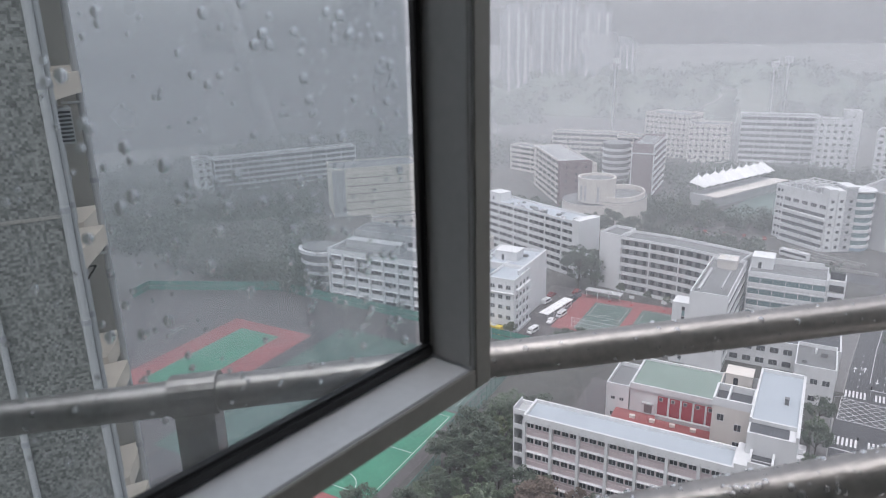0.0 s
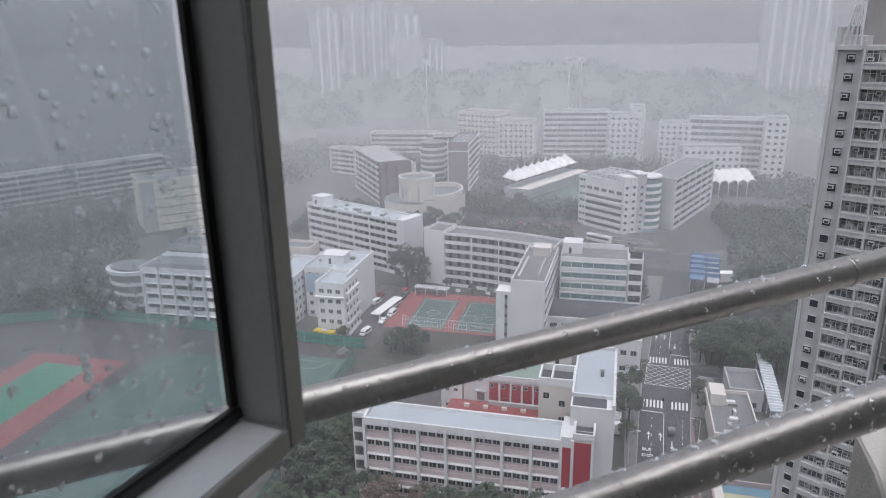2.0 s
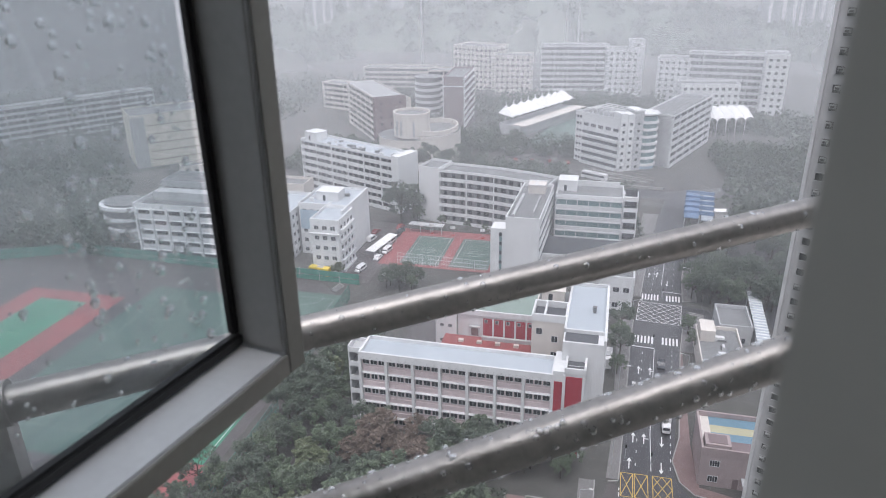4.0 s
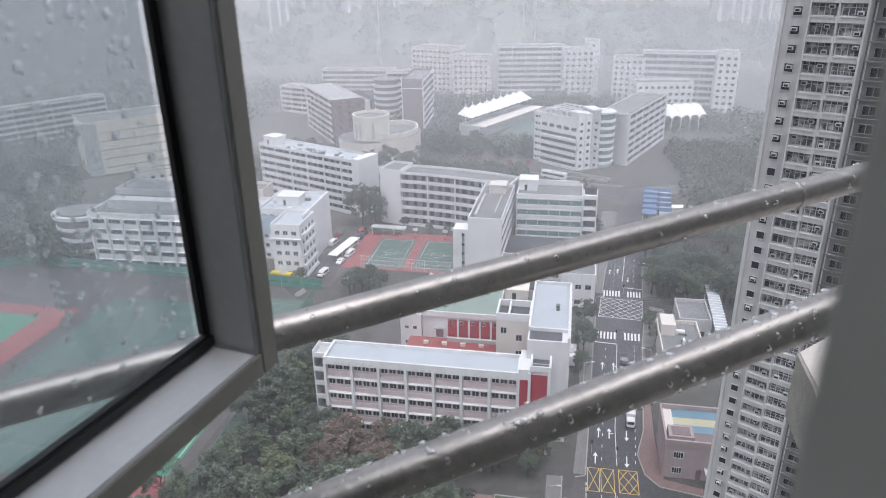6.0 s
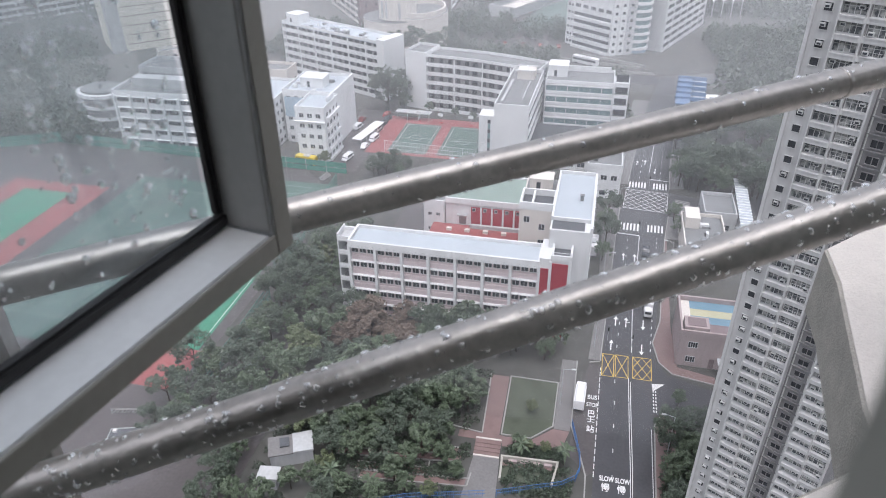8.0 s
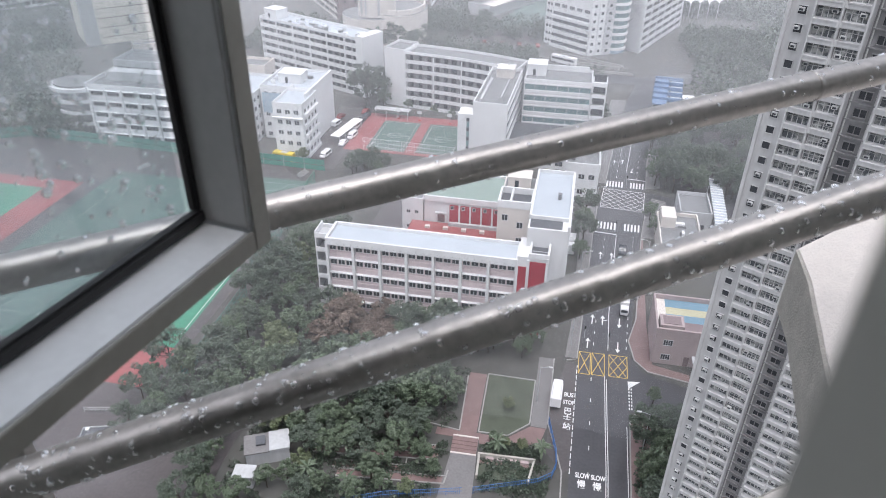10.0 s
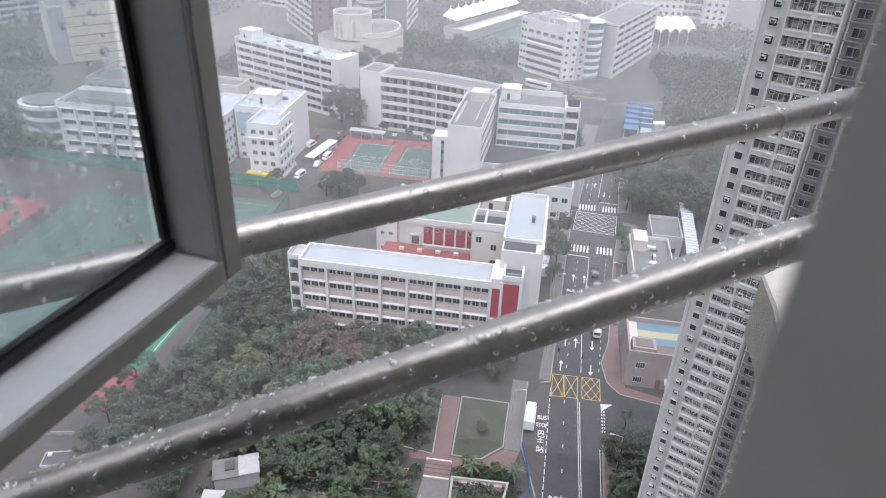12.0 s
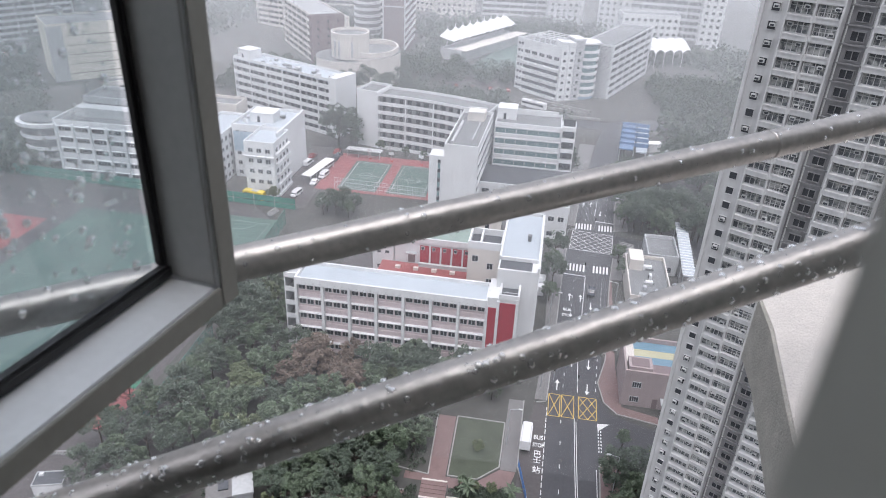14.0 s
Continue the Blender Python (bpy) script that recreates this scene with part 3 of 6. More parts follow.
def words(text, u, v, size, a=0.0, stretch=1.0):
    cu = bpy.data.curves.new("painted_words", "FONT")
    cu.body = text
    cu.size = size
    cu.extrude = 0.006
    cu.offset = 0.025
    cu.materials.append(LINEW)
    ob = new("painted_words", cu)
    ob.matrix_world = site(u, v, 0.03, a) @ Matrix.Diagonal((1, stretch, 1, 1))
    tagged(ob, "white painted words on the wet road", "road marking", kind="structure")


words("BUS", 4.0, 102.6, 1.05, 0, 1.5)
words("STOP", 3.9, 100.6, 0.9, 0, 1.6)
words("\u5df4", 4.15, 98.0, 1.5, 0, 1.35)
words("\u58eb", 4.15, 96.6, 1.5, 0, 0.9)
words("\u7ad9", 4.15, 94.2, 1.5, 0, 1.2)
words("SLOW", 6.9, 83.6, 0.85, 0, 1.7)
words("SLOW", 9.5, 83.6, 0.85, 0, 1.7)
words("\u6162", 7.2, 81.6, 1.5, 0, 1.2)
words("\u6162", 9.8, 81.6, 1.5, 0, 1.2)
words("BUS", 8.6, 148.6, 1.2, -2, 1.4)
words("STOP", 8.4, 146.2, 1.05, -2, 1.4)

# ---- sports ground: courts laid on the asphalt ----


def court(u0, u1, v0, v1, material, label, z=0.014, a=0.0):
    return solo("sports_court", Mesh().box(0, u1 - u0, 0, v1 - v0, -0.02, z), material, label, "sports court", site(u0, v0, 0, a), kind="structure")


court(-172, -139.5, 109, 163, COURTR, "faded red border of a football court", 0.014)
court(-164.5, -148.5, 117, 157.5, COURTG, "bright green wet football court", 0.02)
court(-134, -96, 96, 172, COURTD, "dull green wet football pitch", 0.016)
court(-96, -75.5, 142, 178, COURTD, "dull green wet ball court", 0.018)
court(-98, -75.5, 100, 141, COURTG, "bright green wet ball court with white lines", 0.02)
court(-101, -74.0, 88, 99.9, COURTR, "red end of the ball court", 0.018)


def ring(r, n=24):
    return [(r * math.cos(2 * math.pi * i / n), r * math.sin(2 * math.pi * i / n)) for i in range(n + 1)]


def court_lines(u0, u1, v0, v1, paint=LINEW):
    marking(line([(u0, v0), (u1, v0), (u1, v1), (u0, v1), (u0, v0)], 0.12), "white boundary lines of a court", paint)
    vm, um = (v0 + v1) / 2, (u0 + u1) / 2
    marking(line([(u0, vm), (u1, vm)], 0.12), "white halfway line", paint)
    marking(line(ring(3.0), 0.12), "white centre circle", paint, site(um, vm))
    for v, s in ((v0, 1), (v1, -1)):
        marking(line([(p, q * s) for p, q in ring(5.0)[:13]], 0.12), "white goal area arc", paint, site(um, v))


court_lines(-163.8, -149.2, 117.8, 156.8, LINEF)
court_lines(-128, -102, 104, 165, LINEF)
court_lines(-94, -77, 145, 175, LINEF)
court_lines(-95, -76.2, 103, 139)


def fence(points, h, material, label, step=3.0, rails=3, category="fence"):
    """Posts, rails and a see-through mesh of bars along a line."""
    b = thing("fence", label, category, site(0, 0))
    for (a, c), (d, e) in zip(points, points[1:]):
        n = max(1, int(math.hypot(d - a, e - c) / step))
        for i in range(n):
            p, q = a + (d - a) * i / n, c + (e - c) * i / n
            part("post", Mesh().tube((p, q, 0), (p, q, h), 0.06, seg=5), material, b)
        for k in range(rails):
            z = h * (k + 1) / rails
            part("rail", Mesh().tube((a, c, z), (d, e, z), 0.05, seg=4), material, b)
        s = Mesh()
        m = n * 8
        for i in range(m):
            p, q = a + (d - a) * i / m, c + (e - c) * i / m
            s.tube((p, q, 0.1), (p, q, h - 0.05), 0.035, seg=3)
        part("mesh_infill", s, material, b)
    return b


def solid_fence(points, h, label):
    b = thing("hoarding", label, "fence", site(0, 0))
    for (a, c), (d, e) in zip(points, points[1:]):
        n = max(1, int(math.hypot(d - a, e - c) / 6))
        for i in range(n):
            p = [(a + (d - a) * (i + k) / n, c + (e - c) * (i + k) / n) for k in (0, 0.985)]
            for k, (z0, z1) in enumerate(((0.1, h * 0.45), (h * 0.52, h))):
                s = Mesh()
                w = Vector((p[1][1] - p[0][1], p[0][0] - p[1][0])).normalized() * 0.05
                s.prism([(p[0][0] - w.x, p[0][1] - w.y), (p[1][0] - w.x, p[1][1] - w.y), (p[1][0] + w.x, p[1][1] + w.y), (p[0][0] + w.x, p[0][1] + w.y)], z0, z1)
                part("panel", s, FENCEG, b)
            part("post", Mesh().tube((*p[0], 0), (*p[0], h + 0.2), 0.08, seg=5), GREYW, b)
    return b


solid_fence([(-221, 160), (-223, 169), (-185, 186), (-178, 190), (-131, 188.5), (-100, 187), (-73, 186)], 3.6, "green sheet fence round the sports ground")
fence([(-72.5, 176), (-71, 150), (-71, 128)], 5.0, FENCEG, "tall green ball-court fence")
fence([(-68.4, 120), (-68.0, 104), (-68.2, 88)], 4.0, FENCEG, "tall green ball-court fence")
fence([(-66.5, 204.5), (-36, 203)], 4.0, WHITE, "white mesh fence before the tennis court", 4.0)

for u, v in ((-150, 171), (-186, 166), (-118, 184), (-196, 150), (-100, 182)):
    bench = thing("bench", "pale concrete bench on the sports ground", "bench", site(u, v, 0, 10), "sports ground benches")
    part("seat", Mesh().box(-1.2, 1.2, -0.22, 0.22, 0.40, 0.47), KERB, bench)
    for x in (-0.8, 0.8):
        part("leg", Mesh().box(x - 0.08, x + 0.08, -0.2, 0.2, 0, 0.40), KERB, bench)
for u, v in ((-183, 122), (-181, 146), (-127, 176), (-78, 182)):
    st = thing("bleacher", "white stepped bleacher beside the court", "bleacher", site(u, v, 0, 75), "bleachers")
    for k in range(3):
        part("step", Mesh().box(-2.2, 2.2, k * 0.55, k * 0.55 + 0.3, k * 0.3 + 0.3, k * 0.3 + 0.38), KERB, st)
        part("support", Mesh().box(-2.1, 2.1, k * 0.55 + 0.08, k * 0.55 + 0.22, 0, k * 0.3 + 0.3), GREYW, st)

# tennis courts of the school
court(-73, -35, 203, 236, COURTR, "wet red surface round two ball courts", 0.016)
for u in (-66, -49.5):
    court(u, u + 13, 205, 230, COURTD, "blue-green wet ball court", 0.024)
    marking(line([(u + 1, 206), (u + 12, 206), (u + 12, 229), (u + 1, 229), (u + 1, 206)], 0.1, z=0.03), "white boundary lines of a court")
    marking(line([(u + 1, 217.5), (u + 12, 217.5)], 0.1, z=0.03), "white halfway line")
    marking(line(ring(2.2), 0.1, z=0.03), "white centre circle", LINEW, site(u + 6.5, 217.5))
for u, v in ((-62, 233), (-54, 232.5), (-43, 232), (-38, 231.8)):
    hp = thing("basketball_stand", "basketball stand with a white board", "basketball stand", site(u, v), "basketball stands")
    part("pole", Mesh().tube((0, 0, 0), (0, 0, 3.2), 0.08, seg=6), GREYW, hp)
    part("base", Mesh().box(-0.5, 0.5, -0.4, 0.5, 0, 0.25), HIVIS, hp)
    part("board", Mesh().box(-0.9, 0.9, -0.75, -0.68, 2.8, 3.9), WHITE, hp)
    part("arm", Mesh().tube((0, 0, 3.1), (0, -0.7, 3.2), 0.05, seg=5), GREYW, hp)


# ---- school by the road: low block, red stair tower, tall wing, hall ----
LB = thing("school_block", "white and pinkish five-storey school block with a pale roof", "building", site(-48, 119.2), "school buildings")
L0, D0, H0, ST0 = 40.0, 7.0, 18.0, 3.6
part("wall", Mesh().box(0, L0, 0.9, D0, 0, H0 - 0.3), PINK, LB, "pinkish grey classroom wall")
part("roof", Mesh().box(0.3, L0 - 0.3, 0.3, D0 - 0.3, H0 - 0.3, H0 + 0.02), ROOFL, LB, "pale blue-grey wet roof")
pp = Mesh().box(-0.1, L0 + 0.1, -0.1, 0.3, H0 - 0.9, H0 + 0.8).box(-0.1, L0 + 0.1, D0 - 0.3, D0 + 0.1, H0 - 0.5, H0 + 0.8)
pp.box(-0.1, 0.3, 0.3, D0 - 0.3, H0 - 0.5, H0 + 0.8).box(L0 - 0.3, L0 + 0.1, 0.3, D0 - 0.3, H0 - 0.5, H0 + 0.8)
part("parapet", pp, WHITE, LB)
for i in range(26):
    part("drain_spout", Mesh().box(0.8 + i * 1.53, 1.0 + i * 1.53, -0.25, -0.1, H0 - 0.35, H0 - 0.2), GREYW, LB)
BAYS = 7
wm = window_mesh(1.35, 1.35, GLASSD, WHITE, 2)
for i in range(BAYS + 1):
    x = L0 * i / BAYS
    part("column", Mesh().box(x - 0.28, x + 0.28, -0.05, 0.95, 0, H0 - 0.3), WHITE, LB)
for f in range(5):
    z = f * ST0
    for i in range(BAYS):
        a, c = L0 * i / BAYS + 0.28, L0 * (i + 1) / BAYS - 0.28
        part("sunshade", Mesh().box(a, c, 0.15, 0.92, z + 2.75, z + 2.9), WHITE, LB, "white concrete sunshade")
        part("spandrel", Mesh().box(a, c, 0.75, 0.92, z + 0.0, z + 0.5), PINK, LB)
        for k in range(3):
            add_window(LB, wm, pose(a + (c - a) * (k + 0.5) / 3, 0.9, z + 1.15))
END = thing("stair_block", "white open stair end of the school block", "building", site(-51.3, 121.2), "school buildings")
part("wall", Mesh().box(2.9, 3.1, -1.0, 5, 0, 18.4).box(0, 0.25, 0.2, 5, 0, 18.6).box(0.25, 2.9, 4.6, 5, 0, 18.0), WHITE, END)
for f in range(6):
    part("landing", Mesh().box(0.25, 2.9, 0.2, 4.6, f * 3.4, f * 3.4 + 0.2), GREYW, END)
    part("parapet", Mesh().box(0.25, 2.9, 0.2, 0.4, f * 3.4 + 0.2, f * 3.4 + 1.2), WHITE, END)

RT = thing("stair_tower", "white stair tower with tall red panels", "building", site(-8, 119.0), "school buildings")
part("wall", Mesh().box(0, 6.2, 0.4, 8, 0, 19.5), WHITE, RT)
part("red_panel", Mesh().box(0.15, 1.9, 0.3, 0.45, 0, 17.2), RED, RT)
part("red_panel", Mesh().box(2.5, 5.7, 0.22, 0.42, 0, 18.6), RED, RT)
part("pier", Mesh().box(1.95, 2.45, 0.0, 0.5, 0, 19.0), WHITE, RT)
part("pier", Mesh().box(5.7, 6.2, 0.0, 0.5, 0, 19.8), WHITE, RT)
fr = Mesh().box(2.2, 6.3, 0.1, 0.45, 19.5, 20.6).box(2.2, 6.3, 6.6, 7.0, 19.5, 20.6).box(2.2, 2.6, 0.45, 6.6, 19.5, 20.6).box(5.9, 6.3, 0.45, 6.6, 19.5, 20.6)
part("parapet", fr, WHITE, RT)
part("roof", Mesh().box(2.6, 5.9, 0.45, 6.6, 19.4, 19.55), DARKROOF, RT)
part("railing", Mesh().tube((2.4, 0.3, 21.2), (6.1, 0.3, 21.2), 0.05, seg=5).tube((2.4, 6.8, 21.2), (6.1, 6.8, 21.2), 0.05, seg=5).tube((2.4, 0.3, 20.6), (2.4, 0.3, 21.2), 0.05, seg=5).tube((6.1, 0.3, 20.6), (6.1, 0.3, 21.2), 0.05, seg=5), WHITE, RT)

WG = thing("school_wing", "tall white school wing with a pale flat roof", "building", site(-6.7, 122.5), "school buildings")
part("wall", Mesh().box(0, 8.3, 1.2, 27, 0, 23.8), WHITE, WG)
part("roof", Mesh().box(0.3, 7.9, 5.3, 26.7, 23.7, 24.02), ROOFL, WG, "pale blue-grey wet roof")
pp = Mesh().box(-0.1, 0.3, 5, 27, 23.6, 24.8).box(7.9, 8.4, 1.2, 27.1, 23.6, 24.8).box(-0.1, 8.4, 26.7, 27.1, 23.6, 24.8).box(-0.1, 7.9, 5, 5.4, 23.6, 24.6)
part("parapet", pp, WHITE, WG)
part("terrace", Mesh().box(0.3, 6.8, 1.6, 5.0, 23.8, 23.86), DARKROOF, WG, "dark wet terrace floor")
part("roof_vent", Mesh().box(5.2, 5.9, 14, 14.8, 24.0, 25.2).box(5.1, 6.0, 13.9, 14.9, 25.2, 25.35), ROOFG, WG)
wn2 = window_mesh(1.2, 1.4, GLASSD, WHITE, 2)
fs = faces(8.3, 27)
for f in range(6):
    for i in range(5):
        add_window(WG, wn2, fs["right"][0] @ pose(4 + i * 4.6, 0, 1.2 + f * 3.9))
    part("louvre", Mesh().box(8.32, 8.5, 1.6, 26, f * 3.9 + 3.3, f * 3.9 + 3.5), GREYW, WG)
for i in range(9):
    part("drain_spout", Mesh().box(8.4, 8.7, 3 + i * 2.7, 3.25 + i * 2.7, 24.1, 24.3), GREYW, WG)

SB = thing("stair_block", "cream stair block beside the school wing", "building", site(-14, 133.8), "school buildings")
part("wall", Mesh().box(0, 7.2, 0, 15, 0, 22.5), CREAM, SB)
pp = Mesh().box(-0.1, 7.3, -0.1, 0.3, 22.3, 24).box(-0.1, 7.3, 6.4, 6.8, 22.3, 24).box(-0.1, 0.3, 0.3, 6.4, 22.3, 24).box(6.9, 7.3, 0.3, 6.4, 22.3, 24).box(2.4, 2.8, 0.3, 6.4, 22.3, 23.8)
part("parapet", pp, WHITE, SB)
part("roof", Mesh().box(0.3, 6.9, 0.3, 6.4, 22.4, 22.55), DARKROOF, SB)
part("roof", Mesh().box(0.3, 6.9, 7, 14.8, 22.4, 22.55), ROOFG, SB)
for f in range(5):
    add_window(SB, wn2, pose(4.9, 0, 2.0 + f * 3.9))
add_window(SB, wn2, pose(1.6, 0, 19.2))
roof_house(SB, 1.0, 9, 5, 4, 2.6, 22.5, CREAM)

HALL = thing("school_hall", "school hall with a dull green roof and red bays", "building", site(-34, 150), "school buildings")
part("wall", Mesh().box(0, 20, 0.5, 15, 0, 13.6), WHITE, HALL)
part("roof", Mesh().box(0.3, 19.7, 0.3, 14.7, 13.6, 13.9), ROOFGR, HALL, "dull green wet roof")
part("door", Mesh().box(3.4, 5.2, 0.42, 0.52, 7.4, 9.6), BROWN, HALL)
part("canopy", Mesh().box(3.0, 5.6, -0.3, 0.5, 9.9, 10.2), GREYW, HALL)
part("bench_row", Mesh().box(6.4, 19.6, -1.4, -0.6, 7.4, 8.3), GREYW, HALL)
part("parapet", Mesh().box(-0.1, 20, 0, 0.4, 13.2, 14.6).box(-0.1, 20, 14.6, 15, 13.2, 14.4).box(-0.1, 0.3, 0.4, 14.6, 13.2, 14.4), WHITE, HALL)
for i in range(5):
    x = 6.4 + i * 2.7
    part("red_panel", Mesh().box(x, x + 2.3, 0.35, 0.52, 7.4, 12.4), RED, HALL)
    add_window(HALL, window_mesh(0.7, 0.8, GLASSD, WHITE, 1), pose(x + 0.7, 0.35, 11.3))
    part("column", Mesh().box(x + 2.3, x + 2.7, 0.0, 0.5, 7.4, 13.2), WHITE, HALL)
DECK = thing("yard_deck", "raised red school yard with a low wall", "yard", site(-36, 138), "")
part("slab", Mesh().box(-1, 22, 0, 12.0, 0, 7.4), COURTR, DECK)
part("low_wall", Mesh().box(-1.2, 22, -0.2, 0, 0, 8.0), RED, DECK)
for i in range(4):
    part("planter", Mesh().box(3 + i * 4.5, 4.2 + i * 4.5, 8.5, 9.3, 7.4, 8.1), CREAM, DECK)
ANX = windowed_block(site(-39.5, 150), 5.3, 12, 12.5, 3, "white annex beside the school hall", pitch=2.6, w=0.9, h=0.8, group="school buildings")

# ---- curved block, stair tower and glazed block behind the ball courts ----
CB = banded_block(site(-62.3, 244.3, 0, -14.0), 43, 10.5, 20.0, 6, "long curved white school block with ribbon corridors", bend=1.8)
CE = thing("end_tower", "plain white end tower of the curved block", "building", site(-70.4, 246.6, 0, -14), "school buildings")
part("wall", Mesh().box(0, 8.2, 0, 11.5, 0, 20.3), WHITE, CE)
flat_roof(CE, 8.2, 11.5, 20.4, ROOFG, WHITE, 0.9)

TC = thing("stair_tower", "white slab tower with a roof-top plant frame", "building", site(-29.3, 194.6, 0, -1.5), "school buildings")
part("wall", Mesh().box(0, 10, 0, 34, 0, 21.6), WHITE, TC)
flat_roof(TC, 10, 34, 21.8, ROOFG, WHITE, 1.0)
part("stair_shaft", Mesh().box(-4.6, 0.02, 0.5, 6, 0, 18.6), WHITE, TC)
part("window_strip", Mesh().box(-1.9, -1.1, 0.42, 0.52, 1, 17.5), TEAL, TC, "tall strip of stair windows")
wst = window_mesh(0.9, 1.2, GLASSD, WHITE, 1)
for f in range(6):
    add_window(TC, wst, pose(-1.5, 0.42, 1.3 + f * 3.0))
PF = part("plant_room", Mesh().box(2.5, 8, 26, 31, 21.8, 24.6), CREAM, TC, "cream roof plant with a pale frame")
part("frame", Mesh().box(2.2, 8.3, 25.7, 26, 24.6, 24.9).box(2.2, 8.3, 31, 31.3, 24.6, 24.9).box(4.8, 5.4, 26, 31, 24.6, 24.9), WHITE, PF)
part("duct", Mesh().box(1.2, 1.9, 4, 24, 21.8, 22.4).box(6.8, 7.2, 8, 24, 21.8, 22.2), GREYW, TC)
for f in range(6):
    part("louvre", Mesh().box(10.0, 10.25, 1, 33, f * 3.6 + 2.4, f * 3.6 + 2.6), WHITE, TC)
    part("window_row", Mesh().box(9.95, 10.06, 1.5, 32.5, f * 3.6 + 0.9, f * 3.6 + 2.3), GLASSD, TC)

TB = thing("school_block", "white block with ribbons of teal tinted windows", "building", site(-17, 219.5), "school buildings")
part("wall", Mesh().box(0, 21.2, 0.4, 13.4, 0, 21.6), WHITE, TB)
flat_roof(TB, 21.2, 13.4, 21.8, ROOFG, WHITE, 0.8)
for f in range(6):
    z = f * 3.6
    part("window_row", Mesh().box(0.3, 20.9, 0.3, 0.45, z + 1.1, z + 2.9), TEAL, TB, "teal tinted ribbon window")
    part("ledge", Mesh().box(0, 21.2, -0.35, 0.42, z + 2.95, z + 3.3).box(0, 21.2, -0.1, 0.42, z + 0.3, z + 1.05), WHITE, TB)
    for i in range(7):
        part("mullion", Mesh().box(i * 3.5 - 0.08, i * 3.5 + 0.08, 0.2, 0.46, z + 1.05, z + 2.95), WHITE, TB)
ST = thing("stair_tower", "white open stair tower with stacked landings", "building", site(4.3, 219.2), "school buildings")
part("wall", Mesh().box(0, 0.3, 0, 5, 0, 23.5).box(4.2, 4.5, 0, 5, 0, 23.5).box(0.3, 4.2, 4.6, 5, 0, 23), WHITE, ST)
for f in range(7):
    part("landing", Mesh().box(0.3, 4.2, 0, 4.6, f * 3.6, f * 3.6 + 0.2).box(0.3, 4.2, 0.0, 0.2, f * 3.6 + 0.2, f * 3.6 + 1.3), WHITE, ST)
    part("window_strip", Mesh().box(0.4, 4.1, 1.2, 1.3, f * 3.6 + 1.3, f * 3.6 + 3.5), GLASSD, ST)
roof_house(TB, 0.3, 6, 6, 6, 3.4, 21.8)
part("roof_wall", Mesh().box(6, 20, 12.6, 13.0, 21.8, 23.6), WHITE, TB)
LF = thing("podium", "low block with a wide dark wet roof", "building", site(-19.5, 203), "school buildings")
part("wall", Mesh().box(0, 29, 0, 16.4, 0, 7.6), WHITE, LF)
part("roof", Mesh().box(0.3, 28.7, 0.3, 16.2, 7.6, 7.95), DARKROOF, LF, "dark wet flat roof")
part("parapet", Mesh().box(-0.1, 29.1, -0.1, 0.3, 7.3, 8.5).box(28.7, 29.1, 0.3, 16.4, 7.3, 8.5), WHITE, LF)
window_rows(LF, faces(29, 16.4)["front"], 8, 2, 3.7, 1.1, window_mesh(2.2, 1.6), 0.6)
RB = windowed_block(site(-1, 186, 0, 0), 9.5, 15, 9.5, 2, "low white school annex beside the road", pitch=3, w=1.6, h=1.4, group="school buildings")
clutter(RB, 9, 14, 9.6, 3, 5)
AW = thing("walkway_canopy", "white flat canopy over the school path", "canopy", site(-75, 206, 0, 80))
part("roof", Mesh().box(0, 17, 0, 3.4, 2.6, 2.8), FABRIC, AW)
for i in range(5):
    part("post", Mesh().tube((0.5 + i * 4, 0.3, 0), (0.5 + i * 4, 0.3, 2.6), 0.08, seg=6), WHITE, AW)
SH = thing("spectator_shelter", "grey flat-roofed shelter beside the ball court", "shelter", site(-71, 233, 0, -3))
part("roof", Mesh().box(0, 13, 0, 3.2, 2.7, 2.95), GREYW, SH)
for i in range(4):
    part("post", Mesh().tube((0.5 + i * 4, 0.4, 0), (0.5 + i * 4, 0.4, 2.7), 0.09, seg=6), WHITE, SH)

# ---- clinic, long banded slab ----
CL = thing("clinic", "white five-storey building with pale blue walls", "building", site(-91.2, 193), "district buildings")
part("wall", Mesh().box(0, 9.6, 0, 13, 0, 17.0), WHITE, CL)
flat_roof(CL, 9.6, 13, 17.2, ROOFL, WHITE, 0.9)
wc = window_mesh(1.5, 1.3, GLASSD, WHITE, 2)
fs = faces(9.6, 13)
window_rows(CL, fs["front"], 3, 5, 3.4, 1.0, wc, 0.7)
window_rows(CL, fs["right"], 4, 5, 3.4, 1.0, wc, 0.7)
part("canopy_row", Mesh().box(-0.2, 9.8, -0.7, 0.0, 13.2, 13.5), WHITE, CL)
for f in range(5):
    part("balcony", Mesh().box(9.6, 10.5, 1, 12, f * 3.4 + 0.1, f * 3.4 + 0.9), WHITE, CL)
C2 = windowed_block(site(-101, 206.3), 17.5, 19, 17.3, 5, "pale blue and white rear wing of the clinic", wall=WHITE, roof=ROOFL, pitch=2.8, w=1.3, h=1.3)
part("blue_wall", Mesh().box(0.4, 10, -0.06, 0.02, 9, 15.8), BLUEW, C2, "pale blue painted wall")
part("long_wall", Mesh().box(17.3, 17.9, -6, 19.2, 0, 18.6), WHITE, C2, "plain white side wall")
roof_house(C2, 4, 6, 8, 6, 3.0, 17.3)
clutter(C2, 16, 18, 17.4, 6, 8)
windowed_block(site(-112, 196), 10, 26, 15.5, 5, "white clinic block with small windows", pitch=2.8, w=1.3, h=1.3, roof=ROOFL)
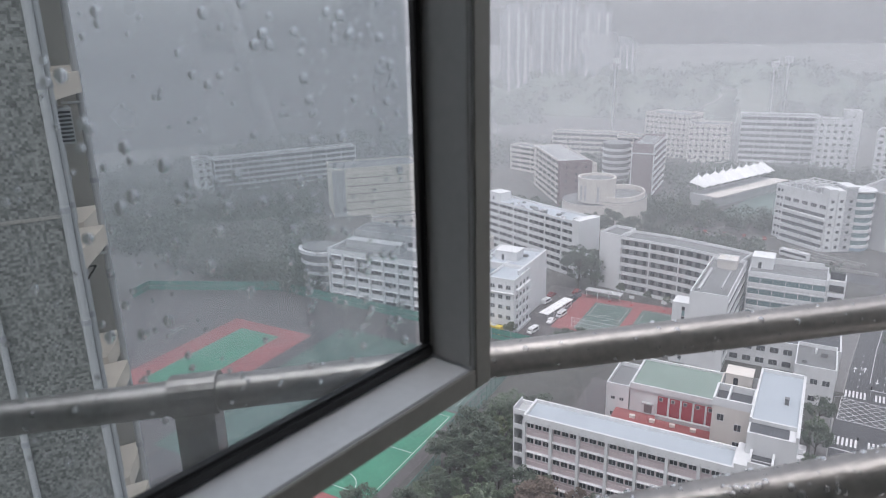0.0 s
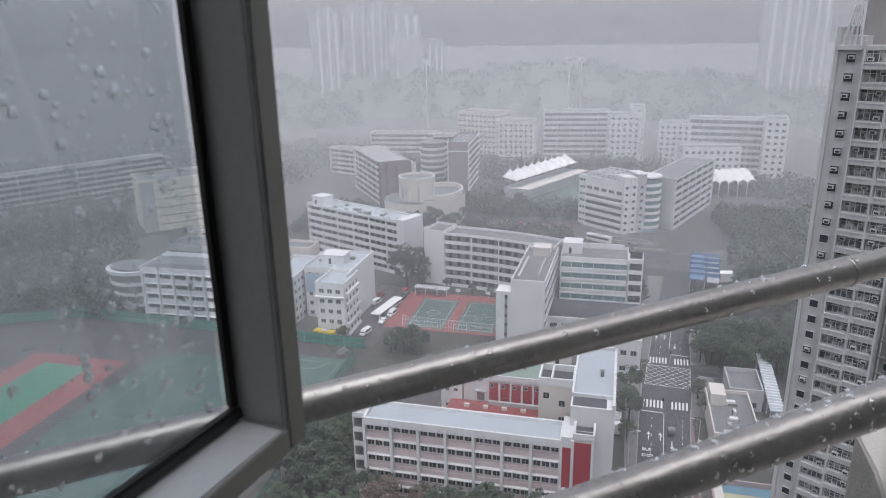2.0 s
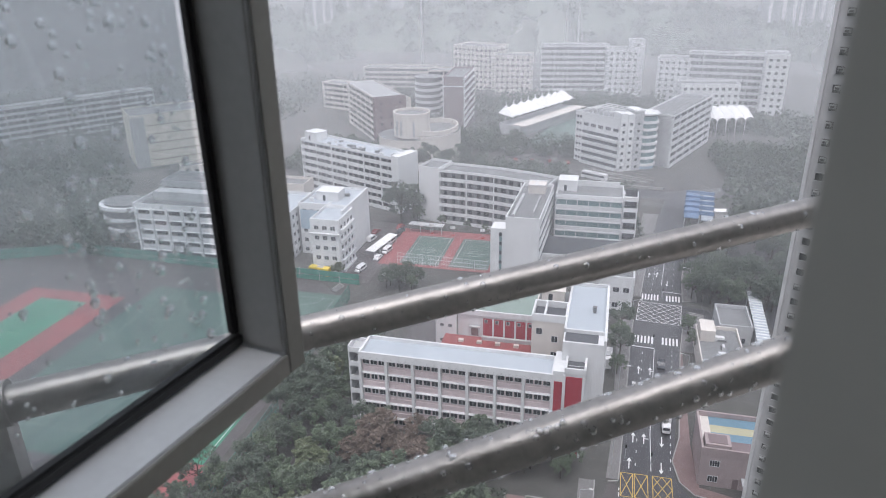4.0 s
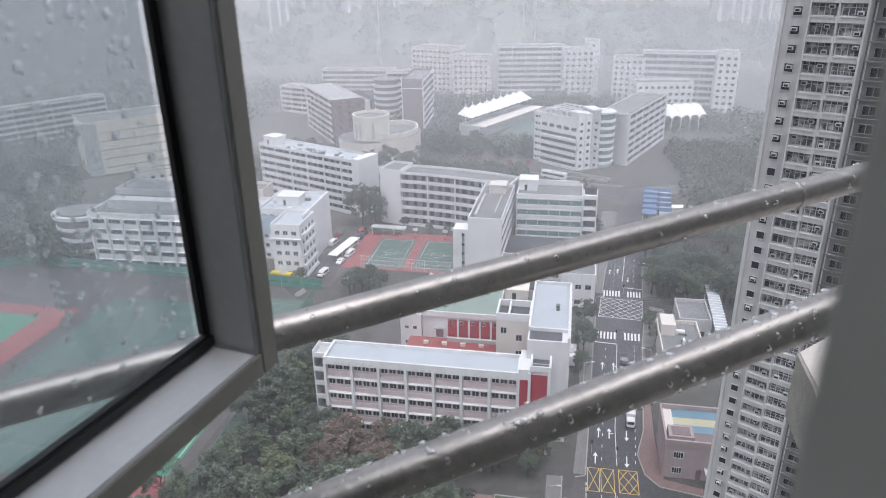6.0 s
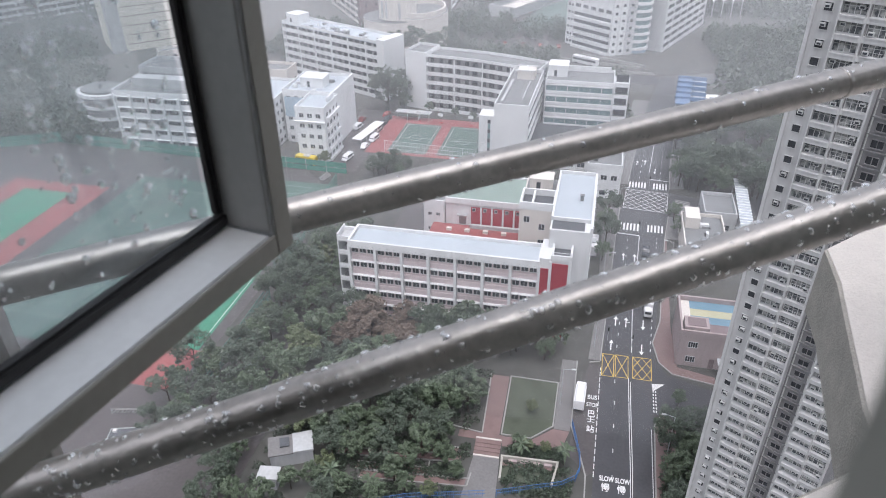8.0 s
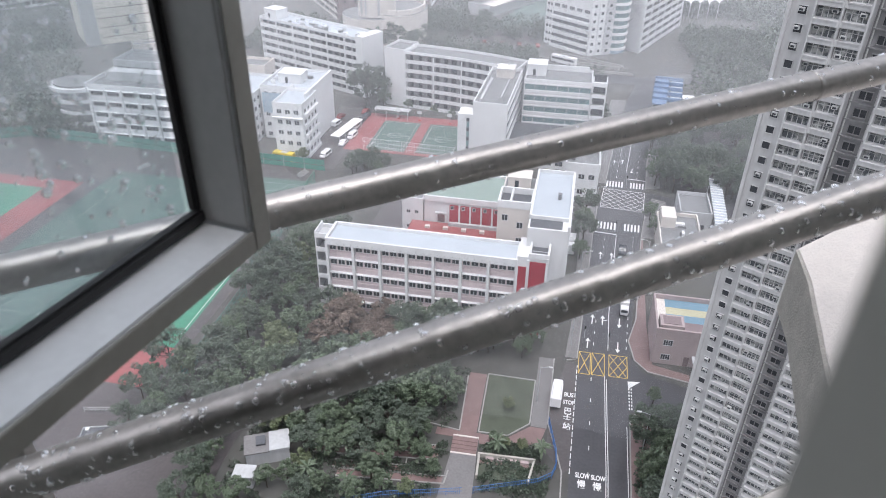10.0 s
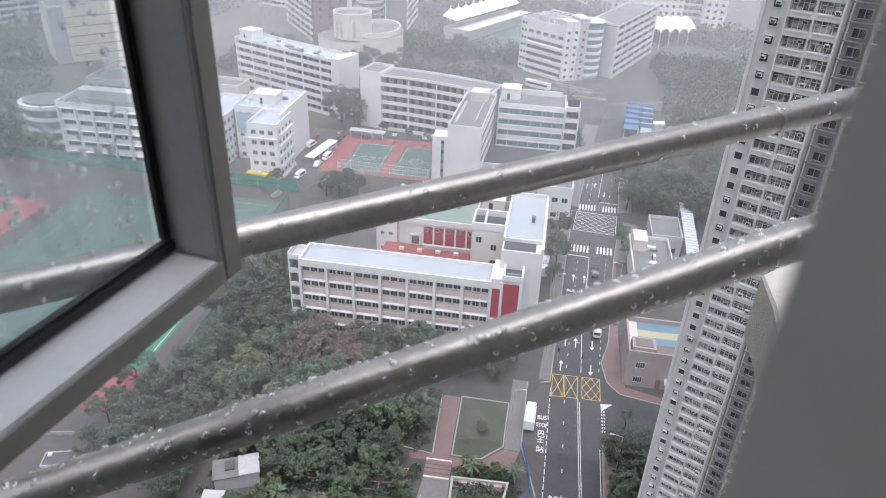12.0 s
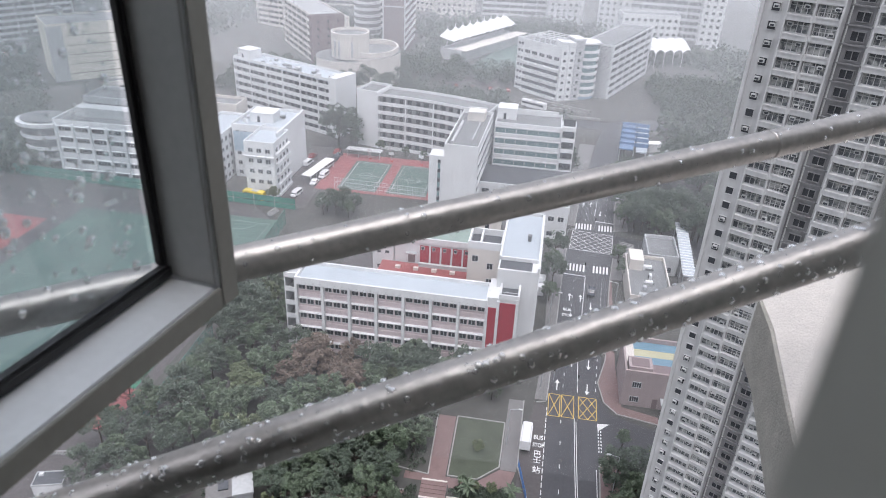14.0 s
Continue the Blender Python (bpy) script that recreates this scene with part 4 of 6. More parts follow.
LS = banded_block(site(-130, 273.5, 0, -24.5), 55, 11, 21.5, 7, "long white slab block with dark ribbon windows", band=1.5, roof=ROOFL)
clutter(LS, 53, 10, 21.5, 26, 3)
roof_house(LS, 1, 2, 7, 6, 3.5, 21.5)
part("end_block", Mesh().box(52.0, 55.6, -0.3, 11.3, 0, 23), WHITE, LS)

# ---- left: classroom block, pavilion, hall, hillside slab ----
DM = windowed_block(site(-154, 192.6, 0, 1.5), 46, 12, 18.0, 5, "white five-storey classroom block with rows of windows", roof=ROOFG, pitch=5.6, w=4.2, h=1.5, bars=4, sides=("front", "left"), fins=0.7, group="school buildings")
for i in range(8):
    part("pier", Mesh().box(i * 5.7 + 0.3, i * 5.7 + 0.8, -0.75, 0, 0, 17.8), WHITE, DM)
part("gable_wall", Mesh().prism([(-0.3, -0.2), (0.2, -0.2), (0.2, 12.2), (-0.3, 12.2)], 0, 19.2), WHITE, DM)
part("roof_shed", Mesh().prism([(3, 7), (26, 7), (26, 11.5), (3, 11.5)], 18, 21), GREYW, DM, "grey roof-top shed")
windowed_block(site(-152, 206), 30, 12, 22, 6, "pale grey classroom block behind", wall=GREYW, pitch=3.2, group="school buildings")
def oval(cx, cy, rx, ry, n=28):
    return [(cx + rx * math.cos(2 * math.pi * i / n), cy + ry * math.sin(2 * math.pi * i / n)) for i in range(n)]


PV = thing("pavilion", "stepped white pavilion with stacked curved balconies", "building", site(-170, 193), "school buildings")
for f, (r, z) in enumerate(((7.0, 0), (7.6, 4.0), (8.4, 8.0), (9.2, 12.0))):
    poly = [(7 + r * math.cos(w), 7 + r * 0.8 * math.sin(w)) for w in (2 * math.pi * i / 20 for i in range(20))]
    inner = [(7 + (r - 1.2) * math.cos(w), 7 + (r - 1.2) * 0.8 * math.sin(w)) for w in (2 * math.pi * i / 20 for i in range(20))]
    part("balcony", Mesh().prism(poly, z + 3.0, z + 4.2), WHITE, PV)
    # shade under the balconies comes from this dark colour
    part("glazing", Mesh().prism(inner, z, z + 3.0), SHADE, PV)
part("roof", Mesh().prism(oval(7, 7, 7.5, 6, 20), 16.2, 16.8), ROOFG, PV)
AH = thing("assembly_hall", "large pale hall with long horizontal grooves", "building", site(-222, 286, 0, 45), "district buildings")
part("wall", Mesh().box(0, 46, 0, 24, 0, 24.4), YCREAM, AH)
for k in range(5):
    part("groove", Mesh().box(7, 45.6, -0.06, 0.02, 3.0 + k * 4.2, 3.3 + k * 4.2), BROWN, AH)
part("side_bay", Mesh().box(-0.4, 6, -0.5, 0.02, 0, 24.5), GREYW, AH)
flat_roof(AH, 46, 24, 24.6, ROOFG, YCREAM, 0.8)
banded_block(site(-313, 293, 0, 57), 88, 11, 22, 7, "long white hillside slab block in the mist", end=4)
windowed_block(site(-316, 282, 0, 57), 9, 13, 23.5, 6, "white end tower of the hillside block", pitch=4, w=1.6, h=1.4)

# ---- theatre, slabs, office and canopy in the mist ----
TH = thing("theatre", "pale rounded theatre with a drum on its roof", "building", site(-93.5, 318), "district buildings")


part("wall", Mesh().prism(oval(-2, 3, 15, 14), 0, 14.5, 0, 1), [CREAM, ROOFG], TH)
part("front_wall", Mesh().prism(oval(9, 9, 12, 17), 0, 16.0, 0, 1), [CREAM, ROOFG], TH)
for k in range(5):
    part("flank", Mesh().prism(oval(-9 + k * 3.2, -6 + k * 0.8, 4.5, 5.5, 18), 0, 10.5 + k * 0.7, 0, 1), [CREAM, ROOFG], TH)
part("drum", Mesh().prism(oval(0, 0, 8.6, 8.6), 15, 25.0), CREAM, TH)
dr = Mesh()
po, pi_ = oval(0, 0, 8.8, 8.8), oval(0, 0, 8.0, 8.0)
for i in range(28):
    j = (i + 1) % 28
    dr.prism([po[i], po[j], pi_[j], pi_[i]], 25, 26.2)
part("rim", dr, CREAM, TH)
po, pi_ = oval(9, 9, 11, 15.5), oval(9, 9, 10.2, 14.7)
dr = Mesh()
for i in range(28):
    j = (i + 1) % 28
    dr.prism([po[i], po[j], pi_[j], pi_[i]], 16.0, 18.2)
part("rim", dr, CREAM, TH)
part("roof", Mesh().prism(oval(0, 0, 8.0, 8.0), 25.0, 25.05), ROOFG, TH)
for w in (-2.2, -1.9, -1.2):
    part("slot_window", Mesh().box(8.6 * math.cos(w) - 0.5, 8.6 * math.cos(w) + 0.5, 8.6 * math.sin(w) - 0.3, 8.6 * math.sin(w) + 0.3, 16, 23), GREYW, TH)
banded_block(site(-157, 400, 0, -54), 64, 17, 23.5, 7, "grey-white slab block with balconies in the mist", wall=CREAM, roof=ROOFG, band=1.4, group="district buildings")
SLC = thing("roof_frame", "white lattice frames on the slab block's roof", "roof frame", site(-157, 400, 23.6, -54))
for i in range(14):
    part("beam", Mesh().box(4 + i * 4.2, 4.4 + i * 4.2, 1, 15, 0.4, 1.1), WHITE, SLC)
part("edge_beam", Mesh().box(3, 62, 1, 1.5, 0, 0.5).box(3, 62, 14.5, 15, 0, 0.5), WHITE, SLC)
windowed_block(site(-121, 345, 0, 36), 17, 4, 25, 7, "dark brown end of the slab block", wall=BROWN, pitch=5, w=1.0, h=1.2)
BX = windowed_block(site(-95, 387, 0, 3), 11.5, 38, 30, 8, "tall box building with a purple-brown end wall", wall=BROWN, pitch=2.4, w=1.4, h=1.9, sides=("right",), roof=ROOFG)
part("side_frame", Mesh().box(11.5, 12.0, -0.4, 0.4, 0, 30.5).box(-0.4, 0.2, -0.4, 0.4, 0, 30.5).box(-0.4, 12, -0.4, 0.2, 25.5, 26.0), WHITE, BX)
for f in range(8):
    part("band", Mesh().box(11.45, 12.1, 0.4, 38, f * 3.75 + 2.9, f * 3.75 + 4.0), WHITE, BX)
for (u, v, a, L, D, H, fl) in ((-118, 440, 12, 30, 14, 25, 7), (-190, 440, -20, 36, 12, 16, 5), (-175, 480, 5, 50, 14, 20, 6)):
    banded_block(site(u, v, 0, a), L, D, H, fl, "grey-white campus block far off in the mist", wall=CREAM, band=1.5, group="district buildings")
DR2 = thing("round_tower", "round pale campus tower in the mist", "building", site(-112, 418), "district buildings")
for f in range(7):
    part("floor_band", Mesh().prism(oval(0, 0, 8, 8, 20), f * 3.6, f * 3.6 + 1.5), WHITE, DR2)
    # dark colour paints the shade between the floor bands
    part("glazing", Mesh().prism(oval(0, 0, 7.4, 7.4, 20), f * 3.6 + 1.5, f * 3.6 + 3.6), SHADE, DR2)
part("roof", Mesh().prism(oval(0, 0, 8.2, 8.2, 20), 25.2, 26), ROOFG, DR2)

OF = thing("office_block", "large white office block with a rounded glazed corner", "building", site(-19.5, 343, 0, -38), "district buildings")
ES = 3.3
part("wall", Mesh().prism([(0, 1.0), (4.5, 1.0), (4.5, 0), (27.6, 0), (31.2, 10), (33, 26), (0, 20)], 0, 22.8), WHITE, OF)
part("roof", Mesh().prism([(0.4, 1.4), (4.9, 1.4), (4.9, 0.4), (27.0, 0.4), (30.8, 10), (32.4, 25.4), (0.4, 19.6)], 22.8, 23.0), ROOFG, OF)
pp = Mesh().box(-0.1, 4.5, 0.9, 1.3, 22.5, 24.0).box(4.5, 28, -0.1, 0.3, 22.5, 24.4).box(-0.1, 0.3, 1.3, 20, 22.5, 24.0)
part("parapet", pp, WHITE, OF)
for k in range(7):
    part("roof_beam", Mesh().box(6 + k * 3.2, 6.35 + k * 3.2, 1.5, 16, 25.6, 26.1), WHITE, OF)
    for y in (1.6, 15.6):
        part("roof_post", Mesh().box(6.0 + k * 3.2, 6.35 + k * 3.2, y, y + 0.35, 22.9, 25.6), WHITE, OF)
for y in (1.5, 8.5, 15.6):
    part("roof_beam", Mesh().box(5.6, 26, y, y + 0.35, 26.1, 26.5), WHITE, OF)
wo = window_mesh(3.0, 1.5, GLASSD, WHITE, 3)
wos = window_mesh(1.3, 1.2, GLASSD, WHITE, 1)
for i in range(5):
    add_window(OF, wo, pose(7.4 + i * 4.4, 0, 5 * ES + 1.6))
for f in range(7):
    z = f * ES
    add_window(OF, wos, pose(1.4, 1.0, z + 1.2))
    add_window(OF, wos, pose(3.3, 1.0, z + 1.2))
    if f < 5:
        part("window_row", Mesh().box(5.4, 26.6, -0.06, 0.03, z + 1.3, z + 2.7), GLASSD, OF, "long ribbon of dark windows")
        part("balcony_band", Mesh().box(5.2, 26.8, -1.1, 0.0, z - 0.1, z + 1.05), WHITE, OF)
    for i in range(5):
        add_window(OF, wos, faces(0, 19)["left"][0] @ pose(2.2 + i * 3.4, 0, z + 1.2))
PB = pose(28, -0.6, 0, 0, 0, 64)
part("pier_block", Mesh().box(0, 3.2, 0.0, 7, 0, 26.8).box(3.9, 7.0, 0.5, 7, 0, 26.2).box(3.2, 3.9, 0.9, 7, 0, 25.6), WHITE, OF, at=PB)
part("corner_tower", Mesh().box(7.0, 11.2, 0.2, 9, 0, 27.4), GREYW, OF, "grey lift tower", at=PB)
part("tower_cap", Mesh().box(6.7, 11.5, -0.1, 9.3, 27.4, 28.0), WHITE, OF, at=PB)
part("curved_roof", Mesh().prism(oval(15.2, 6.2, 6.2, 6.2, 24), 25.3, 25.9), WHITE, OF, at=PB)
for f in range(7):
    z = f * ES + 1.0
    for x in (1.6, 5.4):
        add_window(OF, wos, PB @ pose(x, 0.0 if x < 3 else 0.5, z + 0.4))
    add_window(OF, wos, PB @ pose(9.0, 0.2, z + 0.4))
    part("curved_band", Mesh().prism(oval(15.2, 6.2, 6.1, 6.1, 24), z + 0.5, z + 1.7), WHITE, OF, at=PB)
    part("curved_glazing", Mesh().prism(oval(15.2, 6.2, 5.5, 5.5, 24), z + 1.7, z + 3.8), TEAL, OF, at=PB)
part("curved_base", Mesh().prism(oval(15.2, 6.2, 5.6, 5.6, 24), 0, 1.5), BLUEW, OF, at=PB)
OW = banded_block(site(25.5, 336, 0, 68), 60, 15, 24.0, 7, "white office wing with dark ribbon windows", band=1.7, deep=0.7, group="district buildings")
part("roof_slab", Mesh().box(2, 58, 1.5, 13.5, 24.0, 24.35), ROOFG, OW, "grey flat roof slab")
# the road embankment before the offices, its white barrier and the marked car park
for pts in ([(-49, 321.5), (-31, 318.6), (-10, 314.3), (16, 308.6)], [(-9, 323.8), (18, 311.5)], [(-60, 300), (-22, 304.6), (22, 301.5)]):
    br_ = thing("road_barrier", "pale painted road barrier before the office block", "barrier", site(0, 0), "road barriers")
    for (a, b), (c, e) in zip(pts, pts[1:]):
        nn = Vector((e - b, a - c)).normalized() * 0.22
        part("barrier_wall", Mesh().prism([(a - nn.x, b - nn.y), (c - nn.x, e - nn.y), (c + nn.x, e + nn.y), (a + nn.x, b + nn.y)], 0, 1.1), KERB, br_)
for i in range(9):
    marking(line([(-42.5 + i * 2.1, 305.5 + i * 0.55), (-43.3 + i * 2.1, 310.5 + i * 0.55)], 0.35, z=0.035), "white parking bay line")
    marking(line([(-44.0 + i * 2.1, 314.5 + i * 0.5), (-44.8 + i * 2.1, 319.5 + i * 0.5)], 0.35, z=0.035), "white parking bay line")

CN = thing("tensile_canopy", "white tensile canopy with a row of peaks", "canopy", site(-56.2, 385.6, 0, 64), "tensile canopies")
for i in range(9):
    x = i * 7.4
    s = Mesh()
    n = len(s.v)
    s.v += [(x, -1, 10.2), (x + 7.4, -1, 10.2), (x + 7.4, 9, 11.5), (x, 9, 11.5), (x + 4, 6.5, 15.5), (x + 4, -1, 10.9)]
    s.f += [(0, 5, 4), (5, 1, 4), (1, 2, 4), (2, 3, 4), (3, 0, 4)]
    s.m += [0] * 5
    part("membrane", s, FABRIC, CN)
    part("mast", Mesh().tube((x + 4, 6.5, 0), (x + 4, 6.5, 17), 0.2, seg=6), WHITE, CN)
    part("stand_roof", Mesh().box(x, x + 7.3, -9, -1, 6.0, 6.4), CREAM, CN)
part("stand", Mesh().box(0, 66, -6, 8, 0, 6), GREYW, CN)
ground_patch("pitch", [(-48, 362), (-16, 366), (-8, 430), (-30, 440)], COURTD, "pale green sports pitch in the mist", "sports court", 0.02)
C3 = thing("tensile_canopy", "white scalloped tensile canopy beside the office", "canopy", site(46, 412, 0, 20), "tensile canopies")
for i in range(5):
    s = Mesh()
    x = i * 5.4
    n = 10
    for j in range(7):
        for k in range(n + 1):
            f = k / n
            arch = math.sin(math.pi * f) ** 0.7
            crest = math.sin(math.pi * (0.12 + 0.76 * j / 6))
            s.v.append((x + 5.4 * f, -7 + 20 * j / 6, 5.5 + 5.2 * crest + 3.2 * arch * (0.4 + 0.6 * crest)))
    for j in range(6):
        for k in range(n):
            p = j * (n + 1) + k
            s.f.append((p, p + 1, p + n + 2, p + n + 1))
            s.m.append(0)
    part("membrane", s, FABRIC, C3, "", None, True)
    for y in (-7, 13):
        part("mast", Mesh().tube((x, y, 0), (x, y, 8), 0.15, seg=6), WHITE, C3)

FA = banded_block(site(-56, 525, 0, 7), 48, 18, 31, 8, "white terraced residential block far off in the mist", band=1.7, group="district buildings")
windowed_block(site(-9, 505, 0, 7), 21, 16, 32, 8, "white block with a tall pale tower in the mist", pitch=4, w=1.8, h=1.6)
windowed_block(site(6, 512, 0, 7), 9, 14, 37, 9, "narrow white lift tower in the mist", pitch=6, w=1.4, h=1.4)
windowed_block(site(23, 488, 0, -8), 20, 18, 29, 8, "white tower block with a curved roof in the mist", pitch=3.6, w=1.7, h=1.6)
banded_block(site(42, 492, 0, -6), 46, 16, 32, 8, "white stepped block with ribbon balconies in the mist", band=1.6, group="district buildings")
windowed_block(site(84, 466, 0, -6), 13, 22, 35, 9, "white end tower with rounded balconies in the mist", pitch=4, w=1.8, h=1.5)
windowed_block(site(36, 446, 0, 8), 34, 14, 20, 5, "white low block with a roof frame in the mist", pitch=3.6, w=1.8, h=1.6)
windowed_block(site(-122, 530, 0, -20), 34, 22, 30, 8, "cream residential block in the mist", wall=CREAM, pitch=3.6, w=1.8, h=1.5)
windowed_block(site(-86, 500, 0, 2), 26, 18, 27, 7, "cream residential block with a lift core in the mist", wall=CREAM, pitch=3.4, w=1.6, h=1.6)

# ---- right of the road ----
KB = thing("kindergarten", "low pinkish building with a striped play roof", "building", site(20.6, 116.2), "district buildings")
part("wall", Mesh().box(0, 13, 0, 12, 0, 7.6), PLUM, KB)
part("parapet", Mesh().box(-0.1, 13.1, -0.1, 0.3, 7.3, 8.8).box(-0.1, 0.3, 0.3, 12, 7.3, 8.8).box(-0.1, 13.1, 11.7, 12.1, 7.3, 8.8), PLUM, KB)
part("play_roof", Mesh().box(0.3, 12.9, 0.3, 4.3, 7.6, 7.72), BROWN, KB)
part("play_stripe", Mesh().box(2.2, 12.9, 4.3, 6.6, 7.6, 7.74), COURTB, KB, "blue play surface")
part("play_stripe", Mesh().box(2.2, 12.9, 6.6, 9.0, 7.6, 7.73), COURTY, KB, "yellow play surface")
part("play_stripe", Mesh().box(2.2, 12.9, 9.0, 11.7, 7.6, 7.74), COURTB, KB, "blue play surface")
part("play_stripe", Mesh().box(0.3, 2.2, 4.3, 11.7, 7.6, 7.72), CREAM, KB)
part("roof_room", Mesh().box(0.6, 5.2, 0.4, 4.0, 7.7, 9.4), PLUM, KB)
part("roof_room_top", Mesh().box(1.2, 4.6, 0.9, 3.5, 9.4, 9.5), BROWN, KB)
wk = window_mesh(1.7, 1.3, GLASSD, WHITE, 4)
for x in (2.6, 9.5):
    for z in (1.2, 4.8):
        add_window(KB, wk, pose(x, 0, z))
part("door", Mesh().box(6.2, 7.2, -0.06, 0.02, 0, 2.4), BROWN, KB)
part("awning", Mesh().box(7.6, 12, -2.2, 0, 2.7, 2.9), GREYW, KB)
RL = thing("utility_building", "low flat utility building with roof parapets", "building", site(24, 150), "district buildings")
part("wall", Mesh().box(0, 10, 0, 21, 0, 4.8), CREAM, RL)
flat_roof(RL, 10, 21, 5.0, ROOFG, CREAM, 0.9)
part("raised_roof", Mesh().box(0.5, 4, 14, 20, 5, 8), CREAM, RL)
clutter(RL, 9, 18, 5.0, 9, 21)
windowed_block(site(30, 172), 8, 12, 5, 1, "small grey roof block", wall=GREYW, pitch=3)
FBR = thing("covered_walkway", "pale grey covered walkway with a ribbed roof", "walkway", site(38.2, 164, 0, -3))
part("roof", Mesh().box(0, 3.2, 0, 32, 4.8, 5.1), ROOFL, FBR)
for i in range(21):
    part("rib", Mesh().box(-0.1, 3.3, i * 1.55, i * 1.55 + 0.3, 5.1, 5.25), WHITE, FBR)
for i in range(6):
    for x in (0.3, 2.9):
        part("post", Mesh().tube((x, 1 + i * 6, 0), (x, 1 + i * 6, 4.8), 0.12, seg=6), GREYW, FBR)
part("deck", Mesh().box(0.1, 3.1, 0, 32, 0.0, 0.3), PAVE, FBR)
BS = thing("station_roof", "blue and white steel-framed station canopy", "canopy", site(26, 254, 0, -6))
for i in range(5):
    part("roof_sheet", Mesh().prism([(0.5, i * 6), (5.5, i * 6), (5.5, i * 6 + 5.2), (0.5, i * 6 + 5.2)], 5.2, 5.6), STEELBLUE, BS)
    part("roof_sheet", Mesh().prism([(6.5, i * 6), (10.5, i * 6), (10.5, i * 6 + 5.2), (6.5, i * 6 + 5.2)], 4.6, 5.0), ROOFL, BS)
    for x in (0.8, 5.8, 10.2):
        part("column", Mesh().tube((x, i * 6 + 0.4, 0), (x, i * 6 + 0.4, 5.6), 0.15, seg=6), WHITE, BS)
    part("frame", Mesh().box(0.2, 10.8, i * 6 + 5.3, i * 6 + 5.8, 5.0, 6.4), STEELBLUE, BS)
solo("white_kiosk", Mesh().box(0, 4.5, 0, 3, 0, 3.2).box(-0.3, 4.8, -0.3, 3.3, 3.2, 3.5), FABRIC, "small white flat-roofed kiosk", "kiosk", site(39, 268, 0, 10))
ground_patch("bare_lot", [(44, 235), (75, 235), (85, 290), (46, 285)], ASPHB, "bare brown wet lot", "yard", 0.012)

for i, (u, v, a, L, D, H) in enumerate(((-182, 262, 40, 40, 7, 9), (-160, 232, 20, 26, 9, 14), (-132, 226, 0, 24, 9, 17))):
    windowed_block(site(u, v, 0, a), L, D, H, 3, "low pale annex between the halls", wall=CREAM, pitch=4, w=1.6, h=1.2)

# ---- residential tower beside the road ----
TW = thing("residential_tower", "tall off-white residential tower with stacked bay windows", "tower block", site(18.5, 73.2, 0, -30.0), "residential towers")
FL, SH_, TOP = 54, 1.70, 92.0
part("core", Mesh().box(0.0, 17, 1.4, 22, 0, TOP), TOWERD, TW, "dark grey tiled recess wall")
part("side_pier", Mesh().box(0.0, 2.1, 0.5, 6, 0, TOP + 1.2), TOWERW, TW, "off-white pier with small windows")
part("edge_fin", Mesh().box(-0.35, 0.0, 0.2, 6, 0, TOP + 2), TOWERW, TW)
BAYX = ((2.1, 7.0), (9.6, 14.4))
for x0, x1 in BAYX:
    part("bay_wall", Mesh().box(x0 + 0.05, x1 - 0.05, 0.25, 1.5, 0, TOP), TOWERB, TW)
    for x in (x0, x1 - 0.18):
        part("fin", Mesh().box(x, x + 0.18, -0.35, 1.45, 0, TOP + 0.8), TOWERW, TW)
xm = [(a + b) / 2 for a, b in BAYX]
bayw = window_mesh(2.0, 0.98, GLASST, TOWERW, 4, 0.09)
transom = Mesh().box(-1.0, 1.0, -0.075, -0.018, 0.66, 0.71).data("transom", [TOWERW])
flower_rack = Mesh()
for i_ in range(9):
    flower_rack.box(-0.9 + i_ * 0.225 - 0.012, -0.9 + i_ * 0.225 + 0.012, -0.14, -0.11, 0.0, 0.34)
flower_rack.box(-0.95, 0.95, -0.15, -0.10, 0.34, 0.37)
flower_rack = flower_rack.data("window_guard", [TOWERW])
acu = Mesh().box(-0.26, 0.26, -0.3, 0.0, 0, 0.34, 0).box(-0.18, 0.18, -0.32, -0.3, 0.05, 0.25, 1)
acu = acu.data("air_conditioner", [PVC, GLASSD])
spw = window_mesh(0.75, 0.75, GLASSD, TOWERW, 1, 0.12)
band = Mesh()
band.box(0.19, 2.3, -0.42, 0.25, 0, 0.56).prism([(2.3, -0.42), (2.75, -0.08), (2.75, 0.25), (2.3, 0.25)], 0, 0.56).box(2.75, 4.72, -0.08, 0.25, 0, 0.56)
band.box(0.19, 2.4, -0.5, -0.42, 0.44, 0.56).box(2.75, 4.72, -0.16, -0.08, 0.44, 0.56)
band = band.data("spandrel", [TOWERW])
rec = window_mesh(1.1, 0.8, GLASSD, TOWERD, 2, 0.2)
rt = random.Random(4)
